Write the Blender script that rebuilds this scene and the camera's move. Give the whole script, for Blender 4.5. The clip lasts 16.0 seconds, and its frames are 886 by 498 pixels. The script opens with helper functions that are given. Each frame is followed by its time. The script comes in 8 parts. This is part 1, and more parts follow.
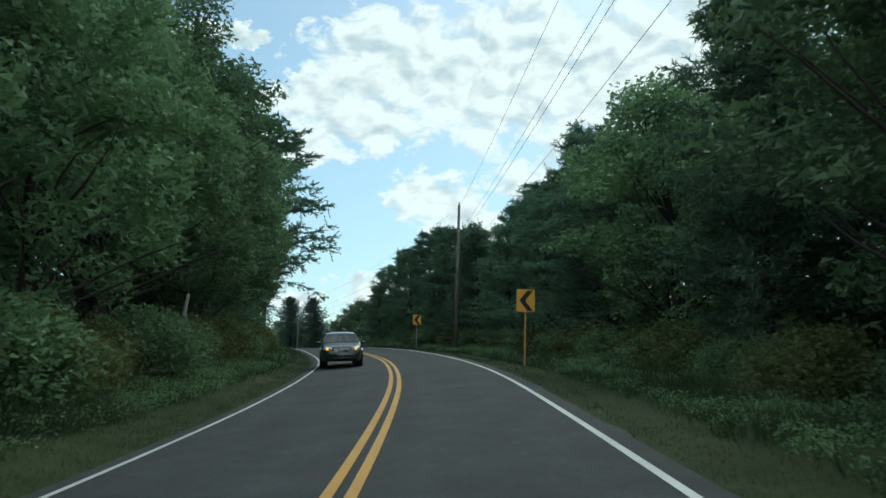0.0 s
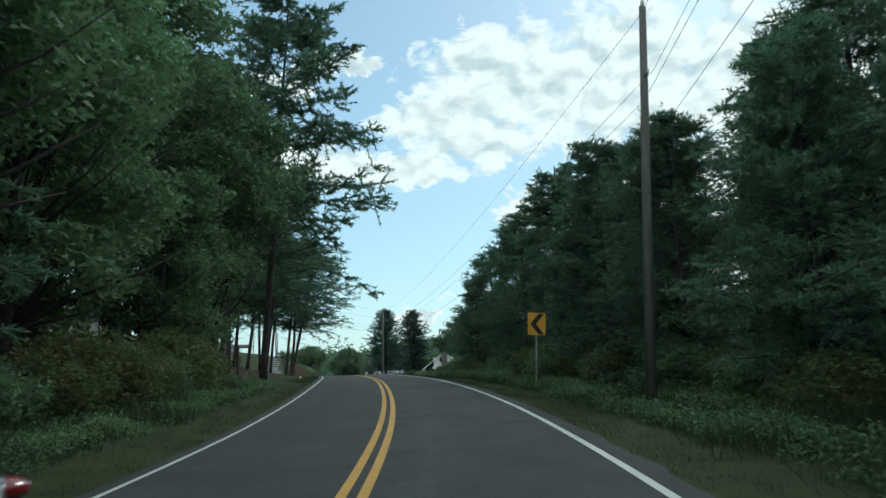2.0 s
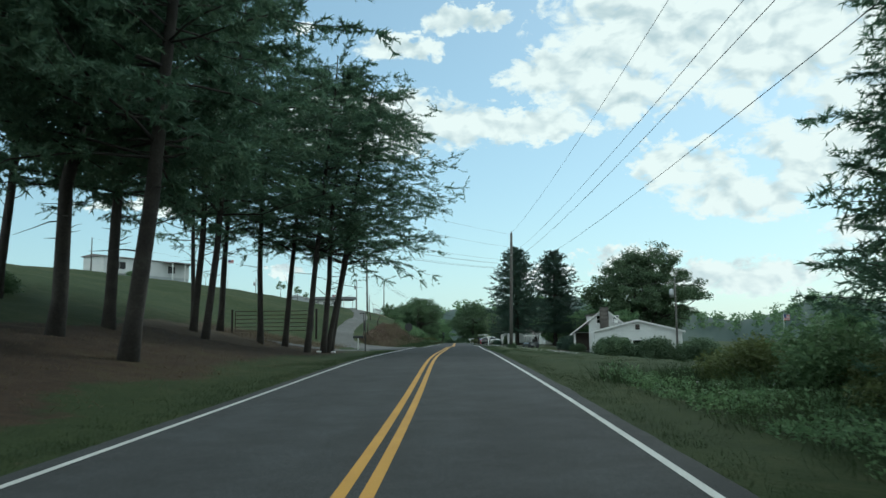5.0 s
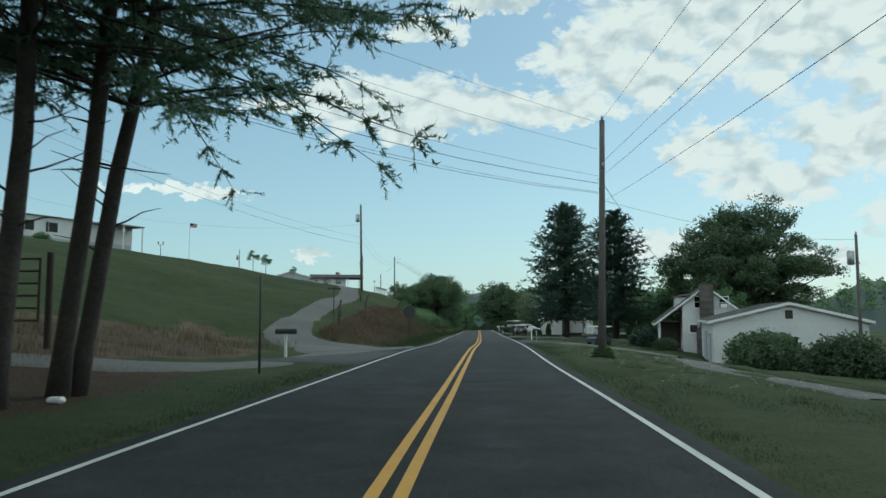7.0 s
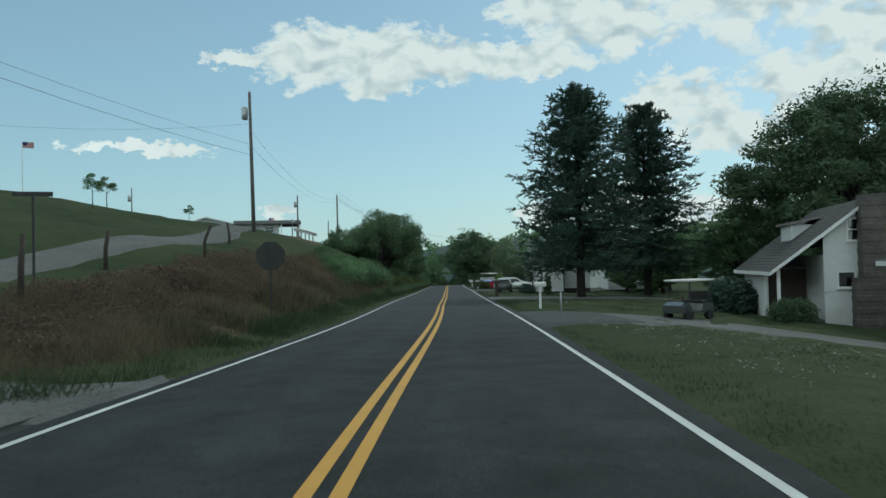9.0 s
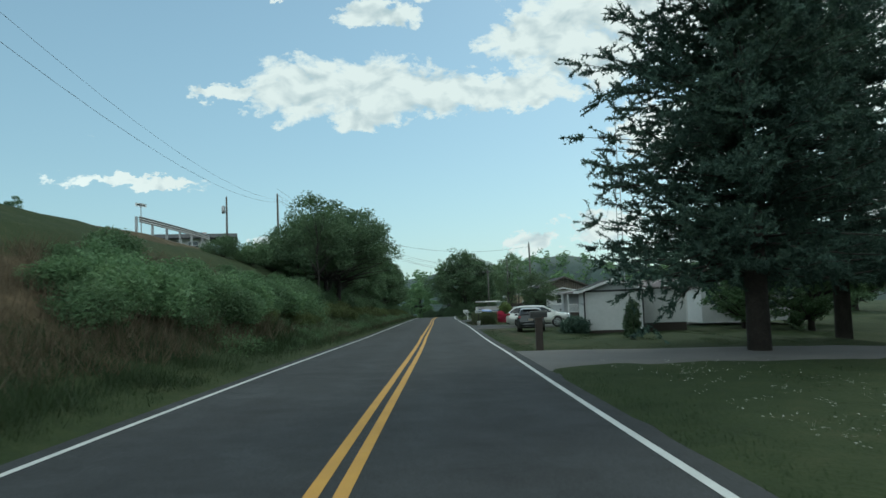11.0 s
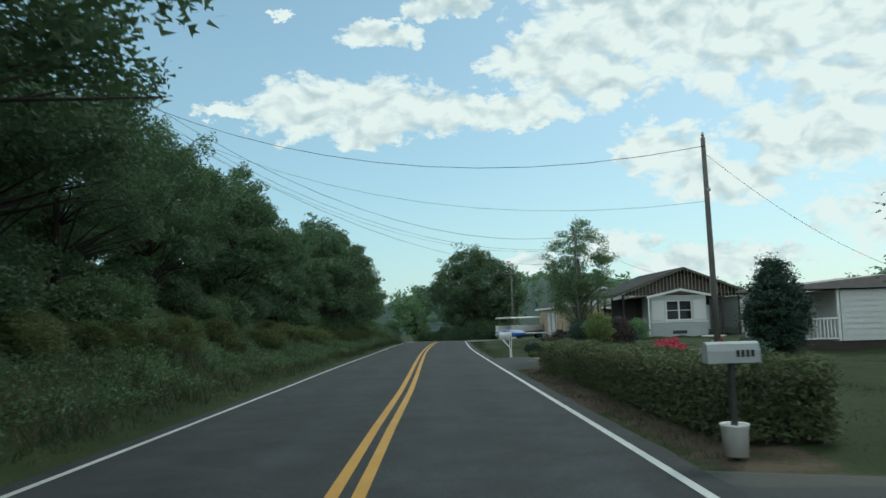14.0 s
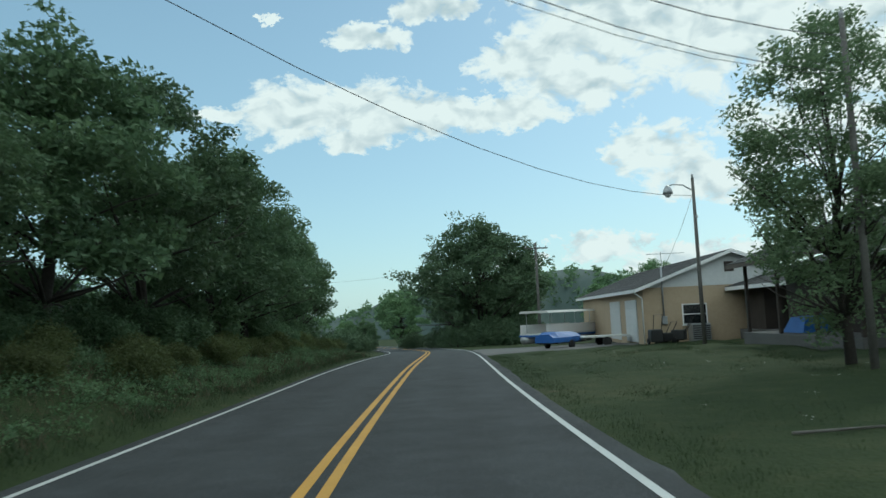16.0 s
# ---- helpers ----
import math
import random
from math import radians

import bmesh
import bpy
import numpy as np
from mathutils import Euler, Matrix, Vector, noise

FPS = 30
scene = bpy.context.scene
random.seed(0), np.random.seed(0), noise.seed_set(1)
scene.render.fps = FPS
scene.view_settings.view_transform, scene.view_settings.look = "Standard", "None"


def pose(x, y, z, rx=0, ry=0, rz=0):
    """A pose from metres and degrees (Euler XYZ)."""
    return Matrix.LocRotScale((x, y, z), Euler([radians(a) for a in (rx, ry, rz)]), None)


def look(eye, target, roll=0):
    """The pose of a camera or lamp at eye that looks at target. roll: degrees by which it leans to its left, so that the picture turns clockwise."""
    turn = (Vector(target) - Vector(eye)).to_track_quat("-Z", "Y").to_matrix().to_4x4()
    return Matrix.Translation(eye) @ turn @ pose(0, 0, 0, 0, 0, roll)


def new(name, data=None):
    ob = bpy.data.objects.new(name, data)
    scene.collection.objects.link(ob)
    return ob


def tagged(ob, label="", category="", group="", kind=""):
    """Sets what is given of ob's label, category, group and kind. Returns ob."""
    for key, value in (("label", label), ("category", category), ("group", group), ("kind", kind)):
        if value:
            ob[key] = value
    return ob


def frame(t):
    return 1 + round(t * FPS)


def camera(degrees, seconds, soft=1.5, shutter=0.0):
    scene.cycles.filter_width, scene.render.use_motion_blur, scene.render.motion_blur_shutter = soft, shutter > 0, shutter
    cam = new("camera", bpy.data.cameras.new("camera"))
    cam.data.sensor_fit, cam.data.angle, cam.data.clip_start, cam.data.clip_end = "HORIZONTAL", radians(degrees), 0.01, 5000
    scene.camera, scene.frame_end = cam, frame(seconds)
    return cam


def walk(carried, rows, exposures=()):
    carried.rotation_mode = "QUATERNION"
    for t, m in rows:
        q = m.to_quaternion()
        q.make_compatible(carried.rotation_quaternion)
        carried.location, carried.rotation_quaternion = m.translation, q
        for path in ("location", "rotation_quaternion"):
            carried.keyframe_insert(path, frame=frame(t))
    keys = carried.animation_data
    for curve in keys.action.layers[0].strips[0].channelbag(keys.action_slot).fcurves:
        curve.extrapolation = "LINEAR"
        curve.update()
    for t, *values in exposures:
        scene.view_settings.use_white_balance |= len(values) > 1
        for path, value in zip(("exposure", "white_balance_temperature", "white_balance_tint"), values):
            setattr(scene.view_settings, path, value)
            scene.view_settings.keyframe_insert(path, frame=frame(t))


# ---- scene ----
cam = camera(62.0, 16.0, 1.5, 0.1)
PATH = [
    (0.0, (1.14, 0.07, 1.421), (0.357, 9.946, 2.777), -1.28),
    (0.5, (0.59, 8.04, 1.601), (-0.528, 17.886, 2.966), -1.00),
    (1.0, (-0.16, 15.97, 1.854), (-1.611, 25.766, 3.271), -0.80),
    (1.5, (-1.27, 23.76, 2.101), (-3.094, 33.470, 3.633), -1.48),
    (2.0, (-2.62, 31.40, 2.306), (-4.923, 41.001, 3.921), -1.67),
    (2.5, (-4.33, 39.00, 2.500), (-7.219, 48.434, 4.121), -1.59),
    (3.0, (-6.40, 46.48, 2.701), (-9.769, 55.771, 4.209), -1.10),
    (3.5, (-8.84, 53.82, 2.892), (-12.434, 63.046, 4.255), -1.00),
    (4.0, (-11.45, 61.14, 3.062), (-15.220, 70.326, 4.266), -0.78),
    (4.5, (-14.20, 68.56, 3.198), (-18.108, 77.703, 4.313), -0.68),
    (5.0, (-17.15, 75.99, 3.281), (-21.162, 85.092, 4.354), -0.64),
    (5.5, (-20.25, 83.40, 3.332), (-24.340, 92.461, 4.384), -0.62),
    (6.0, (-23.46, 90.73, 3.373), (-27.623, 99.759, 4.401), -0.57),
    (6.5, (-26.71, 97.95, 3.399), (-30.951, 106.950, 4.372), -0.44),
    (7.0, (-29.70, 105.13, 3.391), (-34.026, 114.108, 4.253), -0.18),
    (7.5, (-32.61, 112.27, 3.330), (-36.847, 121.294, 4.125), -0.39),
    (8.0, (-35.55, 119.52, 3.219), (-39.497, 128.688, 3.796), -0.81),
    (8.5, (-38.57, 126.87, 3.102), (-42.435, 136.080, 3.457), -1.08),
    (9.0, (-41.59, 134.38, 3.011), (-45.559, 143.552, 3.246), -1.39),
    (9.5, (-44.62, 141.91, 2.898), (-48.607, 151.076, 3.151), -1.68),
    (10.0, (-47.63, 149.48, 2.723), (-51.587, 158.655, 3.082), -1.93),
    (10.5, (-50.72, 157.04, 2.555), (-54.604, 166.238, 3.058), -2.09),
    (11.0, (-53.90, 164.57, 2.412), (-57.721, 173.784, 3.052), -2.11),
    (11.5, (-57.14, 172.05, 2.276), (-60.931, 181.278, 2.999), -1.96),
    (12.0, (-60.32, 179.55, 2.138), (-64.139, 188.764, 2.838), -1.60),
    (12.5, (-63.53, 187.11, 1.985), (-67.349, 196.323, 2.689), -1.80),
    (13.0, (-66.75, 194.67, 1.830), (-70.528, 203.891, 2.683), -2.37),
    (13.5, (-69.95, 202.31, 1.702), (-73.690, 211.541, 2.636), -2.21),
    (14.0, (-73.15, 210.04, 1.592), (-76.960, 219.244, 2.494), -1.64),
    (14.5, (-76.36, 217.81, 1.461), (-80.257, 226.974, 2.368), -2.10),
    (15.0, (-79.55, 225.57, 1.312), (-83.474, 234.722, 2.271), -2.50),
    (15.5, (-82.74, 233.31, 1.180), (-86.559, 242.497, 2.162), -2.86),
    (16.0, (-86.00, 240.85, 1.051), (-89.700, 250.098, 1.975), -2.54),
]
walk(cam, [(t, look(eye, target, roll)) for t, eye, target, roll in PATH],
     [(0.0, 0.08, 5850, -7), (3.5, 0.1, 5850, -7), (6.5, -0.13, 6000, -7), (8.0, -0.26, 5950, -7), (9.0, -0.28, 5950, -7), (11.5, -0.12, 5950, -7), (12.5, -0.25, 6000, -7), (13.0, -0.24, 6050, -8), (14.0, -0.08, 6000, -7), (16.0, -0.08, 5900, -7)])
# ---- light: a bright, partly clouded afternoon, the sun ahead and to the right behind thin cloud ----
SUN_AZ, SUN_EL = -14.0, 40.0      # degrees: azimuth to the left of +y, height
sun = new("sun", bpy.data.lights.new("sun", "SUN"))
sun.data.energy, sun.data.angle, sun.data.color = 1.0, radians(9.0), (1.0, 0.95, 0.86)
sun.matrix_world = look((0, 0, 60), (60 * math.sin(radians(SUN_AZ)), -60 * math.cos(radians(SUN_AZ)), 60 - 60 * math.tan(radians(SUN_EL))))


def link(tree, a, b):
    tree.links.new(a, b)


def math_node(tree, op, a, b=None, clamp=False):
    n = tree.nodes.new("ShaderNodeMath")
    n.operation, n.use_clamp = op, clamp
    for k, v in enumerate((a, b)):
        if v is None:
            continue
        if isinstance(v, (int, float)):
            n.inputs[k].default_value = v
        else:
            link(tree, v, n.inputs[k])
    return n.outputs[0]


def mix_node(tree, fac, a, b, blend="MIX"):
    n = tree.nodes.new("ShaderNodeMix")
    n.data_type, n.blend_type = "RGBA", blend
    for k, v in ((0, fac), (6, a), (7, b)):
        if isinstance(v, (int, float)):
            n.inputs[k].default_value = v
        elif isinstance(v, tuple):
            n.inputs[k].default_value = (*v, 1.0)
        else:
            link(tree, v, n.inputs[k])
    return n.outputs[2]


def noise_node(tree, vector, scale, detail=4.0, rough=0.55, distort=0.0):
    n = tree.nodes.new("ShaderNodeTexNoise")
    n.inputs["Scale"].default_value, n.inputs["Detail"].default_value = scale, detail
    n.inputs["Roughness"].default_value, n.inputs["Distortion"].default_value = rough, distort
    if vector is not None:
        link(tree, vector, n.inputs["Vector"])
    return n.outputs["Fac"]


def ramp_node(tree, fac, stops):
    n = tree.nodes.new("ShaderNodeValToRGB")
    e = n.color_ramp.elements
    while len(e) < len(stops):
        e.new(0.5)
    for k, (p, c) in enumerate(stops):
        e[k].position, e[k].color = p, ((*c, 1.0) if isinstance(c, tuple) else (c, c, c, 1.0))
    link(tree, fac, n.inputs[0])
    return n.outputs[0]


# azimuth, height, half width and half height of the cloud banks, in degrees
CLOUDS = (
    (39.0, 15.7, 2.4, 0.6), (33.2, 16.0, 4.2, 2.3), (27.4, 15.9, 4.8, 2.5), (28.0, 13.7, 3.6, 0.8), (21.8, 15.6, 4.6, 1.6),
    (16.5, 15.4, 4.8, 1.3), (10.6, 17.6, 5.4, 2.3), (14.2, 19.2, 4.4, 1.9), (7.5, 21.6, 8.0, 4.6), (-1.0, 21.0, 9.0, 5.6),
    (-12.0, 18.5, 9.5, 8.0), (26.6, 21.4, 3.4, 0.9), (22.0, 23.3, 3.6, 1.0), (34.6, 22.6, 0.7, 0.45), (5.4, 11.9, 3.6, 2.0),
    (1.2, 9.4, 5.0, 1.9), (-5.0, 12.0, 5.6, 2.9), (9.6, 5.0, 3.2, 1.2), (15.6, 4.0, 1.9, 0.9), (45.5, 9.0, 4.6, 0.4),
    (-14.0, 6.0, 9.0, 3.0), (36.0, 4.6, 1.5, 0.5), (2.0, 3.4, 7.0, 1.3))

world = bpy.data.worlds.new("world")
scene.world = world
world.use_nodes = True
wt = world.node_tree
wt.nodes.clear()
w_out, w_bg = wt.nodes.new("ShaderNodeOutputWorld"), wt.nodes.new("ShaderNodeBackground")
sky = wt.nodes.new("ShaderNodeTexSky")
sky.sky_type, sky.sun_disc = "NISHITA", False
sky.sun_elevation, sky.sun_rotation = radians(SUN_EL), radians(-SUN_AZ)
sky.air_density, sky.dust_density, sky.ozone_density = 1.0, 0.7, 1.6
coord = wt.nodes.new("ShaderNodeTexCoord")
sep = wt.nodes.new("ShaderNodeSeparateXYZ")
link(wt, coord.outputs["Generated"], sep.inputs[0])
az = math_node(wt, "MULTIPLY", math_node(wt, "ARCTAN2", math_node(wt, "MULTIPLY", sep.outputs[0], -1.0), sep.outputs[1]), 57.29578)
el = math_node(wt, "MULTIPLY", math_node(wt, "ARCSINE", sep.outputs[2]), 57.29578)
flat = wt.nodes.new("ShaderNodeCombineXYZ")
link(wt, az, flat.inputs[0])
link(wt, math_node(wt, "MULTIPLY", el, 1.5), flat.inputs[1])
# ragged outlines: the clouds' shapes are bent at two scales
far_side = wt.nodes.new("ShaderNodeVectorMath")
far_side.operation = "ADD"
far_side.inputs[1].default_value = (31.0, 17.0, 0.0)
link(wt, flat.outputs[0], far_side.inputs[0])
bent_az = math_node(wt, "ADD", az, math_node(wt, "MULTIPLY", math_node(wt, "SUBTRACT", noise_node(wt, flat.outputs[0], 0.55, 9.0, 0.66, 0.2), 0.5), 7.0))
bent_el = math_node(wt, "ADD", el, math_node(wt, "MULTIPLY", math_node(wt, "SUBTRACT", noise_node(wt, far_side.outputs[0], 0.55, 9.0, 0.66, 0.2), 0.5), 3.2))
bank = None
for ca, ce, ra, re in CLOUDS:
    dx = math_node(wt, "MULTIPLY", math_node(wt, "SUBTRACT", bent_az, ca), 1.0 / ra)
    dy = math_node(wt, "MULTIPLY", math_node(wt, "SUBTRACT", bent_el, ce), 1.0 / re)
    q = math_node(wt, "SUBTRACT", 1.0, math_node(wt, "ADD", math_node(wt, "MULTIPLY", dx, dx), math_node(wt, "MULTIPLY", dy, dy)))
    bank = q if bank is None else math_node(wt, "MAXIMUM", bank, q)
bank = math_node(wt, "MAXIMUM", bank, -1.2)
# broken cloud added overhead and behind, out of view, to fill the shaded sides
over = math_node(wt, "MULTIPLY", math_node(wt, "SUBTRACT", el, 30.0), 0.08, True)
back = math_node(wt, "MULTIPLY", math_node(wt, "SUBTRACT", math_node(wt, "ABSOLUTE", math_node(wt, "SUBTRACT", az, 15.0)), 50.0), 0.08, True)
bank = math_node(wt, "ADD", bank, math_node(wt, "MULTIPLY", math_node(wt, "MAXIMUM", over, back), 1.35))
# the same billows, a little towards the sun: what they leave open is lit
shift = wt.nodes.new("ShaderNodeVectorMath")
shift.operation = "ADD"
shift.inputs[1].default_value = (-0.7, 1.3, 0.0)
link(wt, flat.outputs[0], shift.inputs[0])
puff = noise_node(wt, flat.outputs[0], 0.34, 12.0, 0.60, 0.5)
ahead = noise_node(wt, shift.outputs[0], 0.34, 3.0, 0.5, 0.5)
soft_puff = noise_node(wt, flat.outputs[0], 0.34, 3.0, 0.5, 0.5)
wisp = noise_node(wt, flat.outputs[0], 0.6, 8.0, 0.62, 0.4)
body = math_node(wt, "ADD", math_node(wt, "MULTIPLY", bank, 0.72), math_node(wt, "MULTIPLY", math_node(wt, "SUBTRACT", puff, 0.50), 2.9))
cover = ramp_node(wt, math_node(wt, "ADD", math_node(wt, "MULTIPLY", body, 0.5), 0.5, True), [(0.42, 0.0), (0.52, 0.55), (0.66, 1.0)])
lit = math_node(wt, "ADD", math_node(wt, "MULTIPLY", math_node(wt, "SUBTRACT", soft_puff, ahead), 2.0), math_node(wt, "MULTIPLY", wisp, 0.5))
lit = math_node(wt, "SUBTRACT", math_node(wt, "ADD", lit, 0.5), math_node(wt, "MULTIPLY", body, 0.17), True)
thick = ramp_node(wt, lit, [(0.2, (5.2, 5.8, 6.15)), (0.45, (6.5, 6.8, 7.0)), (0.75, (8.4, 8.4, 8.3))])
# cloud away from the sun is brightened, mostly out of view, as added fill light
to_sun = wt.nodes.new("ShaderNodeVectorMath")
to_sun.operation = "DOT_PRODUCT"
to_sun.inputs[1].default_value = (-math.sin(radians(SUN_AZ)) * math.cos(radians(SUN_EL)), math.cos(radians(SUN_AZ)) * math.cos(radians(SUN_EL)), math.sin(radians(SUN_EL)))
link(wt, coord.outputs["Generated"], to_sun.inputs[0])
front = ramp_node(wt, math_node(wt, "ADD", math_node(wt, "MULTIPLY", to_sun.outputs["Value"], 0.5), 0.5), [(0.12, 2.2), (0.45, 1.75), (0.76, 1.0)])
thick = mix_node(wt, 1.0, thick, front, "MULTIPLY")
haze = ramp_node(wt, math_node(wt, "MULTIPLY", el, 1 / 30.0, True), [(0.0, 0.65), (0.35, 0.42), (1.0, 0.25)])
base = mix_node(wt, haze, sky.outputs[0], (5.1, 7.1, 7.9))
link(wt, mix_node(wt, cover, base, thick), w_bg.inputs[0])
w_bg.inputs[1].default_value = 0.109
link(wt, w_bg.outputs[0], w_out.inputs[0])

# ---- the road's course: heading in degrees, grade and cross fall every 8 m from s = -8 ----
HEADING = [1.80, 3.47, 5.13, 6.62, 9.17, 11.25, 14.59, 17.14, 18.82, 19.91, 21.23, 22.07, 22.94, 23.56, 23.46, 22.64, 22.15, 22.50, 22.29, 22.20, 21.70, 21.93, 22.53, 23.12, 22.90, 22.56, 22.98, 22.90, 22.83, 22.86, 23.00, 23.13, 23.46, 23.24, 22.82, 22.26, 21.75, 21.22, 21.52, 22.22, 23.42, 25.22, 27.72, 30.22]
GRADE = [0.0039, 0.0157, 0.0272, 0.0337, 0.0293, 0.0251, 0.0254, 0.0272, 0.0264, 0.0222, 0.0125, 0.0067, 0.0050, 0.0038, 0.0004, -0.0061, -0.0136, -0.0153, -0.0112, -0.0121, -0.0223, -0.0215, -0.0173, -0.0157, -0.0160, -0.0175, -0.0203, -0.0175, -0.0138, -0.0142, -0.0178, -0.0172, -0.0155, -0.0176, -0.0178, -0.0143, -0.0097, -0.0200, -0.0260, -0.0320, -0.0340, -0.0340, -0.0300, -0.0300]
CROSSFALL = [0.0330, 0.0410, 0.0470, 0.0540, 0.0560, 0.0500, 0.0490, 0.0490, 0.0360, 0.0140, 0.0010, -0.0020, 0.0000, 0.0050, 0.0100, 0.0100, 0.0070, 0.0020, -0.0020, 0.0050, 0.0090, 0.0090, 0.0060, 0.0010, -0.0060, -0.0100, -0.0120, -0.0080, -0.0000, 0.0060, 0.0080, 0.0050, 0.0070, 0.0140, 0.0190, 0.0190, 0.0160, 0.0120, 0.0050, 0.0050, 0.0050, 0.0050, 0.0050, 0.0050]
S_NODES = -8.0 + 8.0 * np.arange(len(HEADING))
S_FINE = np.arange(-90.0, 620.0, 1.0)
_psi = np.radians(np.interp(S_FINE, S_NODES, HEADING))
_psi = np.where(S_FINE < -8, np.radians(HEADING[0] + (S_FINE + 8) * 0.2), _psi)
_grade = np.where(S_FINE < -8, GRADE[0], np.interp(S_FINE, S_NODES, GRADE))
_fall = np.interp(S_FINE, S_NODES, CROSSFALL)


def _sum(v):
    c = np.r_[0, np.cumsum((v[1:] + v[:-1]) / 2)]
    return c - np.interp(0, S_FINE, c)


ROAD_X, ROAD_Y, ROAD_Z = _sum(-np.sin(_psi)), _sum(np.cos(_psi)), _sum(_grade)

# heights of the ground over the road's level: a column per distance from the centre line, a row per length along it
LEFT_A = (3.4, 5, 7.5, 10, 14, 20, 30, 45, 70, 150)
LEFT_S = (-60, 50, 75, 100, 125, 140, 150, 158, 175, 200, 220, 250, 290, 330, 420)
LEFT_H = np.array((
    "0 .2 .6 1 1.4 1.8 2 2 2 2", "0 .2 .5 .8 1.2 1.6 2 2.5 3 3", "0 .05 .35 .7 1.2 2 3.2 5 6.5 7",
    "0 .05 .4 .9 1.7 2.8 4.5 7 8.5 9", "0 -.05 .1 .6 1.6 3.2 5.5 8.2 10 10.5", "0 -.05 -.05 .1 .9 3 5.6 8.6 10.5 11",
    "0 -.05 0 .1 .7 2.8 5.8 8.8 11 11.5", "0 0 .7 1.5 1.9 3.0 6.0 9.2 11.5 12", "0 .3 1.8 3 3.8 4.8 7.2 10 12 12.5",
    "0 .4 2.2 4.2 5.6 6.4 8.4 10.8 12.5 13", "0 .4 2.2 4.4 5.8 7.0 8.6 11.2 13 13", "0 .4 1.8 3.5 4.7 6.0 8.3 9.8 11 11",
    "0 .3 1.2 2.2 3.2 4.4 7.6 8.8 9 9", "0 0 .3 .6 .8 1 1 1 1 1", "0 0 0 0 0 0 0 0 0 0"))
RIGHT_A = (3.4, 5, 7.5, 10, 14, 20, 30, 50, 150)
RIGHT_S = (-60, 60, 90, 110, 140, 160, 178, 200, 230, 270, 330, 420)
RIGHT_H = np.array((
    "0 -.1 -.1 0 .2 .4 .5 .5 .5", "0 -.1 -.1 0 .2 .4 .5 .5 .5", "0 -.1 -.1 -.1 0 .1 .1 0 -.5",
    "0 -.05 -.2 -.3 -.5 -.8 -1 -1.2 -2", "0 -.05 -.2 -.4 -.9 -1.5 -1.9 -2.5 -4", "0 -.05 -.2 -.5 -1.1 -1.8 -2 -3 -5",
    "0 -.05 -.15 -.3 -.7 -1.2 -1.6 -3 -5", "0 -.05 -.1 -.15 -.3 -.7 -1.2 -2 -4", "0 -.05 -.1 -.15 -.2 -.3 -.5 -1 -3",
    "0 0 .1 .2 .3 .3 .3 0 -2", "0 0 0 0 .1 .1 .1 0 -1", "0 0 0 0 0 0 0 0 0"))
LEFT_H = np.array([[float(v) for v in row.split()] for row in LEFT_H])
RIGHT_H = np.array([[float(v) for v in row.split()] for row in RIGHT_H])


def table(s, a, ss, aa, hh):
    s, a = np.clip(s, ss[0], ss[-1]), np.clip(a, aa[0], aa[-1])
    i = np.clip(np.searchsorted(ss, s) - 1, 0, len(ss) - 2)
    j = np.clip(np.searchsorted(aa, a) - 1, 0, len(aa) - 2)
    ss, aa = np.asarray(ss, float), np.asarray(aa, float)
    f, g = (s - ss[i]) / (ss[i + 1] - ss[i]), (a - aa[j]) / (aa[j + 1] - aa[j])
    f = f * f * (3 - 2 * f)
    return (hh[i, j] * (1 - f) + hh[i + 1, j] * f) * (1 - g) + (hh[i, j + 1] * (1 - f) + hh[i + 1, j + 1] * f) * g


def rise(s, d):
    """Height of the ground over the road's centre at s, d metres to its right."""
    s, d = np.asarray(s, float), np.asarray(d, float)
    side = np.where(d < 0, table(s, -d, LEFT_S, LEFT_A, LEFT_H), table(s, d, RIGHT_S, RIGHT_A, RIGHT_H))
    return side + np.interp(s, S_FINE, _fall) * np.clip(d, -3.4, 3.4) * np.clip((14 - np.abs(d)) / 10, 0, 1)


def at(s, d, z=0.0, ground=True):
    """World place at s along the road and d to its right; z over the ground, or over the road's level."""
    p = np.interp(s, S_FINE, _psi)
    h = float(rise(s, d)) if ground else 0.0
    return Vector((float(np.interp(s, S_FINE, ROAD_X) + math.cos(p) * d), float(np.interp(s, S_FINE, ROAD_Y) + math.sin(p) * d),
                   float(np.interp(s, S_FINE, ROAD_Z)) + h + z))


def heading(s):
    return math.degrees(float(np.interp(s, S_FINE, _psi)))


def to_road(x, y):
    """s and d of points of the plan."""
    x, y = np.atleast_1d(np.asarray(x, float)), np.atleast_1d(np.asarray(y, float))
    s, d = np.empty(len(x)), np.empty(len(x))
    for k in range(0, len(x), 4000):
        a, b = x[k:k + 4000, None], y[k:k + 4000, None]
        i = np.argmin((a - ROAD_X) ** 2 + (b - ROAD_Y) ** 2, 1)
        dx, dy, p = a[:, 0] - ROAD_X[i], b[:, 0] - ROAD_Y[i], _psi[i]
        s[k:k + 4000] = S_FINE[i] - dx * np.sin(p) + dy * np.cos(p)
        d[k:k + 4000] = dx * np.cos(p) + dy * np.sin(p)
    return s, d


# ---- materials ----


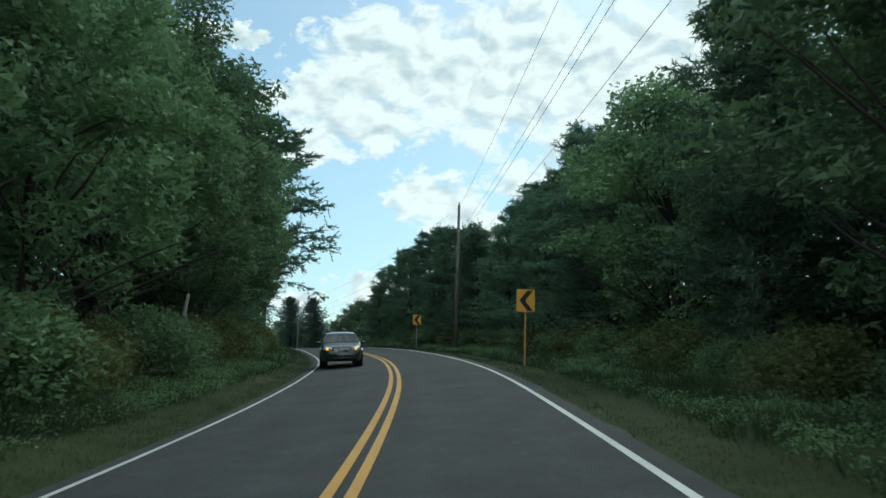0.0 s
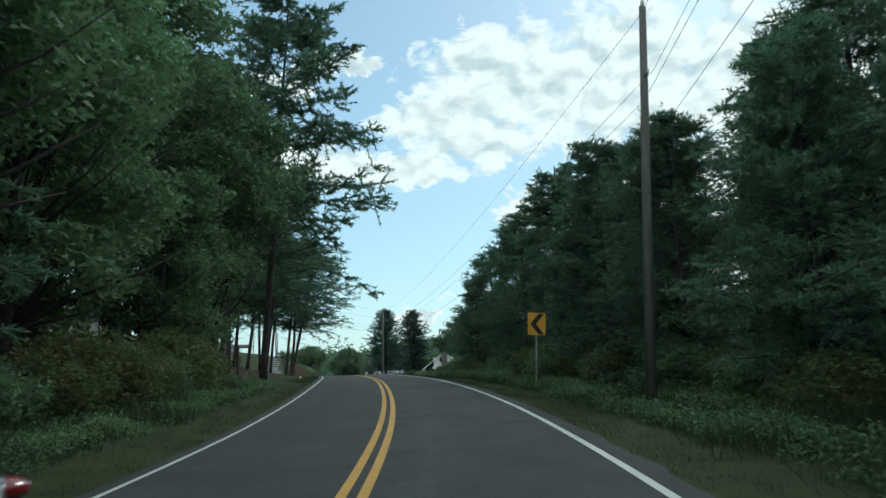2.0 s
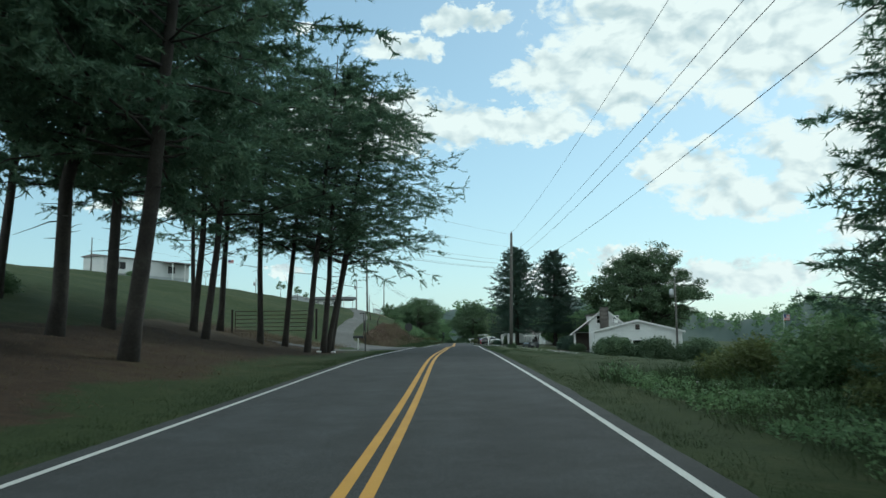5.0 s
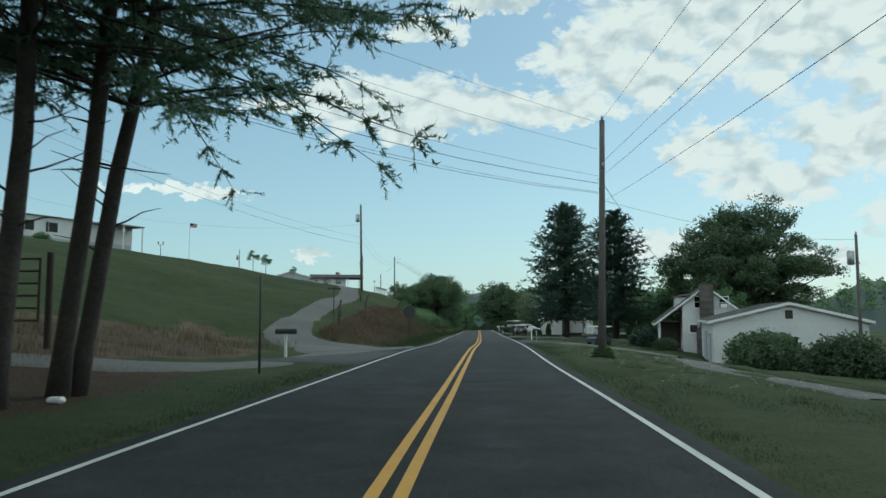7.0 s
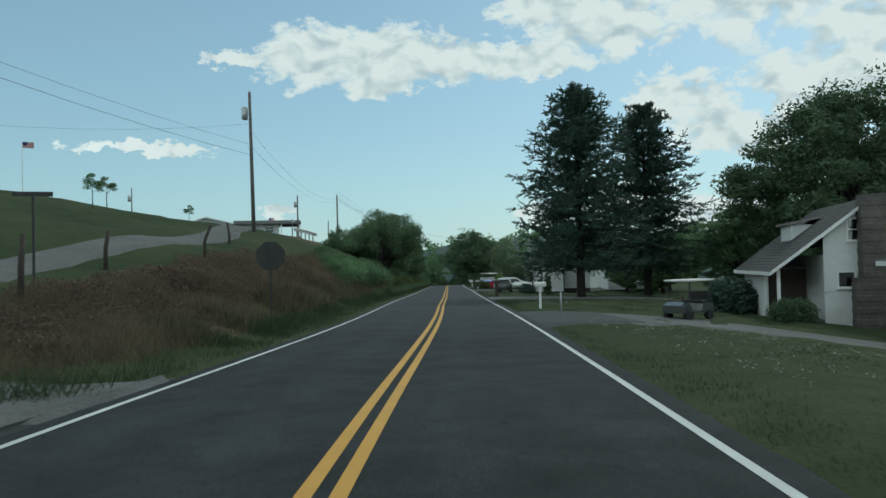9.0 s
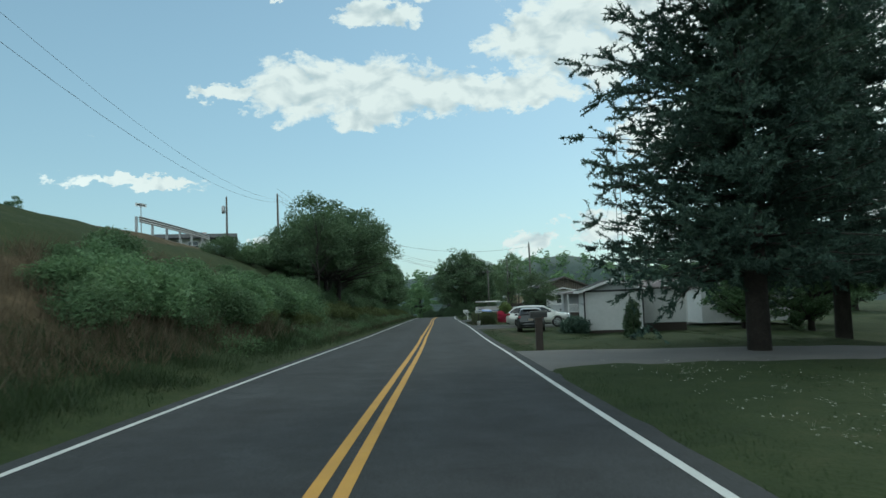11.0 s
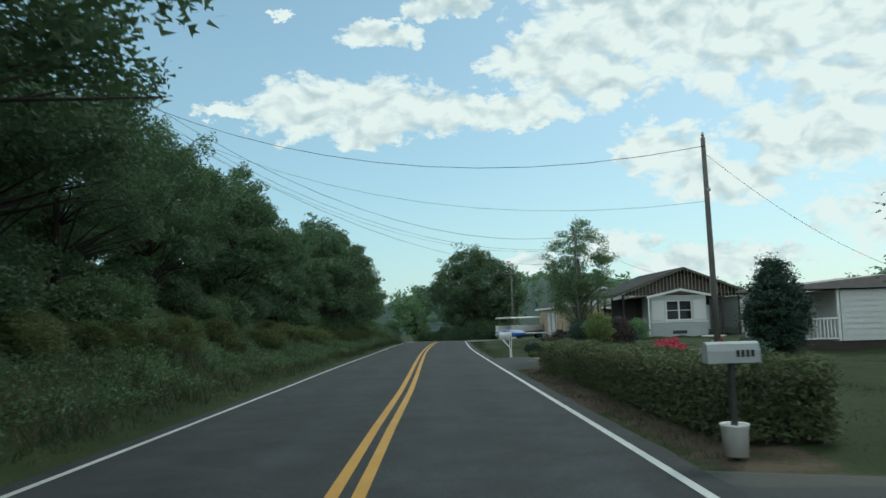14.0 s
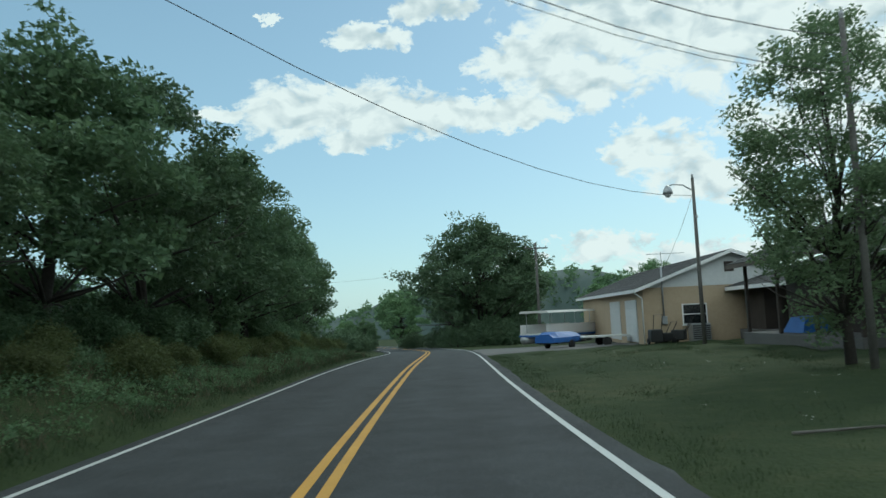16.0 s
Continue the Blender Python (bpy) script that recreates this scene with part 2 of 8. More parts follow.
def surface(name, colours, scale, rough=0.85, bump=0.3, fine=12.0, metal=0.0, through_light=0.0, spread=0.5, object_vary=0.0, coat=0.0):
    """A surface whose colour wanders between the colours given, at a coarse and a fine scale, with fine relief."""
    m = bpy.data.materials.new(name)
    m.use_nodes = True
    t = m.node_tree
    p = t.nodes["Principled BSDF"]
    pos = t.nodes.new("ShaderNodeNewGeometry").outputs["Position"]
    coarse, small = noise_node(t, pos, scale, 5.0, 0.6), noise_node(t, pos, scale * fine, 6.0, 0.65)
    f = math_node(t, "ADD", math_node(t, "MULTIPLY", coarse, 1 - spread), math_node(t, "MULTIPLY", small, spread))
    n = len(colours)
    c = ramp_node(t, f, [(0.3 + 0.4 * k / max(1, n - 1), col) for k, col in enumerate(colours)])
    if object_vary:
        info = t.nodes.new("ShaderNodeObjectInfo").outputs["Random"]
        c = mix_node(t, 1.0, c, ramp_node(t, info, [(0.0, 1.0 - object_vary), (1.0, 1.0 + object_vary)]), "MULTIPLY")
    link(t, c, p.inputs["Base Color"])
    p.inputs["Roughness"].default_value, p.inputs["Metallic"].default_value = rough, metal
    p.inputs["Coat Weight"].default_value = coat
    if bump:
        b = t.nodes.new("ShaderNodeBump")
        b.inputs["Strength"].default_value, b.inputs["Distance"].default_value = bump, 0.02
        link(t, small, b.inputs["Height"])
        link(t, b.outputs[0], p.inputs["Normal"])
    if through_light:
        tr, mx = t.nodes.new("ShaderNodeBsdfTranslucent"), t.nodes.new("ShaderNodeMixShader")
        link(t, c, tr.inputs[0])
        mx.inputs[0].default_value = through_light
        link(t, p.outputs[0], mx.inputs[1])
        link(t, tr.outputs[0], mx.inputs[2])
        link(t, mx.outputs[0], t.nodes["Material Output"].inputs[0])
    return m


def glass(name, tint=(0.6, 0.7, 0.72), rough=0.02):
    m = bpy.data.materials.new(name)
    m.use_nodes = True
    t = m.node_tree
    t.nodes.clear()
    out, tr, gl, mx = (t.nodes.new("ShaderNode" + n) for n in ("OutputMaterial", "BsdfTransparent", "BsdfGlossy", "MixShader"))
    fr = t.nodes.new("ShaderNodeFresnel")
    fr.inputs[0].default_value = 1.5
    tr.inputs[0].default_value, gl.inputs["Roughness"].default_value = (*tint, 1), rough
    link(t, math_node(t, "ADD", math_node(t, "MULTIPLY", fr.outputs[0], 0.9), 0.05, True), mx.inputs[0])
    link(t, tr.outputs[0], mx.inputs[1])
    link(t, gl.outputs[0], mx.inputs[2])
    link(t, mx.outputs[0], out.inputs[0])
    return m


ASPHALT = surface("asphalt", [(0.019, 0.023, 0.025), (0.030, 0.033, 0.035), (0.041, 0.048, 0.051)], 0.35, 0.93, 0.5, 160.0, spread=0.55)
# polished wheel tracks, long stains and bright grit on the asphalt
at_ = ASPHALT.node_tree
at_p = at_.nodes["Principled BSDF"]
at_c = at_p.inputs["Base Color"].links[0].from_socket
at_w = at_.nodes.new("ShaderNodeAttribute")
at_w.attribute_name = "wear"
at_pos = at_.nodes.new("ShaderNodeNewGeometry").outputs["Position"]
at_patch = noise_node(at_, at_pos, 0.22, 5.0, 0.65, 0.6)
at_worn = math_node(at_, "MULTIPLY", at_w.outputs["Fac"], ramp_node(at_, at_patch, [(0.35, 0.25), (0.65, 1.0)]), True)
at_c2 = mix_node(at_, at_worn, at_c, mix_node(at_, 1.0, at_c, (1.32, 1.32, 1.34), "MULTIPLY"))
at_c2 = mix_node(at_, ramp_node(at_, noise_node(at_, at_pos, 0.5, 3.0, 0.5), [(0.56, 0.0), (0.66, 0.45)]), at_c2, mix_node(at_, 1.0, at_c2, (0.72, 0.72, 0.73), "MULTIPLY"))
at_c2 = mix_node(at_, ramp_node(at_, noise_node(at_, at_pos, 90.0, 2.0, 0.5), [(0.64, 0.0), (0.72, 0.6)]), at_c2, (0.16, 0.16, 0.155))
at_mottle = mix_node(at_, 1.0, ramp_node(at_, noise_node(at_, at_pos, 1.3, 6.0, 0.65, 0.4), [(0.32, 0.74), (0.68, 1.28)]), ramp_node(at_, noise_node(at_, at_pos, 34.0, 3.0, 0.6), [(0.35, 0.72), (0.65, 1.3)]), "MULTIPLY")
at_c2 = mix_node(at_, 1.0, at_c2, at_mottle, "MULTIPLY")
# darker and less glossy over a middle stretch, easing off further along
at_y = math_node(at_, "MULTIPLY", at_.nodes.new("ShaderNodeSeparateXYZ").outputs["Y"], 0.004)
link(at_, at_pos, [n for n in at_.nodes if n.type == "SEPXYZ"][0].inputs[0])
at_darker = ramp_node(at_, at_y, [(0.40, 0.0), (0.44, 1.0), (0.60, 0.9), (0.68, 0.3), (0.80, 0.1), (0.90, 0.0)])
link(at_, math_node(at_, "SUBTRACT", 0.5, math_node(at_, "MULTIPLY", at_darker, 0.3)), at_p.inputs["Specular IOR Level"])
at_c2 = mix_node(at_, at_darker, at_c2, mix_node(at_, 1.0, at_c2, (0.76, 0.76, 0.77), "MULTIPLY"))
link(at_, at_c2, at_p.inputs["Base Color"])
DRIVE_ASPHALT = surface("worn_asphalt", [(0.025, 0.028, 0.029), (0.043, 0.047, 0.047)], 0.8, 0.9, 0.5, 60.0)
LOT_ASPHALT = surface("bleached_asphalt", [(0.036, 0.037, 0.035), (0.066, 0.066, 0.060), (0.094, 0.092, 0.082)], 0.7, 0.93, 0.6, 40.0, spread=0.6)
LINE_WHITE = surface("white_road_paint", [(0.42, 0.43, 0.42), (0.66, 0.67, 0.65)], 1.2, 0.7, 0.3, 40.0)
LINE_YELLOW = surface("yellow_road_paint", [(0.42, 0.22, 0.03), (0.62, 0.34, 0.05)], 1.2, 0.7, 0.3, 40.0)
GRAVEL = surface("gravel", [(0.046, 0.046, 0.045), (0.098, 0.097, 0.093), (0.165, 0.160, 0.153)], 0.5, 0.95, 0.9, 30.0, spread=0.7)
DIRT = surface("packed_dirt", [(0.075, 0.058, 0.044), (0.130, 0.104, 0.080), (0.185, 0.155, 0.122)], 0.5, 0.95, 0.8, 24.0, spread=0.65)
CONCRETE = surface("concrete", [(0.090, 0.087, 0.084), (0.150, 0.147, 0.141)], 0.6, 0.9, 0.4, 30.0)
BARK = surface("bark", [(0.020, 0.017, 0.015), (0.042, 0.036, 0.031), (0.075, 0.065, 0.056)], 1.6, 0.95, 1.0, 9.0)
BARK_PALE = surface("pale_bark", [(0.12, 0.11, 0.10), (0.24, 0.22, 0.2)], 1.6, 0.95, 0.8, 9.0)
POLE_WOOD = surface("weathered_pole_wood", [(0.080, 0.074, 0.068), (0.165, 0.157, 0.144)], 1.2, 0.9, 0.7, 14.0)
LEAF = surface("leaf_green", [(0.068, 0.124, 0.061), (0.128, 0.212, 0.100), (0.198, 0.288, 0.137)], 0.35, 0.75, 0.0, 8.0, through_light=0.34, object_vary=0.25)
LEAF_LIGHT = surface("light_leaf_green", [(0.085, 0.130, 0.066), (0.135, 0.195, 0.100), (0.200, 0.255, 0.145)], 0.4, 0.75, 0.0, 8.0, through_light=0.5, object_vary=0.2)
NEEDLE = surface("pine_needle_green", [(0.066, 0.124, 0.085), (0.108, 0.188, 0.118), (0.165, 0.245, 0.143)], 0.4, 0.75, 0.0, 8.0, through_light=0.30, object_vary=0.2)
CEDAR = surface("cedar_green", [(0.027, 0.055, 0.044), (0.047, 0.087, 0.064), (0.074, 0.118, 0.071)], 0.4, 0.65, 0.0, 8.0, through_light=0.20, object_vary=0.15)
# leaf_green darkened: the shade of backlit crowns and bushes is in the colour
SHADED_LEAF = surface("shaded_leaf_green", [(0.046, 0.082, 0.044), (0.077, 0.123, 0.062), (0.116, 0.165, 0.081)], 0.35, 0.7, 0.0, 8.0, through_light=0.28, object_vary=0.15)
# a milder darkening of leaf_green, carrying the bank's shade
BANK_LEAF = surface("bank_leaf_green", [(0.056, 0.102, 0.050), (0.100, 0.162, 0.078), (0.152, 0.220, 0.105)], 0.35, 0.7, 0.0, 8.0, through_light=0.34, object_vary=0.2)
DRY_VINE = surface("reddish_dry_vine", [(0.070, 0.045, 0.034), (0.130, 0.088, 0.064), (0.215, 0.160, 0.118)], 0.5, 0.85, 0.0, 8.0, through_light=0.2)
LIME = surface("lime_green_leaf", [(0.120, 0.160, 0.055), (0.180, 0.235, 0.080), (0.250, 0.310, 0.115)], 0.4, 0.75, 0.0, 8.0, through_light=0.45)
RED_LEAF = surface("dark_red_leaf", [(0.030, 0.024, 0.024), (0.055, 0.040, 0.038), (0.085, 0.060, 0.050)], 0.5, 0.7, 0.0, 8.0, through_light=0.15)
WEED_LEAF = surface("yellow_green_weed_leaf", [(0.066, 0.090, 0.034), (0.110, 0.138, 0.050), (0.170, 0.192, 0.076)], 0.4, 0.8, 0.0, 8.0, through_light=0.34, object_vary=0.2)
HEDGE = surface("hedge_leaf", [(0.068, 0.090, 0.042), (0.112, 0.138, 0.062), (0.179, 0.191, 0.092)], 0.5, 0.75, 0.0, 8.0, through_light=0.25)
GRASS = surface("grass_blades", [(0.022, 0.043, 0.014), (0.035, 0.061, 0.020), (0.054, 0.080, 0.032)], 0.25, 0.7, 0.0, 10.0, through_light=0.3)
DRY_GRASS = surface("dry_grass_blades", [(0.07, 0.062, 0.035), (0.125, 0.098, 0.062), (0.21, 0.175, 0.115)], 0.4, 0.8, 0.0, 10.0, through_light=0.25)
BLOSSOM = surface("white_blossom", [(0.6, 0.6, 0.55), (0.8, 0.8, 0.76)], 2.0, 0.8, 0.0)
PINK = surface("pink_blossom", [(0.45, 0.02, 0.08), (0.65, 0.06, 0.14)], 3.0, 0.7, 0.0, through_light=0.2)
WIRE = surface("cable_black", [(0.02, 0.02, 0.02), (0.035, 0.035, 0.035)], 2.0, 0.6, 0.0)
GALV = surface("galvanised_steel", [(0.30, 0.31, 0.32), (0.45, 0.46, 0.47)], 3.0, 0.45, 0.1, metal=0.7)
DARK_METAL = surface("dark_painted_steel", [(0.02, 0.022, 0.022), (0.05, 0.05, 0.048)], 3.0, 0.6, 0.2)
RUST_PIPE = surface("brown_pipe_steel", [(0.05, 0.035, 0.028), (0.10, 0.065, 0.05)], 3.0, 0.8, 0.2)
SIGN_YELLOW = surface("yellow_sign_sheet", [(0.62, 0.30, 0.03), (0.70, 0.36, 0.04)], 2.0, 0.5, 0.0)
SIGN_BLACK = surface("black_sign_ink", [(0.012, 0.012, 0.012), (0.02, 0.02, 0.02)], 2.0, 0.6, 0.0)
POST_ORANGE = surface("amber_sign_post", [(0.40, 0.20, 0.03), (0.55, 0.28, 0.05)], 2.0, 0.6, 0.1)
SIDING = surface("white_siding", [(0.516, 0.525, 0.516), (0.654, 0.662, 0.654)], 0.5, 0.7, 0.1, 14.0)
# real grey boards; also white siding with shade put into its colour
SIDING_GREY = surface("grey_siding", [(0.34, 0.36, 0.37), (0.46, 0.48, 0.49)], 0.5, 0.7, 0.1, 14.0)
TAN = surface("tan_painted_block", [(0.37, 0.28, 0.185), (0.47, 0.37, 0.255)], 0.5, 0.85, 0.3, 14.0)
TRIM = surface("white_trim_paint", [(0.66, 0.66, 0.65), (0.78, 0.78, 0.77)], 1.0, 0.6, 0.05)
SHINGLE = surface("grey_shingles", [(0.028, 0.028, 0.029), (0.050, 0.050, 0.051), (0.077, 0.074, 0.072)], 0.7, 0.95, 0.6, 14.0)
METAL_ROOF = surface("painted_metal_roof", [(0.150, 0.128, 0.128), (0.225, 0.195, 0.195)], 0.7, 0.6, 0.1)
STONE = surface("chimney_stone", [(0.05, 0.045, 0.042), (0.095, 0.085, 0.078), (0.15, 0.135, 0.12)], 1.5, 0.95, 0.9, 6.0)
# real dark timber; also stands in for the shade at the back of porches
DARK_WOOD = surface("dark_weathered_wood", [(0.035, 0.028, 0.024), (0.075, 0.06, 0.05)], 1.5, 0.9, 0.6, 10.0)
GABLE_WOOD = surface("brown_gable_boards", [(0.085, 0.070, 0.060), (0.140, 0.115, 0.098)], 1.5, 0.9, 0.5, 10.0)
PALE_WOOD = surface("bare_lattice_wood", [(0.24, 0.21, 0.17), (0.38, 0.33, 0.28)], 1.5, 0.85, 0.3, 10.0)
# dark colour that stands in for the shade of rooms
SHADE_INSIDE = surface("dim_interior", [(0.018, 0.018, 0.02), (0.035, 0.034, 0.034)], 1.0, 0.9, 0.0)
WINDOW_GLASS = glass("window_glass", (0.35, 0.4, 0.42))
CAR_GLASS = glass("car_glass", (0.22, 0.26, 0.27))
RUBBER = surface("tyre_rubber", [(0.012, 0.012, 0.012), (0.03, 0.03, 0.03)], 3.0, 0.85, 0.2)
ALLOY = surface("alloy_wheel", [(0.42, 0.43, 0.44), (0.55, 0.56, 0.57)], 3.0, 0.35, 0.0, metal=0.8)
PLASTIC_BLACK = surface("black_plastic", [(0.015, 0.015, 0.016), (0.03, 0.03, 0.03)], 3.0, 0.55, 0.05)
CHROME = surface("chrome", [(0.6, 0.6, 0.6), (0.7, 0.7, 0.7)], 3.0, 0.15, 0.0, metal=1.0)
PAINT_DARK = surface("dark_green_grey_car_paint", [(0.022, 0.026, 0.028), (0.032, 0.037, 0.038)], 2.0, 0.3, 0.0, metal=0.3, coat=0.8)
PAINT_SILVER = surface("silver_car_paint", [(0.55, 0.55, 0.52), (0.62, 0.62, 0.59)], 2.0, 0.3, 0.0, metal=0.5, coat=0.7)
PAINT_WHITE = surface("white_car_paint", [(0.62, 0.63, 0.63), (0.72, 0.73, 0.73)], 2.0, 0.3, 0.0, coat=0.7)
RED_LENS = surface("red_lamp_lens", [(0.15, 0.010, 0.012), (0.22, 0.016, 0.018)], 3.0, 0.25, 0.0, coat=0.5)
CLEAR_LENS = surface("headlamp_lens", [(0.45, 0.46, 0.46), (0.6, 0.6, 0.6)], 3.0, 0.15, 0.0, coat=0.8)
BLUE_TARP = surface("blue_tarp", [(0.02, 0.09, 0.32), (0.04, 0.15, 0.45)], 2.0, 0.5, 0.4)
CANVAS = surface("pale_canvas", [(0.5, 0.5, 0.48), (0.66, 0.66, 0.63)], 2.0, 0.8, 0.3)
FLAG_WHITE, FLAG_RED, FLAG_BLUE = (surface("flag_cloth_" + n, [c, c], 2.0, 0.8, 0.0, through_light=0.3) for n, c in (
    ("white", (0.7, 0.7, 0.68)), ("red", (0.45, 0.03, 0.04)), ("blue", (0.03, 0.04, 0.16))))
LAMP_AMBER = bpy.data.materials.new("lit_amber_lamp")
LAMP_AMBER.use_nodes = True
_p = LAMP_AMBER.node_tree.nodes["Principled BSDF"]
_p.inputs["Base Color"].default_value = _p.inputs["Emission Color"].default_value = (1.0, 0.42, 0.07, 1)
_p.inputs["Emission Strength"].default_value = 1.6

# ---- mesh helpers ----


class Build:
    """Collects vertices and faces of one mesh."""

    def __init__(self):
        self.v, self.f = [], []

    def add(self, verts, faces):
        n = len(self.v)
        self.v.extend(tuple(v) for v in verts)
        self.f.extend(tuple(i + n for i in f) for f in faces)
        return self

    def box(self, x0, x1, y0, y1, z0, z1, bevel=0.0, m=None):
        b = min(bevel, (x1 - x0) / 3, (y1 - y0) / 3, (z1 - z0) / 3)
        if b <= 0:
            v = [(x, y, z) for z in (z0, z1) for y in (y0, y1) for x in (x0, x1)]
            f = [(0, 2, 3, 1), (4, 5, 7, 6), (0, 1, 5, 4), (2, 6, 7, 3), (0, 4, 6, 2), (1, 3, 7, 5)]
        else:
            ring = lambda q, z: [(x0 + q, y0 + b, z), (x0 + b, y0 + q, z), (x1 - b, y0 + q, z), (x1 - q, y0 + b, z),
                                 (x1 - q, y1 - b, z), (x1 - b, y1 - q, z), (x0 + b, y1 - q, z), (x0 + q, y1 - b, z)]
            v = ring(b, z0) + ring(0, z0 + b) + ring(0, z1 - b) + ring(b, z1)
            f = [tuple(range(7, -1, -1)), tuple(range(24, 32))]
            f += [(8 * r + k, 8 * r + (k + 1) % 8, 8 * r + 8 + (k + 1) % 8, 8 * r + 8 + k) for r in range(3) for k in range(8)]
        if m is not None:
            v = [m @ Vector(q) for q in v]
        return self.add(v, f)

    def tube(self, points, radii, n=8, cap=True):
        pts = [Vector(p) for p in points]
        if isinstance(radii, (int, float)):
            radii = [radii] * len(pts)
        rings, side = [], None
        for k, p in enumerate(pts):
            d = (pts[min(k + 1, len(pts) - 1)] - pts[max(k - 1, 0)]).normalized()
            if side is None:
                side = d.cross(Vector((0, 0, 1)) if abs(d.z) < 0.9 else Vector((1, 0, 0))).normalized()
            side = (side - d * side.dot(d)).normalized()
            up = d.cross(side)
            rings += [p + (side * math.cos(a) + up * math.sin(a)) * radii[k] for a in (2 * math.pi * j / n for j in range(n))]
        f = [(k * n + j, k * n + (j + 1) % n, k * n + n + (j + 1) % n, k * n + n + j) for k in range(len(pts) - 1) for j in range(n)]
        if cap:
            f += [tuple(range(n - 1, -1, -1)), tuple((len(pts) - 1) * n + j for j in range(n))]
        return self.add(rings, f)

    def prism(self, outline, y0, y1):
        """An outline in x and z, drawn from y0 to y1."""
        n = len(outline)
        v = [(x, y0, z) for x, z in outline] + [(x, y1, z) for x, z in outline]
        return self.add(v, [tuple(range(n)), tuple(range(2 * n - 1, n - 1, -1))] + [(k, k + n, (k + 1) % n + n, (k + 1) % n) for k in range(n)])

    def loft(self, rings, closed=True, caps=True):
        n = len(rings[0])
        f = [(k * n + j, k * n + (j + 1) % n, k * n + n + (j + 1) % n, k * n + n + j)
             for k in range(len(rings) - 1) for j in range(n if closed else n - 1)]
        if caps and closed:
            f += [tuple(range(n - 1, -1, -1)), tuple((len(rings) - 1) * n + j for j in range(n))]
        return self.add([p for r in rings for p in r], f)

    def mesh(self, name, smooth=False):
        me = bpy.data.meshes.new(name)
        me.from_pydata([tuple(v) for v in self.v], [], self.f)
        bm = bmesh.new()
        bm.from_mesh(me)
        bmesh.ops.recalc_face_normals(bm, faces=bm.faces)
        bm.to_mesh(me)
        bm.free()
        if smooth:
            me.polygons.foreach_set("use_smooth", [True] * len(me.polygons))
        return me


def quads_mesh(name, v, f=None, corners=4):
    """A mesh from an array of loose faces: corners vertices each, or the faces given."""
    me = bpy.data.meshes.new(name)
    v = np.asarray(v, np.float32).reshape(-1, 3)
    idx = np.arange(len(v), dtype=np.int32) if f is None else np.asarray(f, np.int32).ravel()
    n = len(idx) // corners
    me.vertices.add(len(v))
    me.vertices.foreach_set("co", v.ravel())
    me.loops.add(len(idx))
    me.loops.foreach_set("vertex_index", idx)
    me.polygons.add(n)
    me.polygons.foreach_set("loop_start", np.arange(n, dtype=np.int32) * corners)
    me.polygons.foreach_set("loop_total", np.full(n, corners, np.int32))
    me.update(calc_edges=True)
    return me


def thing(name, m, label, category, group="", kind=""):
    ob = new(name)
    ob.empty_display_size = 0.3
    ob.matrix_world = m
    return tagged(ob, label, category, group, kind)


def part(name, b, material, parent, label="", smooth=False, m=None):
    """Links a mesh as one object under a thing or a part; without a parent it is a thing of its own."""
    me = b.mesh(name, smooth) if isinstance(b, Build) else b
    me.materials.append(material) if not me.materials else None
    ob = new(name, me)
    if parent is not None:
        ob.parent = parent
    if m is not None:
        ob.matrix_local = m
    return tagged(ob, label) if label else ob


def spot(s, d, turn=0.0, z=0.0, ground=True):
    """The pose of a thing that stands at s, d, its y axis along the road, turned to the left by so many degrees."""
    p = at(s, d, z, ground)
    return pose(p.x, p.y, p.z, 0, 0, heading(s) + turn)


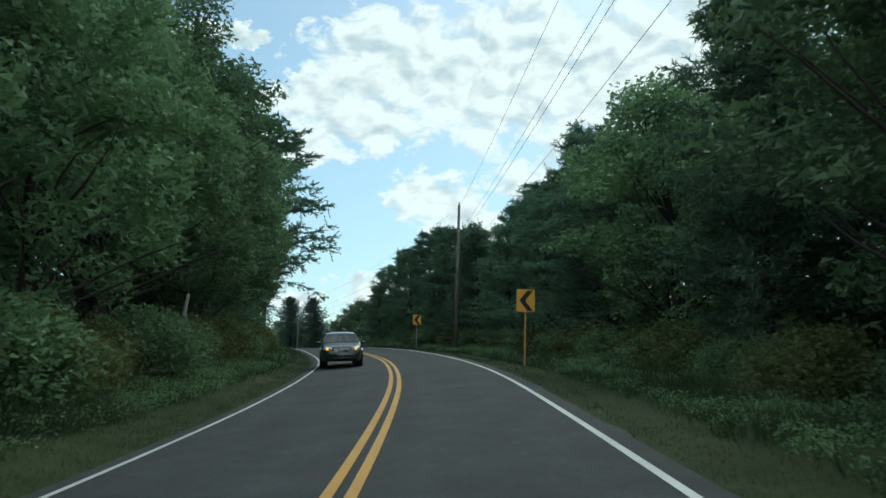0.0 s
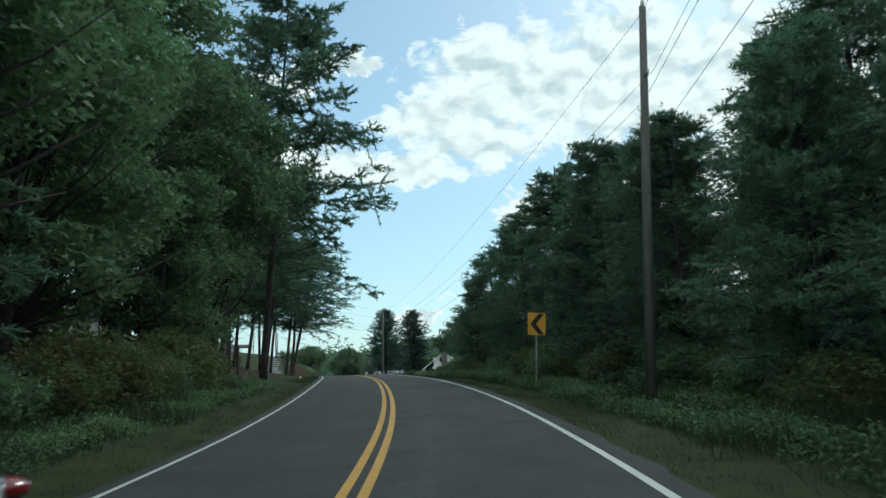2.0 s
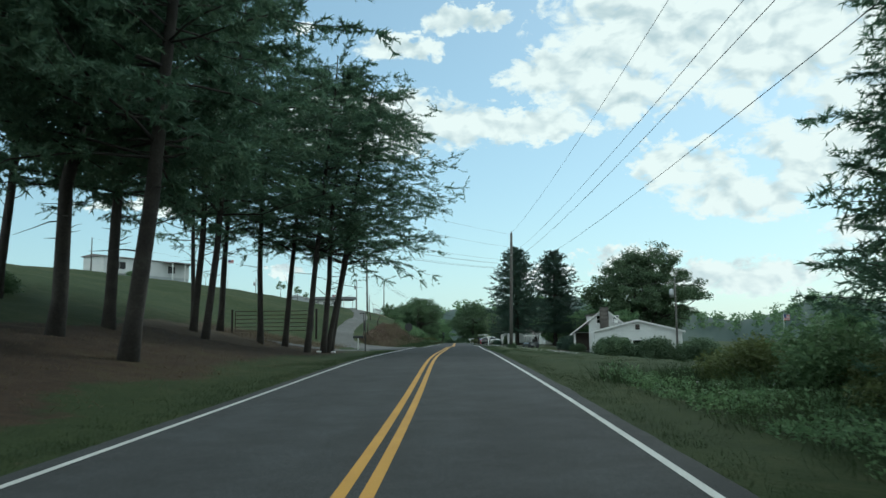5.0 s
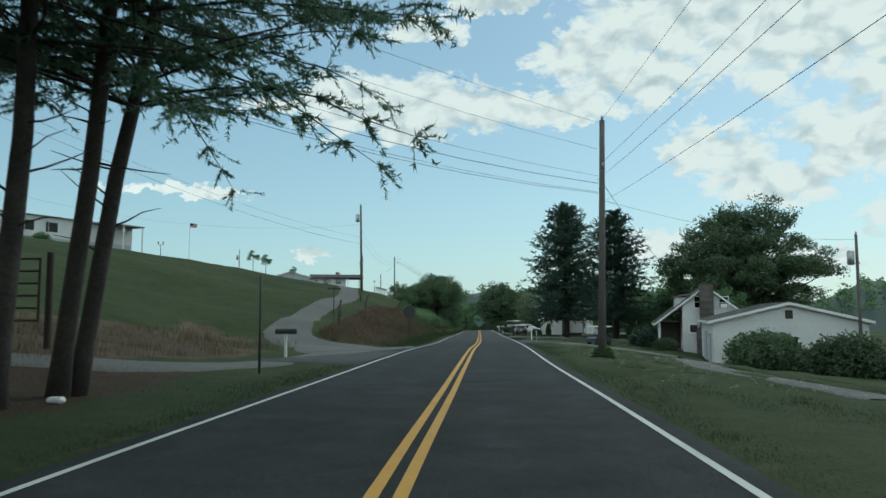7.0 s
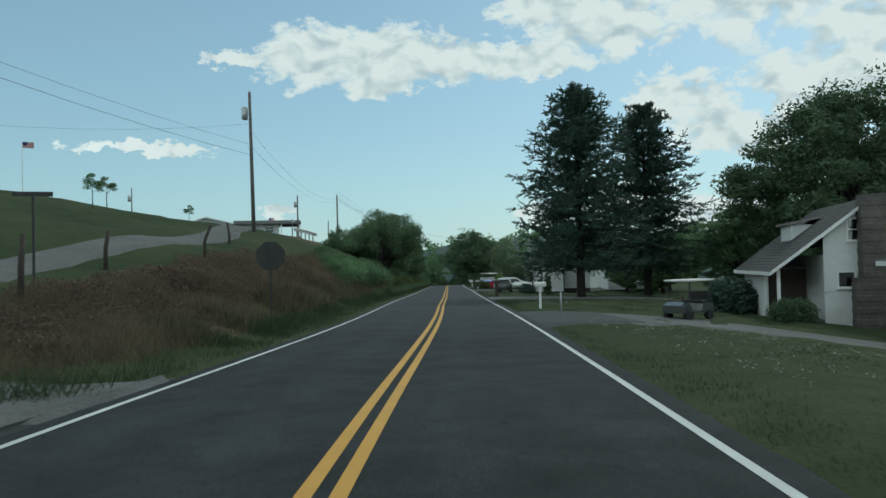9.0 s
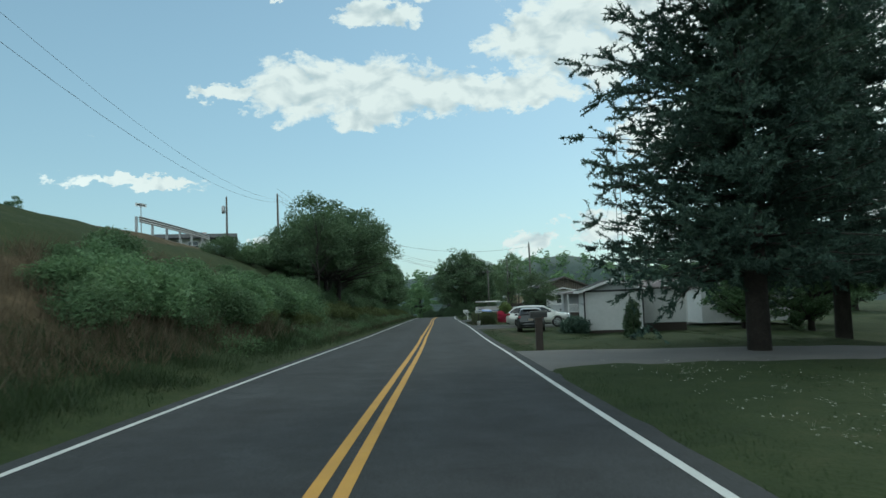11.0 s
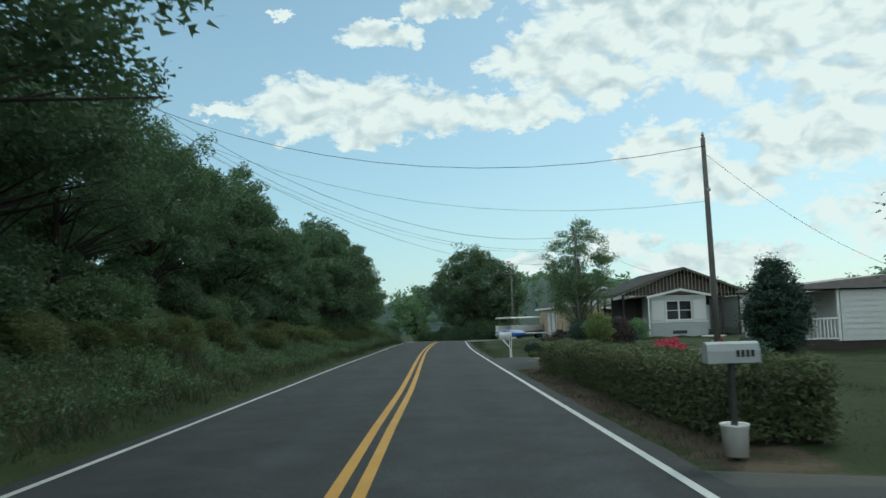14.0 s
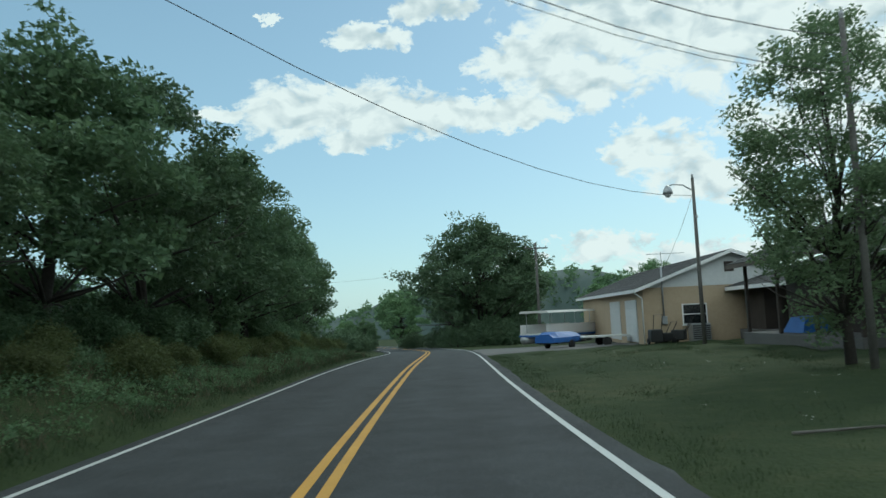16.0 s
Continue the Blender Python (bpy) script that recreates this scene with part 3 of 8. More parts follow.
# ---- ground, road and drives ----
def ground_sheet():
    u = np.r_[-2600, -1500, -800, -400, -200, -120, np.arange(-80, 360, 2.0), 370, 390, 420, 470, 550, 700, 1000, 1600, 2600]
    v = np.r_[-2600, -1500, -800, -400, -220, -140, -100, -80, -66, np.arange(-56, -20, 3.0), np.arange(-20, 24, 0.8), np.arange(24, 56, 3.0), 66, 80, 100, 140, 220, 400, 800, 1500, 2600]
    a = radians(20.0)
    uu, vv = np.meshgrid(u, v, indexing="ij")
    x = (-np.sin(a) * uu + np.cos(a) * vv).ravel()
    y = (np.cos(a) * uu + np.sin(a) * vv).ravel()
    s, d = to_road(x, y)
    z = np.interp(s, S_FINE, ROAD_Z) + rise(s, d)
    rng = np.random.default_rng(3)
    far = np.hypot(x, y - 150)
    z += np.where(np.abs(d) > 4.5, rng.normal(0, 0.035, len(z)), 0) * np.clip(np.abs(d) / 10, 0, 2)
    z += np.where(far > 500, -(far - 500) * 0.012, 0)
    z -= np.where(np.abs(d) < 3.4, 0.16, 0) + np.where((np.abs(d) >= 3.4) & (np.abs(d) < 4.2), 0.05, 0)
    n, m = uu.shape
    i = (np.arange(n - 1)[:, None] * m + np.arange(m - 1)[None]).ravel()
    me = quads_mesh("ground", np.stack([x, y, z], 1), np.stack([i, i + m, i + m + 1, i + 1], 1))
    me.polygons.foreach_set("use_smooth", np.ones(len(me.polygons), bool))
    # what covers the ground: red dry grass, brown pine straw, bare dirt
    wob = np.array([noise.noise((p[0] * 0.15, p[1] * 0.15, 0)) for p in np.stack([x, y], 1)])
    inside = lambda v0, a0, a1, soft: np.clip((v0 - a0) / soft, 0, 1) * np.clip((a1 - v0) / soft, 0, 1)
    straw = inside(s + wob * 4, 60, 132, 6) * inside(-d + wob * 2, 4.6, 15, 2.5)
    straw = np.maximum(straw, inside(s, -60, 62, 4) * inside(-d + wob * 2, 7, 60, 3))
    straw = np.maximum(straw, inside(s, -60, 96, 4) * inside(d + wob * 2, 9, 60, 3))
    dry = inside(s + wob * 3, 152.5, 196, 3) * inside(-d + wob * 1.0, 4.9, 9.2, 1.0)
    dry = np.maximum(dry, inside(s + wob * 4, 120, 150, 5) * inside(-d + wob * 2, 9, 15, 2) * 0.8)
    dry = np.maximum(dry, inside(s + wob * 3, 202, 228, 3) * inside(-d + wob * 1.0, 11.0, 16.5, 1.5) * 0.9)
    dirt = np.clip(inside(np.abs(d) + wob * 0.5, 3.2, 4.1, 0.5), 0, 1) * 0.55
    dirt = np.maximum(dirt, inside(s + wob * 3, 196, 232, 5) * inside(d + wob * 1.2, 3.2, 6.2, 0.8) * 0.5)
    dirt = np.maximum(dirt, inside(s + wob * 3, 229, 251, 2) * inside(d + wob * 0.6, 3.2, 5.2, 0.5) * 0.8)
    dirt = np.maximum(dirt, inside(s + wob * 4, 110, 153, 4) * inside(-d + wob * 1.5, 8.4, 16.5, 1.6) * np.where(-d > 11.8, 0.85, np.where(s > 145, 0.0, 0.85)))
    col = np.stack([dry, straw, dirt, np.ones(len(x))], 1).astype(np.float32)
    att = me.color_attributes.new("cover", "FLOAT_COLOR", "POINT")
    att.data.foreach_set("color", col.ravel())
    m2 = bpy.data.materials.new("ground_cover")
    m2.use_nodes = True
    t = m2.node_tree
    p = t.nodes["Principled BSDF"]
    pos = t.nodes.new("ShaderNodeNewGeometry").outputs["Position"]
    a1, a2, a3 = noise_node(t, pos, 0.12, 5, 0.6), noise_node(t, pos, 1.6, 6, 0.65), noise_node(t, pos, 16.0, 4, 0.6)
    mixed = math_node(t, "ADD", math_node(t, "MULTIPLY", a1, 0.45), math_node(t, "ADD", math_node(t, "MULTIPLY", a2, 0.35), math_node(t, "MULTIPLY", a3, 0.2)))
    lawn = ramp_node(t, mixed, [(0.34, (0.020, 0.033, 0.012)), (0.5, (0.037, 0.053, 0.020)), (0.66, (0.072, 0.077, 0.036))])
    red = ramp_node(t, mixed, [(0.36, (0.032, 0.042, 0.016)), (0.5, (0.085, 0.066, 0.038)), (0.66, (0.18, 0.135, 0.085))])
    needles = ramp_node(t, mixed, [(0.36, (0.024, 0.018, 0.012)), (0.52, (0.055, 0.037, 0.025)), (0.66, (0.068, 0.066, 0.03))])
    earth = ramp_node(t, mixed, [(0.36, (0.05, 0.042, 0.028)), (0.5, (0.085, 0.064, 0.044)), (0.66, (0.14, 0.11, 0.078))])
    at_node = t.nodes.new("ShaderNodeAttribute")
    at_node.attribute_name = "cover"
    split = t.nodes.new("ShaderNodeSeparateColor")
    link(t, at_node.outputs["Color"], split.inputs[0])
    ragged = lambda ch: ramp_node(t, math_node(t, "ADD", split.outputs[ch], math_node(t, "MULTIPLY", math_node(t, "SUBTRACT", a2, 0.5), 0.9), True), [(0.42, 0.0), (0.62, 1.0)])
    c = mix_node(t, ragged(1), lawn, needles)
    c = mix_node(t, ragged(0), c, red)
    c = mix_node(t, ragged(2), c, earth)
    link(t, c, p.inputs["Base Color"])
    p.inputs["Roughness"].default_value, p.inputs["Specular IOR Level"].default_value = 0.95, 0.15
    b = t.nodes.new("ShaderNodeBump")
    b.inputs["Strength"].default_value, b.inputs["Distance"].default_value = 0.8, 0.05
    link(t, a3, b.inputs["Height"])
    link(t, b.outputs[0], p.inputs["Normal"])
    me.materials.append(m2)
    return tagged(new("ground", me), "mown lawn, dry grass and pine straw on rolling ground", "ground", kind="structure")


ground_sheet()


def strip(name, material, offsets, s0, s1, step=1.0, lift=0.0, label="", category="road", ragged=0.0, seed=0, drift=None):
    """A band along the road between offsets from the centre line."""
    rng = np.random.default_rng(seed)
    ss = np.arange(s0, s1 + 0.01, step)
    cols = len(offsets)
    v = []
    for s in ss:
        p = float(np.interp(s, S_FINE, _psi))
        fall = float(np.interp(s, S_FINE, _fall))
        for k, o in enumerate(offsets):
            o += rng.normal(0, ragged) if ragged and k in (0, cols - 1) else 0
            o += float(np.interp(s, *drift)) if drift else 0
            v.append((float(np.interp(s, S_FINE, ROAD_X)) + math.cos(p) * o, float(np.interp(s, S_FINE, ROAD_Y)) + math.sin(p) * o,
                      float(np.interp(s, S_FINE, ROAD_Z)) + fall * o + lift - (0.10 if ragged and k in (0, cols - 1) else 0)))
    f = [(r * cols + k, r * cols + k + 1, (r + 1) * cols + k + 1, (r + 1) * cols + k) for r in range(len(ss) - 1) for k in range(cols - 1)]
    me = quads_mesh(name, v, f)
    me.polygons.foreach_set("use_smooth", [True] * len(me.polygons))
    me.materials.append(material)
    return tagged(new(name, me), label, category, kind="structure")


ROAD_OFFSETS = (-3.46, -3.30, *[k * 0.3 for k in range(-10, 11)], 3.30, 3.46)
road = strip("road", ASPHALT, ROAD_OFFSETS, -60, 480, 1.0, 0.0, "two-lane country road of worn dark asphalt", "road", 0.05, 1)
wear = road.data.color_attributes.new("wear", "FLOAT_COLOR", "POINT")
tracks = np.array([sum(math.exp(-((o - c) / 0.34) ** 2) for c in (-2.35, -0.85, 0.95, 2.45)) for o in ROAD_OFFSETS])
tracks = np.tile(tracks, len(road.data.vertices) // len(ROAD_OFFSETS))
wear.data.foreach_set("color", np.stack([tracks, tracks, tracks, np.ones(len(tracks))], 1).astype(np.float32).ravel())
strip("edge_line_west", LINE_WHITE, (-3.05, -2.955), -60, 480, 1.0, 0.005, "thin white painted edge line", "road marking")
strip("edge_line_east", LINE_WHITE, (2.95, 3.045), -60, 480, 1.0, 0.005, "thin white painted edge line", "road marking")
DRIFT = ((180, 188, 205, 211, 234, 240, 258, 266), (0, 0.035, 0.035, 0, 0, 0.045, 0.045, 0))
strip("centre_line_west", LINE_YELLOW, (-0.055, 0.065), -60, 480, 1.0, 0.005, "solid yellow painted centre line", "road marking", drift=DRIFT)
strip("centre_line_east", LINE_YELLOW, (0.175, 0.295), -60, 480, 1.0, 0.005, "solid yellow painted centre line", "road marking", drift=DRIFT)


# ---- plants ----


def leaves(rng, centres, count, size, spread, flatten=1.0, long=1.0, droop=0.0):
    """Loose leaf blades round the centres: pointed, of random turn, as an array of corners."""
    c = np.repeat(np.asarray(centres, float), count, 0)
    n = len(c)
    off = rng.normal(0, 1, (n, 3))
    off *= spread * 1.85 * rng.uniform(0.05, 1, (n, 1)) ** 0.45 / (np.linalg.norm(off, axis=1, keepdims=True) + 1e-9)
    off[:, 2] *= flatten
    p = c + off
    a = rng.normal(0, 1, (n, 3))
    a[:, 2] = a[:, 2] * 0.6 - droop
    a /= np.linalg.norm(a, axis=1, keepdims=True)
    b = np.cross(a, rng.normal(0, 1, (n, 3)))
    b /= np.linalg.norm(b, axis=1, keepdims=True) + 1e-9
    k = (size * rng.uniform(0.6, 1.3, n))[:, None]
    a, b = a * k * long, b * k * 0.45
    return np.stack([p - a * 0.6 - b, p - a * 0.6 + b, p + a], 1)


def limb(build, start, aim, length, r, rng, bow=0.12, n=6, steps=5):
    """A limb that bows on its way; returns the points along it."""
    p, d, pts = Vector(start), Vector(aim).normalized(), [Vector(start)]
    for k in range(steps):
        d = (d + Vector(rng.normal(0, bow, 3))).normalized()
        p = p + d * (length / steps)
        pts.append(p.copy())
    build.tube(pts, [r * (1 - 0.8 * k / steps) for k in range(steps + 1)], n)
    return pts


def broadleaf(seed, height, radius, trunk_r=0.2, crown_from=0.3, leaf=0.2, clumps=70, per=150, bark=None, green=None, squat=1.0, lean=0.0, clump_r=0.13, uneven=0.22):
    """The meshes of a broad-leaved tree: trunk with limbs, and crown of clumped leaves."""
    rng = np.random.default_rng(seed)
    wood = Build()
    top = Vector((lean * height * 0.6, rng.normal(0, 0.03) * height, height * 0.82))
    pts = [Vector((0, 0, -0.3))] + [Vector((top.x * q * q + rng.normal(0, 0.02) * height * q, top.y * q + rng.normal(0, 0.02) * height * q, top.z * q)) for q in (0.15, 0.35, 0.55, 0.75, 1.0)]
    wood.tube(pts, [trunk_r * 1.25, trunk_r, trunk_r * 0.85, trunk_r * 0.65, trunk_r * 0.42, trunk_r * 0.12], 9)
    mid = Vector((top.x * 0.5, 0, height * (crown_from + 1) / 2))
    half = height * (1 - crown_from) / 2
    centres = []
    for k in range(clumps):
        for _ in range(20):
            q = Vector(rng.uniform(-1, 1, 3))
            if 0.35 < q.length < 1.0:
                break
        q *= 1 + uneven * noise.noise(q * 1.7 + Vector((seed * 3.1, 0, 0)))
        wide = radius * (1.0 if q.z < 0.1 else 1.0 - 0.25 * q.z)
        centres.append(mid + Vector((q.x * wide, q.y * wide, q.z * half * squat)))
    for k, c in enumerate(centres[::3]):
        q = min(0.95, max(0.2, (c.z - height * 0.25) / (height * 0.9)))
        i = q * (len(pts) - 2)
        base = pts[int(i) + 1]
        aim = c - base
        limb(wood, base, aim + Vector((0, 0, -0.2 * aim.length)), aim.length * 0.95, trunk_r * (0.42 - 0.25 * q), rng, 0.1, 5, 4)
    cen = np.array([tuple(c) for c in centres])
    quads = leaves(rng, cen, per, leaf, radius * clump_r + 0.12, 0.55)
    # long shoots that break the outline
    out = cen[rng.integers(0, len(cen), len(cen) // 2)]
    out = out + (out - np.array(tuple(mid))) * rng.uniform(0.05, 0.22, (len(out), 1))
    quads = np.concatenate([quads, leaves(rng, out, per // 3, leaf, radius * 0.06 + 0.12, 0.7)])
    return wood, quads


def needles(rng, twigs, count, length, wide, splay=0.55):
    """Narrow needles along twigs given as pairs of end points, as an array of corners."""
    e = np.repeat(np.array([(tuple(a), tuple(b)) for a, b in twigs]), count, 0)
    n = len(e)
    run = e[:, 1] - e[:, 0]
    p = e[:, 0] + run * rng.uniform(0.05, 1.0, (n, 1))
    v = run / (np.linalg.norm(run, axis=1, keepdims=True) + 1e-9) * 0.7 + rng.normal(0, splay, (n, 3))
    v = v / (np.linalg.norm(v, axis=1, keepdims=True) + 1e-9) * (length * rng.uniform(0.6, 1.25, (n, 1)))
    o = np.cross(v, rng.normal(0, 1, (n, 3)))
    o = o / (np.linalg.norm(o, axis=1, keepdims=True) + 1e-9) * wide
    return np.stack([p - o, p + o, p + v], 1)


def pine(seed, height, reach, trunk_r=0.2, bare=0.42, needle=0.2, whorls=11, lean=0.0, count=26, droop=0.0, fork=3, wide=0.12):
    """The meshes of a tall pine: bare straight trunk, whorls of flat-lying branches with needle tufts."""
    rng = np.random.default_rng(seed)
    wood = Build()
    top = Vector((lean * height, rng.normal(0, 0.02) * height, height))
    pts = [Vector((0, 0, -0.3))] + [Vector((top.x * q + rng.normal(0, 0.008) * height * q * (1 - q) * 3, top.y * q, height * q)) for q in (0.06, 0.25, 0.45, 0.65, 0.85, 1.0)]
    wood.tube(pts, [trunk_r * 1.35, trunk_r, trunk_r * 0.86, trunk_r * 0.7, trunk_r * 0.5, trunk_r * 0.3, 0.03], 10)
    twigs = []
    for w in range(whorls):
        q = bare + (0.98 - bare) * (w + rng.uniform(-0.2, 0.2)) / whorls
        z = height * q
        trunk_at = Vector((top.x * q, top.y * q, z))
        length = reach * (0.55 + 0.45 * math.sin(math.pi * min(1, (q - bare) / (1 - bare) * 0.75 + 0.25))) * (1 - 0.55 * max(0, (q - bare) / (1 - bare)) ** 1.5)
        for k in range(rng.integers(4, 7)):
            a = rng.uniform(0, 2 * math.pi)
            ln = length * rng.uniform(0.55, 1.15)
            pp = limb(wood, trunk_at, (math.cos(a), math.sin(a), rng.uniform(0.0, 0.36) - droop), ln, trunk_r * 0.26 * (1.15 - q), rng, 0.14, 5, 6)
            for i in range(2, len(pp)):
                run = (pp[i] - pp[i - 1]).normalized()
                for _ in range(fork):
                    side = Vector(rng.normal(0, 0.8, 3))
                    side.z = side.z * 0.35 - 0.12
                    twigs.append((pp[i], pp[i] + (run * 0.7 + side).normalized() * rng.uniform(0.35, 0.5 + 0.09 * ln)))
    if bare > 0.15:
        for k in range(9):
            a, z = rng.uniform(0, 6.28), height * rng.uniform(0.16, bare + 0.1)
            limb(wood, (top.x * z / height, top.y * z / height, z), (math.cos(a), math.sin(a), 0.1), rng.uniform(0.4, 1.5), 0.025, rng, 0.2, 4, 3)
    return wood, needles(rng, twigs, count, needle, needle * wide)


def cedar(seed, height, radius, trunk_r=0.28, bare=0.14):
    """The meshes of a dense cone-shaped cedar with spreading layered sprays."""
    rng = np.random.default_rng(seed)
    wood, twigs = Build(), []
    wood.tube([(0, 0, -0.3), (0.05, 0, height * 0.3), (0, 0.05, height * 0.7), (0, 0, height)], [trunk_r * 1.2, trunk_r, trunk_r * 0.5, 0.03], 10)
    for w in range(36):
        q = bare + (0.985 - bare) * (w + rng.uniform(0, 1)) / 36
        ln = radius * float(np.interp(q, (0.08, 0.15, 0.3, 0.6, 0.85, 1.0), (0.55, 0.92, 1.0, 0.84, 0.52, 0.14)))
        for k in range(13 if q < 0.8 else 8):
            a = rng.uniform(0, 6.283)
            length = ln * rng.uniform(0.45, 1.05) * (1 + 0.2 * noise.noise((math.cos(a) * 1.2, math.sin(a) * 1.2 + seed, q * 7))) + 0.12
            pp = limb(wood, (0, 0, height * q), (math.cos(a), math.sin(a), 0.0 + 0.72 * q * q), length, trunk_r * 0.16 * (1.1 - q), rng, 0.1, 4, 5)
            for i in range(1, len(pp)):
                run = (pp[i] - pp[i - 1]).normalized()
                for _ in range(5):
                    side = Vector(rng.normal(0, 0.75, 3))
                    side.z *= 0.5
                    twigs.append((pp[i], pp[i] + (run * 0.8 + side).normalized() * rng.uniform(0.25, 0.35 + 0.13 * length)))
    return wood, needles(rng, twigs, 40, 0.13, 0.027, 0.75)


def shrub(seed, radius, height, leaf=0.12, clumps=26, per=60):
    """The meshes of a shrub: stems from the ground and a rounded, uneven head of leaves."""
    rng = np.random.default_rng(seed)
    wood, cen = Build(), []
    for k in range(clumps):
        a, q = rng.uniform(0, 6.283), math.sqrt(rng.uniform(0, 1))
        h = height * (0.25 + 0.72 * math.sqrt(max(0, 1 - q * q)) * rng.uniform(0.45, 1.05))
        c = Vector((math.cos(a) * q * radius, math.sin(a) * q * radius, h))
        cen.append(tuple(c))
        if k % 3 == 0:
            limb(wood, (c.x * 0.15, c.y * 0.15, -0.1), (c.x, c.y, c.z * 1.1), c.length * 0.95, 0.02 + 0.012 * height, rng, 0.1, 4, 3)
    quads = leaves(rng, np.array(cen), per, leaf, radius * 0.2 + 0.05, 0.75)
    low = np.array(cen) * np.array((1.0, 1.0, 0.35))
    return wood, np.concatenate([quads, leaves(rng, low, per // 2, leaf, radius * 0.2 + 0.05, 0.6)])


PLANTS = {}


def plant(kind, key, m, made, green, bark=BARK, name="tree", label="", category="tree", group="", scale=1.0, wood_name="trunk", head_name="crown"):
    """Stands a plant at the pose m; made() gives its meshes the first time, and later plants share them."""
    if key not in PLANTS:
        wood, quads = made()
        w = wood.mesh(wood_name, True)
        w.materials.append(bark)
        q = quads_mesh(head_name, quads, None, 3)
        q.materials.append(green)
        PLANTS[key] = (w, q)
    w, q = PLANTS[key]
    ob = thing(name, m @ Matrix.Scale(scale, 4), label, category, group)
    part(wood_name, w, bark, ob)
    part(head_name, q, green, ob)
    return ob


def stand(s, d, turn=0.0, sink=0.0):
    return spot(s, d, turn, -sink)


rng = np.random.default_rng(11)
# broad-leaved wood and its edge on the west side
WOOD_KINDS = [
    ("oak_a", lambda: broadleaf(1, 13.0, 4.2, 0.24, 0.18, 0.14, 130, 155, clump_r=0.10)),
    ("oak_b", lambda: broadleaf(2, 15.0, 4.0, 0.26, 0.20, 0.14, 135, 155, clump_r=0.10)),
    ("oak_c", lambda: broadleaf(3, 11.0, 3.6, 0.2, 0.12, 0.135, 115, 145, clump_r=0.10)),
    ("young_a", lambda: broadleaf(4, 7.5, 2.6, 0.12, 0.08, 0.12, 80, 150, clump_r=0.11)),
    ("young_b", lambda: broadleaf(5, 9.0, 2.8, 0.14, 0.08, 0.12, 90, 150, clump_r=0.11))]
WOOD_KINDS.append(("high_oak", lambda: broadleaf(6, 15.0, 4.4, 0.22, 0.40, 0.16, 120, 115, clump_r=0.10)))
MADE = dict(WOOD_KINDS)
PINE_KINDS = {"pine_%s" % c: (lambda k=k: pine(20 + k, 17.0, 6.0, 0.22, 0.30, 0.22, 22, droop=0.06, count=34, fork=6, wide=0.13)) for k, c in enumerate("abc")}
MADE["tall_pine"] = lambda: pine(50, 17.5, 3.6, 0.2, 0.05, 0.25, 28, count=24, wide=0.15)
PINE_KINDS["pine_d"] = lambda: pine(45, 17.0, 5.4, 0.14, 0.3, 0.17, 24, count=36, fork=6, droop=0.04, wide=0.14)
PINE_KINDS.update({"near_pine_%s" % c: (lambda k=k: pine(30 + k, 17.0, 7.6, 0.17, 0.34, 0.14, 17, count=37, droop=0.05, fork=6, wide=0.115)) for k, c in enumerate("ab")})
EDGE_PINES = {"edge_pine_%s" % c: (lambda k=k: pine(40 + k, 11.0, 3.2, 0.15, 0.04, 0.18, 30, count=22, fork=5, wide=0.12, droop=-0.16)) for k, c in enumerate("ab")}
EDGE_PINES.update({"young_pine_%s" % c: (lambda k=k: pine(90 + k, 9.5, 3.3, 0.13, 0.02, 0.17, 30, count=22, fork=5, wide=0.11, droop=-0.22)) for k, c in enumerate("ab")})
SHRUBS = {"shrub_%s" % c: (lambda k=k: shrub(60 + k, 1.5, 1.6, 0.09, 46, 105)) for k, c in enumerate("abc")}


def tree(key, s, d, scale=1.0, turn=None, label="broad-leaved tree with dense dark green foliage at the roadside", group="roadside trees", green=LEAF, bark=BARK, sink=0.0, lean=0.0, back=0.0):
    made = MADE.get(key) or PINE_KINDS.get(key) or EDGE_PINES.get(key)
    needle = key in PINE_KINDS or key in EDGE_PINES or key == "tall_pine"
    return plant("tree", key, stand(s, d, 0, sink) @ pose(0, 0, 0, back, lean, 0) @ pose(0, 0, 0, 0, 0, rng.uniform(0, 360) if turn is None else turn), made, NEEDLE if needle else green, bark, "pine_tree" if needle else "tree",
                 label, "tree", group, scale)


def bush(s, d, scale=1.0, label="leafy green shrub growing wild at the road's edge", group="roadside shrubs", green=LEAF, key=None):
    key = key or "shrub_" + "abc"[rng.integers(0, 3)]
    return plant("shrub", key + green.name, stand(s, d, rng.uniform(0, 360)), SHRUBS[key], green, BARK, "shrub", label, "shrub", group, scale, "stem", "foliage")


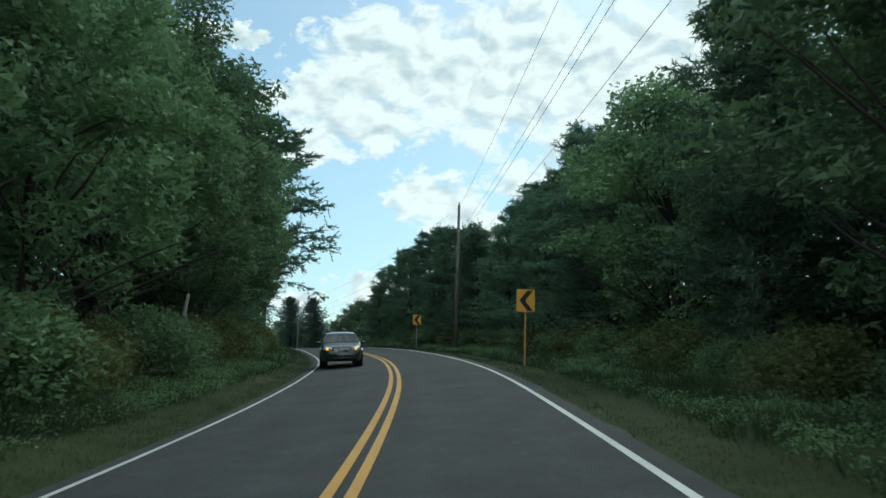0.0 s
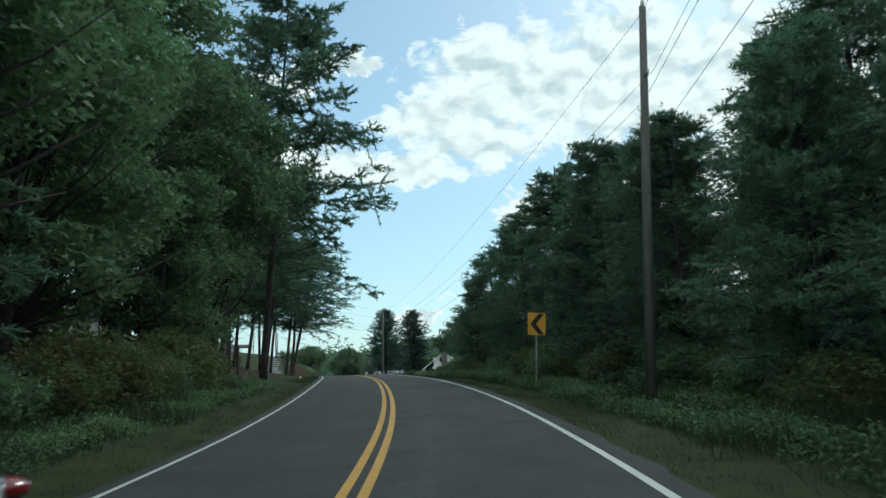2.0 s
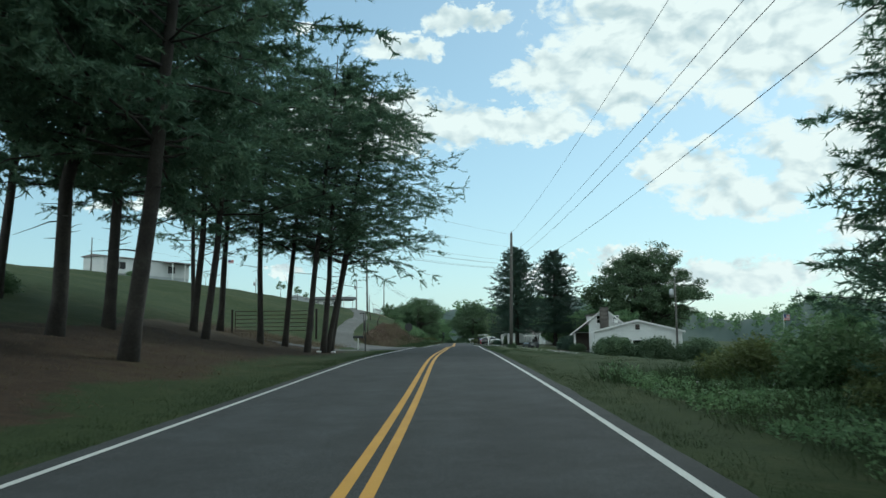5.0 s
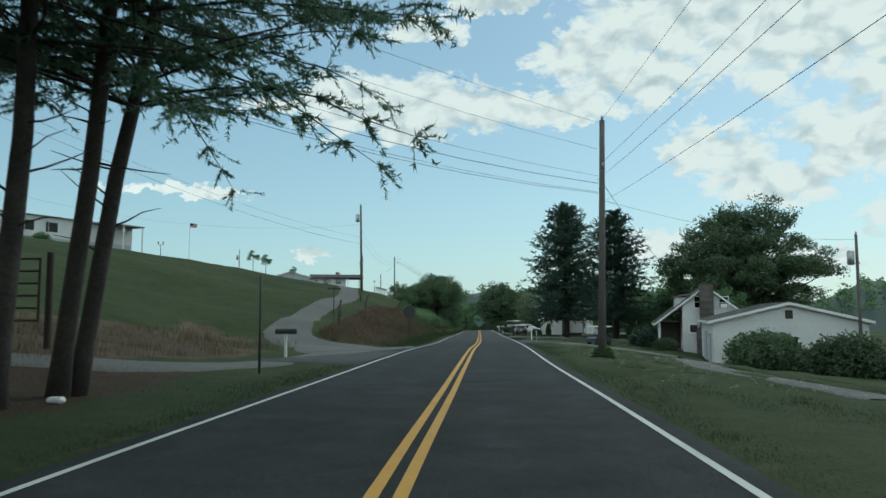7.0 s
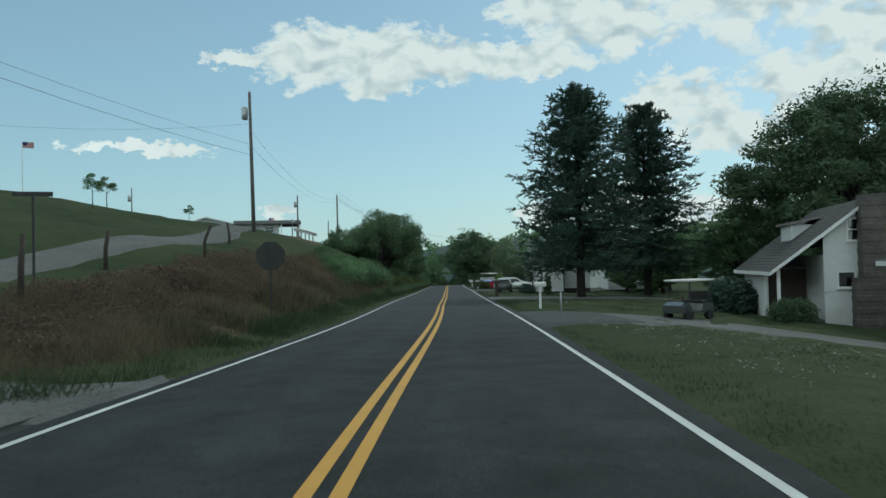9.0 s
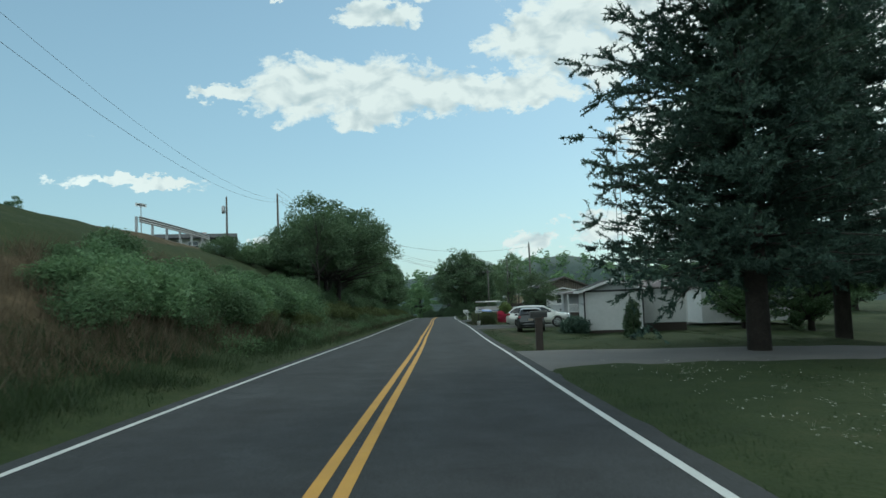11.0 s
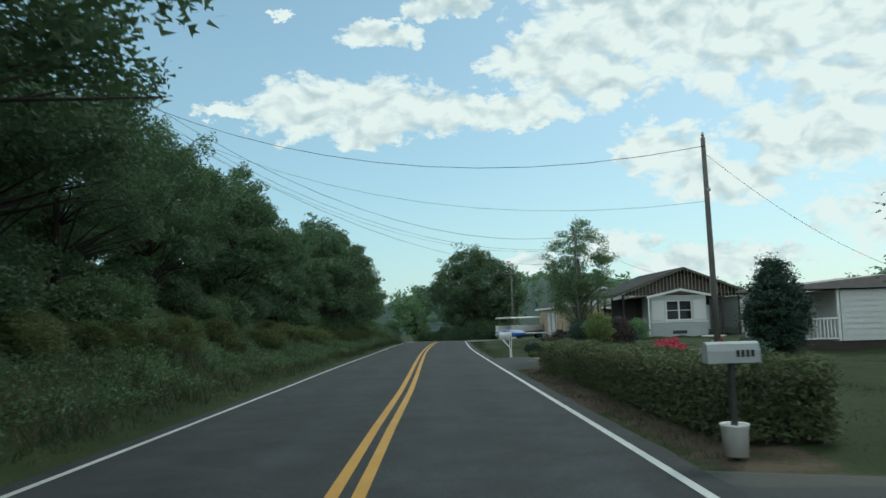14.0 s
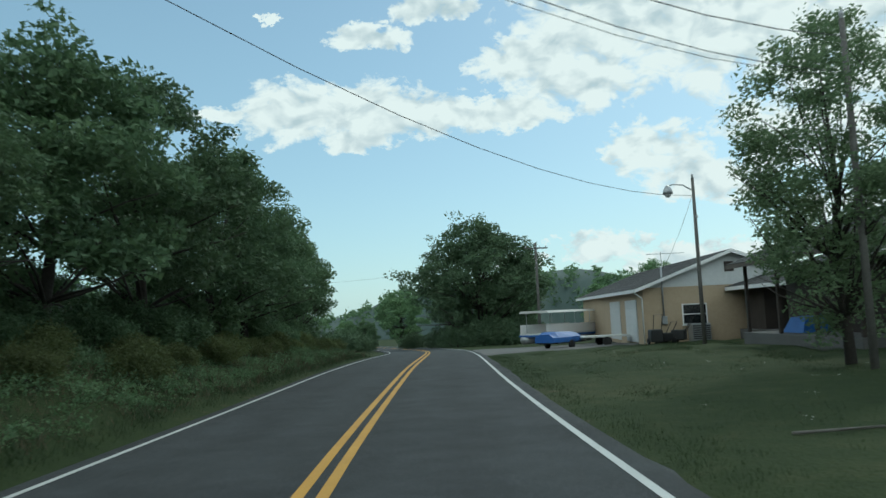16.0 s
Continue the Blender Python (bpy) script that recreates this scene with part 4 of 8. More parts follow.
for s, d, key, k in (
        (-14, -8.5, "oak_a", 1.0), (-8, -12, "oak_b", 1.0), (-3, -8.8, "young_b", 1.1), (3, -10.5, "oak_a", 1.05), (10, -9.0, "oak_c", 1.05),
        (16, -11, "oak_b", 1.0), (17, -8.2, "young_b", 1.2), (25, -9.5, "oak_a", 1.0), (30, -12, "oak_b", 1.05), (31, -8.0, "young_a", 1.2),
        (36, -9.6, "oak_c", 1.1), (38, -15, "oak_b", 1.1), (43, -9.2, "oak_a", 1.05), (46, -13.5, "oak_b", 1.0), (50, -9.0, "oak_c", 1.1), (56, -11.0, "oak_b", 1.2),
        (60, -13.5, "oak_b", 1.25), (-20, -14, "oak_b", 1.1), (32, -22, "oak_b", 1.2), (50, -22, "oak_b", 1.1), (67, -19, "oak_a", 0.9), (63.5, -9.8, "oak_a", 1.0), (60, -8.2, "young_b", 1.0), (74.5, -11.5, "high_oak", 1.2), (68.5, -14.0, "high_oak", 1.25), (63, -11.0, "high_oak", 1.25), (66.5, -9.4, "young_b", 1.0), (68.5, -9.0, "young_a", 0.9), (66.0, -7.6, "high_oak", 0.92), (63.5, -7.4, "high_oak", 0.8), (40, -9.4, "tall_pine", 1.0), (46, -10.4, "oak_b", 1.25), (35, -9.8, "oak_b", 1.2), (43, -8.6, "tall_pine", 0.9)):
    tree(key, s, d, k, label="tall broad-leaved tree at the dark edge of the wood")
for s, d, key, k in (
        (-12, 8.5, "oak_c", 1.0), (-6, 12, "oak_b", 0.95), (0, 9.5, "young_b", 1.1), (6, 12.5, "oak_b", 0.95), (11, 9.5, "oak_c", 1.0), (15, 14, "oak_a", 1.0), (19, 10.0, "edge_pine_a", 1.0),
        (22, 15, "oak_a", 1.0), (26, 10.5, "oak_c", 1.0), (30, 14, "oak_a", 0.95), (33, 9.8, "edge_pine_b", 0.95), (37, 13, "oak_c", 1.05), (40, 9.8, "young_pine_a", 0.95), (44, 12, "edge_pine_a", 1.0), (41.5, 13.5, "young_pine_b", 1.4), (49.5, 13, "young_pine_a", 1.25),
        (47, 9.6, "young_pine_b", 0.9), (51, 12, "edge_pine_b", 0.95), (54, 9.6, "young_pine_a", 0.95), (58, 10.6, "edge_pine_a", 0.9), (62, 9.8, "edge_pine_b", 0.95), (66, 11.5, "young_pine_b", 1.15),
        (70, 9.8, "edge_pine_a", 1.05), (75, 12.4, "edge_pine_b", 1.1), (64, 13, "oak_b", 0.65), (69, 14, "oak_a", 0.7), (79, 10.4, "young_pine_a", 1.15), (86.3, 11.9, "edge_pine_a", 1.02), (88.5, 9.0, "young_pine_b", 0.8), (90.5, 11.0, "young_pine_a", 1.08), (94, 12.5, "young_b", 0.8),
        (14, 19, "young_b", 1.1), (26, 17, "young_b", 1.2), (8, 17, "oak_c", 1.0), (34, 18, "oak_c", 1.0), (-2, 17, "oak_c", 1.0), (40, 20, "oak_b", 1.0), (60, 19, "oak_a", 0.95), (78, 19, "oak_a", 0.9)):
    tree(key, s, d, k, label="dense green tree in the roadside thicket")
for k in range(42):
    s = -12 + k * 1.75 + rng.uniform(-0.6, 0.6)
    if s < 60:
        bush(s, -6.6 - rng.uniform(0, 1.6), rng.uniform(0.6, 1.15), green=WEED_LEAF if int(s) % 3 else LEAF)
for k in range(54):
    s = -10 + k * 2.0 + rng.uniform(-0.6, 0.6)
    bush(s, 7.9 + rng.uniform(0, 1.6), rng.uniform(0.5, 0.95), green=WEED_LEAF if int(s) % 3 else LEAF)
for k in range(24):
    s = -10 + k * 4.5 + rng.uniform(-1, 1)
    bush(s, 12.5 + rng.uniform(0, 3.5), rng.uniform(1.4, 1.9), "rank green undergrowth deep in the thicket", "undergrowth")
    if s < 66:
        bush(s, -13 - rng.uniform(0, 3.5), rng.uniform(1.4, 1.9), "rank green undergrowth deep in the wood", "undergrowth")
# the row of tall pines before the farm gate, leaning towards the road
for k, (s, d, size, lean) in enumerate(((71.8, -5.9, 1.3, 3), (88.0, -11.1, 1.1, 7), (97.3, -13.3, 1.1, 7), (111.7, -20.0, 1.25, 5), (101.3, -11.5, 1.1, 4),
                                        (107.5, -12.7, 1.05, 4), (98.6, -8.0, 1.1, 5), (113.2, -10.8, 1.05, 6), (109, -15.5, 1.1, 2), (116.5, -12.6, 1.1, 4), (122.5, -13.2, 1.1, 2))):
    tree("pine_d" if s < 87 else "near_pine_" + "ab"[k % 2] if s > 111 else "pine_" + "abc"[k % 3], s, d, size, turn=rng.uniform(-50, 50), label="tall pine with a long bare dark trunk", group="row of pines", lean=lean)
for k, (s, d, size, lean, back) in enumerate(((118.7, -7.1, 1.0, 4, 0), (121.9, -9.1, 1.0, 4.2, 0), (120.5, -10.2, 1.0, 0.8, 0), (120.8, -6.6, 1.0, 3.9, 1), (122.7, -6.7, 0.97, 12.2, 9), (123.1, -6.6, 0.95, 10, 1), (128.2, -16.9, 0.95, 0.5, 0))):
    tree("near_pine_" + "ab"[k % 2], s, d, size, turn=rng.uniform(0, 360), label="tall leaning pine with a bare trunk and airy crown", group="row of pines", lean=lean, back=back)

# ---- poles and wires ----


def utility_pole(s, d, height, label, lean=0.0, arm=False, can=False, z=0.0, r=0.15):
    ob = thing("utility_pole", spot(s, d, 0, z) @ pose(0, 0, 0, 0, lean, 0), label, "utility pole", "poles along the road")
    part("shaft", Build().tube([(0, 0, -0.4), (0, 0, height * 0.5), (0, 0, height)], [r, r * 0.86, r * 0.68], 12), POLE_WOOD, ob, smooth=True)
    if arm:
        part("crossarm", Build().box(-1.1, 1.1, -0.16, -0.05, height - 0.55, height - 0.43, 0.01), POLE_WOOD, ob)
        for x in (-0.95, 0.35, 0.95):
            part("insulator", Build().tube([(x, -0.1, height - 0.43), (x, -0.1, height - 0.36), (x, -0.1, height - 0.30)], [0.03, 0.06, 0.035], 8), GALV, ob, "grey porcelain insulator")
    else:
        part("insulator", Build().tube([(0, 0, height), (0, 0, height + 0.1), (0, 0, height + 0.18)], [0.03, 0.06, 0.03], 8), GALV, ob, "grey porcelain insulator")
    part("bracket", Build().box(-0.03, 0.03, -0.30, -0.1, height - 1.9, height - 1.78, 0.01), GALV, ob)
    if can:
        part("transformer", Build().tube([(-0.38, 0, height - 1.95), (-0.38, 0, height - 1.9), (-0.38, 0, height - 1.1), (-0.38, 0, height - 1.02)], [0.16, 0.22, 0.22, 0.1], 14), GALV, ob, "grey steel transformer can", True)
    return ob


def cable(a, b, sag, r=0.008, label="thin black overhead cable between poles"):
    a, b = Vector(a), Vector(b)
    pts = [a.lerp(b, q / 14) - Vector((0, 0, sag * 4 * (q / 14) * (1 - q / 14))) for q in range(15)]
    ob = part("cable", Build().tube(pts, r, 5), WIRE, None, label, True)
    return tagged(ob, "", "cable", "overhead cables")


def top(s, d, z):
    return at(s, d, z, False)


utility_pole(48.4, 6.2, 9.9, "weathered wooden utility pole among roadside trees", lean=3.0, r=0.13)
utility_pole(139.5, 5.42, 9.55, "weathered wooden utility pole on the grass verge", lean=1.2)
utility_pole(194.1, -13.4, 10.0, "leaning wooden utility pole with a transformer", can=True, lean=-0.8)
utility_pole(248.1, 10.3, 7.6, "slender wooden utility pole beside a hedge", lean=-0.7, r=0.11)
utility_pole(271.9, 10.15, 7.35, "wooden utility pole standing among the boughs of a garden tree", r=0.085)


utility_pole(324.0, 10.8, 9.4, "distant wooden utility pole with a crossarm", arm=True)
utility_pole(330.7, -11.2, 7.0, "distant wooden pole with a long crossarm", arm=True, can=True)
utility_pole(157.9, 24.1, 8.8, "slender wooden pole with a transformer beside a shed", can=True, r=0.12)
utility_pole(262.0, -24.0, 9.0, "distant wooden utility pole on the hillside", can=True)
utility_pole(250.0, -46.0, 6.0, "small wooden service pole on the hill", r=0.1, can=True)
utility_pole(300.0, -26.0, 9.0, "distant wooden utility pole on the hillside")
utility_pole(290.6, 13.1, 7.6, "wooden pole with a street lamp on an arm", r=0.1)

utility_pole(112.5, -31.8, 13.0, "tall wooden utility pole on the mown hill", r=0.17)
utility_pole(256.0, -16.6, 9.6, "wooden utility pole among the trees on the bank")
for dz, dd in ((9.75, 0.0), (8.2, 0.15), (7.4, -0.15), (6.6, 0.2)):
    cable(top(48.3, 6.7 + dd, dz), top(139.5, 5.5 + dd, dz - 0.4), 1.3, 0.006)
    cable(top(-40, 11 + dd, dz + 0.6), top(48.3, 6.7 + dd, dz), 1.0, 0.006)
# from the pole on the verge over the road to the pole on the hill
for z0, z1, sag, r in ((6.5, 16.9, 2.8, 0.008), (6.55, 16.6, 2.6, 0.006), (6.9, 16.3, 2.3, 0.011), (7.2, 16.9, 2.2, 0.006), (8.3, 17.4, 1.6, 0.006), (9.4, 17.8, 1.2, 0.006)):
    cable(top(139.5, 5.4, z0), top(112.5, -31.8, z1), sag, r)
cable(top(194.1, -13.5, 10.65), top(112.5, -31.8, 17.2), 2.4, 0.011)
cable(top(194.1, -13.5, 11.4), top(112.5, -31.8, 17.7), 2.4, 0.008)
cable(top(194.1, -13.5, 12.9), top(182.9, -51.8, 16.0), 2.0, 0.007)
utility_pole(182.9, -51.8, 5.2, "slim wooden service pole beside a mobile home", r=0.1)
cable(top(139.5, 5.6, 6.9), top(174.0, 19.0, 3.2), 0.6, 0.011)
cable(top(139.5, 5.6, 6.2), top(157.9, 24.1, 6.6), 0.5, 0.007)
cable(top(194.1, -13.5, 11.3), top(256.0, -16.6, 13.9), 1.6, 0.009)
cable(top(194.1, -13.5, 12.4), top(256.0, -16.6, 14.2), 1.6, 0.007)
cable(top(256.0, -16.6, 13.9), top(300.0, -26.0, 15.5), 1.2, 0.008)
cable(top(248.0, 10.25, 7.3), top(256.0, -16.6, 14.2), 2.5, 0.011)
cable(top(248.0, 10.25, 5.4), top(256.0, -16.6, 14.0), 2.6, 0.006)
cable(top(248.0, 10.25, 7.0), top(252.0, 19.0, 3.2), 0.4, 0.007)
cable(top(271.9, 10.15, 7.2), top(256.0, -16.6, 15.4), 3.2, 0.011)
cable(top(271.9, 10.15, 6.4), top(256.0, -16.6, 14.8), 3.0, 0.009)
cable(top(271.9, 10.15, 6.35), top(256.0, -16.6, 14.6), 3.1, 0.006)
cable(top(271.9, 10.15, 7.0), top(278.0, 19.0, 4.6), 0.5, 0.009)
cable(top(290.6, 13.1, 7.0), top(256.0, -16.6, 14.2), 3.2, 0.011)
cable(top(290.6, 13.1, 7.2), top(296.8, 13.2, 4.1), 0.3, 0.008)
cable(top(324.0, 10.8, 8.9), top(330.7, -11.2, 7.0), 0.6)
cable(top(330.7, -11.2, 6.6), top(300.0, -26.0, 13.0), 0.8)

lamp_thing = thing("street_lamp", spot(290.6, 13.1, 0, 7.15), "grey street lamp on a curved arm fixed to a pole", "street lamp")
part("arm", Build().tube([(-0.1, 0, -0.1), (-0.5, -0.1, 0.12), (-1.0, -0.2, 0.15), (-1.25, -0.25, 0.06)], 0.03, 6), GALV, lamp_thing, smooth=True)
part("head", Build().tube([(-1.25, -0.25, 0.1), (-1.25, -0.25, 0.02), (-1.25, -0.25, -0.12), (-1.25, -0.25, -0.3)], [0.06, 0.12, 0.2, 0.24], 12), GALV, lamp_thing, smooth=True)
part("lens", Build().tube([(-1.25, -0.25, -0.28), (-1.25, -0.25, -0.4), (-1.25, -0.25, -0.46)], [0.15, 0.13, 0.05], 12), CLEAR_LENS, lamp_thing, "clear glass lens", True)

# ---- drives ----


def drive(name, material, line, widths, label, lift=0.03, s_step=1.2):
    """A drive laid on the ground along a line of s, d points."""
    pts = []
    for k in range(len(line) - 1):
        (s0, d0), (s1, d1) = line[k], line[k + 1]
        n = max(2, int(math.hypot(s1 - s0, d1 - d0) / s_step))
        for i in range(n):
            q = i / n
            pts.append((s0 + (s1 - s0) * q, d0 + (d1 - d0) * q, widths[k] + (widths[k + 1] - widths[k]) * q))
    pts.append((*line[-1], widths[-1]))
    sm = [pts[0]] + [tuple((pts[k - 1][i] + 2 * pts[k][i] + pts[k + 1][i]) / 4 for i in range(3)) for k in range(1, len(pts) - 1)] + [pts[-1]]
    v, r = [], np.random.default_rng(len(line))
    for k, (s, d, w) in enumerate(sm):
        a, b = sm[max(0, k - 1)], sm[min(len(sm) - 1, k + 1)]
        tx, ty = b[0] - a[0], b[1] - a[1]
        n = math.hypot(tx, ty) or 1
        ox, oy = -ty / n, tx / n
        for j in range(9):
            q = (min(7, max(1, j)) / 3 - 4 / 3) * w / 2 * (1 + (r.normal(0, 0.03) if j in (0, 1, 7, 8) else 0)) + (-0.7 if j == 0 else 0.7 if j == 8 else 0)
            ss, dd = s + ox * q, d + oy * q
            dd = math.copysign(max(abs(dd), 3.44), d)
            v.append(at(ss, dd, lift - (0.3 if j in (0, 8) else 0)))
    if abs(line[0][1]) < 4.0:
        # the mouth runs in under the edge of the road
        side = math.copysign(1.0, line[0][1])
        mouth = [sm[0][0] + (v[j] - v[4]).length * (1 if (j < 4) == (side > 0) else -1) * (-1 if side < 0 else 1) for j in range(9)]
        if (at(mouth[0], 3.44 * side, 0) - v[0]).length > (at(mouth[8], 3.44 * side, 0) - v[0]).length:
            mouth.reverse()
        v[:9] = [at(a, 3.45 * side, 0.012 - (0.1 if j in (0, 8) else 0)) for j, a in enumerate(mouth)]
        v[:0] = [at(a, 3.1 * side, -0.04) for a in mouth]
    else:
        back = v[4] - v[13]
        v[:0] = [q + back.normalized() * 0.5 - Vector((0, 0, 0.2)) for q in v[:9]]
    rows = len(v) // 9
    f = [(k * 9 + j, k * 9 + j + 1, (k + 1) * 9 + j + 1, (k + 1) * 9 + j) for k in range(rows - 1) for j in range(8)]
    ob = part(name, Build().add(v, f), material, None, label, True)
    return tagged(ob, "", "driveway", "", "structure")


drive("gravel_drive", GRAVEL, [(147.5, -4.5), (148.2, -5.6), (149.6, -7.4), (150.9, -9.2), (152.2, -10.5), (154, -11.2), (157, -11.4), (163.5, -12.2), (173, -12.3), (186, -13.3), (200, -16), (222, -22), (250, -30)],
      [11, 8, 5.2, 3.9, 2.9, 2.2, 1.8, 1.6, 1.55, 1.55, 1.9, 2.4, 3.0], "pale grey gravel drive climbing the grassy hill", 0.08)
drive("drive_apron", DRIVE_ASPHALT, [(143, -3.6), (143.5, -4.9)], [19, 14], "dark asphalt apron at the mouth of a drive", 0.05)
drive("field_track", GRAVEL, [(146, -6.0), (141, -5.9), (136, -6.2), (131, -7.6), (124, -10.5)], [2.4, 1.9, 1.7, 1.5, 1.3], "dirt track leading to a farm gate", 0.05)
drive("gravel_yard", GRAVEL, [(167.3, 6.2), (167.3, 8), (166, 12), (163, 15)], [6.4, 5.8, 5, 5], "worn gravel drive beside the lawn", 0.04)
drive("dirt_drive", GRAVEL, [(160, 14), (148, 11), (138, 9), (126, 9.5)], [2.0, 1.6, 1.4, 1.2], "faint gravel track across the lawn", 0.03)
drive("yard_apron", DRIVE_ASPHALT, [(167.2, 3.6), (167.4, 6.4)], [8.4, 6.0], "dark asphalt apron at the mouth of a gravel drive", 0.075)
drive("concrete_drive", CONCRETE, [(194.2, 3.4), (194.5, 8), (196, 14), (198, 24)], [6.0, 4.4, 3.6, 3.4], "pale concrete drive across the lawn", 0.05)
drive("parking_drive", LOT_ASPHALT, [(225.8, 3.4), (226, 8), (226, 14), (226.5, 22)], [8.5, 6, 4.6, 4.4], "worn grey asphalt parking drive beside the hedge", 0.05)
drive("parking_apron", DRIVE_ASPHALT, [(226.2, 3.6), (226.2, 5.5)], [6.6, 5.0], "dark asphalt apron at the road's edge", 0.07)
drive("house_drive", DIRT, [(251.4, 4.75), (251.6, 5.8), (252.0, 8), (253.5, 12), (256, 18)], [6.0, 5.4, 4.0, 3.2, 3.0], "pale packed dirt house drive", 0.05)
drive("house_apron", DRIVE_ASPHALT, [(251.6, 3.6), (251.6, 4.75)], [5.6, 3.6], "dark asphalt apron at the mouth of a house drive", 0.08)
drive("yard_drive", CONCRETE, [(303, 3.4), (304, 8), (306, 14)], [16, 13, 12], "pale concrete yard in front of a workshop", 0.05)

# ---- buildings ----


def window_unit(parent, x, z, w, h, y, face=-1, bars=True, shutters=None):
    """A window in a wall that lies in the plane y, seen from -y: frame, panes, sill."""
    frame_b = Build()
    for x0, x1, z0, z1 in ((x - 0.06, x, z - 0.06, z + h + 0.06), (x + w, x + w + 0.06, z - 0.06, z + h + 0.06), (x, x + w, z + h, z + h + 0.06), (x, x + w, z - 0.06, z)):
        frame_b.box(x0, x1, y - 0.05, y + 0.03, z0, z1)
    win = part("window", frame_b, TRIM, parent, "white window frame")
    # no room is built: a dark sheet gives its dimness
    part("backing", Build().box(x, x + w, y - 0.008, y - 0.004, z, z + h), SHADE_INSIDE, win, "dim room behind the glass")
    part("pane", Build().box(x, x + w, y - 0.022, y - 0.016, z + h / 2, z + h), WINDOW_GLASS, win)
    part("pane", Build().box(x, x + w, y - 0.022, y - 0.016, z, z + h / 2), WINDOW_GLASS, win)
    if bars:
        part("bar", Build().box(x, x + w, y - 0.04, y - 0.01, z + h / 2 - 0.025, z + h / 2 + 0.025), TRIM, win)
    part("sill", Build().box(x - 0.1, x + w + 0.1, y - 0.1, y, z - 0.11, z - 0.06), TRIM, win)
    if shutters:
        for q in (x - 0.42, x + w + 0.1):
            b = Build().box(q, q + 0.32, y - 0.045, y, z - 0.04, z + h + 0.04, 0.008)
            for k in range(9):
                b.box(q + 0.04, q + 0.28, y - 0.055, y - 0.04, z + (h * k / 9) + 0.02, z + (h * k / 9) + 0.05)
            part("shutter", b, shutters, parent, "slatted window shutter")
    return win


def siding_wall(parent, x0, x1, y0, y1, z0, z1, material, board=0.2, name="wall"):
    """A wall of lapped boards as one part: each course stands a little proud of the one over it."""
    n = max(1, int(round((z1 - z0) / board)))
    h = (z1 - z0) / n
    rings = [[(x0 - o, y0 - o, z), (x1 + o, y0 - o, z), (x1 + o, y1 + o, z), (x0 - o, y1 + o, z)]
             for k in range(n) for z, o in ((z0 + k * h, 0.022), (z0 + (k + 1) * h, 0.0))]
    b = Build().loft(rings)
    return part(name, b, material, parent)


def gable_roof(parent, x0, x1, xr, y0, y1, z_left, z_right, z_ridge, over=0.3, thick=0.14, material=SHINGLE, courses=0.24, ribs=0.0, trim=TRIM, trim_label="white painted"):
    """Two roof slopes that meet over xr, ridge along y, with courses of shingles or raised ribs."""
    for xe, ze in ((x0, z_left), (x1, z_right)):
        out = -1 if xe < xr else 1
        slope = (z_ridge - ze) / abs(xr - xe)
        xo, zo = xe + out * over, ze - slope * over
        n = max(2, int(math.hypot(xo - xr, z_ridge - zo) / courses)) if courses else 1
        along = lambda q: (xo + (xr - xo) * q, zo + (z_ridge - zo) * q)
        line = []
        for k in range(n):
            (xa, za), (xb, zb) = along(k / n), along((k + 1) / n)
            line += [(xa, za + thick + (0.02 if courses else 0)), (xb, zb + thick)]
        line += [(xr, z_ridge), (xo, zo)]
        b = Build().prism(line, y0 - over, y1 + over)
        ob = part("roof_slope", b, material, parent)
        if ribs:
            y = y0 - over
            while y <= y1 + over:
                rib = Build().add([(xo, y - 0.02, zo + thick), (xr, y - 0.02, z_ridge + thick), (xr, y + 0.02, z_ridge + thick), (xo, y + 0.02, zo + thick),
                       (xo, y, zo + thick + 0.04), (xr, y, z_ridge + thick + 0.04)], [(0, 1, 5, 4), (2, 3, 4, 5), (0, 4, 3), (1, 2, 5)])
                part("rib", rib, material, ob)
                y += ribs
        part("fascia", Build().box(min(xo, xo + out * 0.03), max(xo, xo + out * 0.03), y0 - over, y1 + over, zo - 0.06, zo + thick - 0.01), trim, parent, trim_label + " fascia board")
        for y in (y0 - over - 0.03, y1 + over):
            part("bargeboard", Build().add([(xo, y, zo - 0.05), (xr, y, z_ridge - 0.05), (xr, y, z_ridge + thick - 0.01), (xo, y, zo + thick - 0.01),
                                            (xo, y + 0.03, zo - 0.05), (xr, y + 0.03, z_ridge - 0.05), (xr, y + 0.03, z_ridge + thick - 0.01), (xo, y + 0.03, zo + thick - 0.01)],
                                           [(0, 1, 2, 3), (7, 6, 5, 4), (0, 4, 5, 1), (3, 2, 6, 7), (0, 3, 7, 4), (1, 5, 6, 2)]), trim, parent, trim_label + " bargeboard")


def gable_end(parent, x0, x1, xr, z_left, z_right, z_ridge, y, material, thick=0.1, name="gable"):
    lo = min(z_left, z_right)
    out = [(x0, lo - 0.001), (x1, lo - 0.001)] + ([(x1, z_right)] if z_right > lo else []) + [(xr, z_ridge)] + ([(x0, z_left)] if z_left > lo else [])
    return part(name, Build().prism(out, y, y + thick), material, parent)


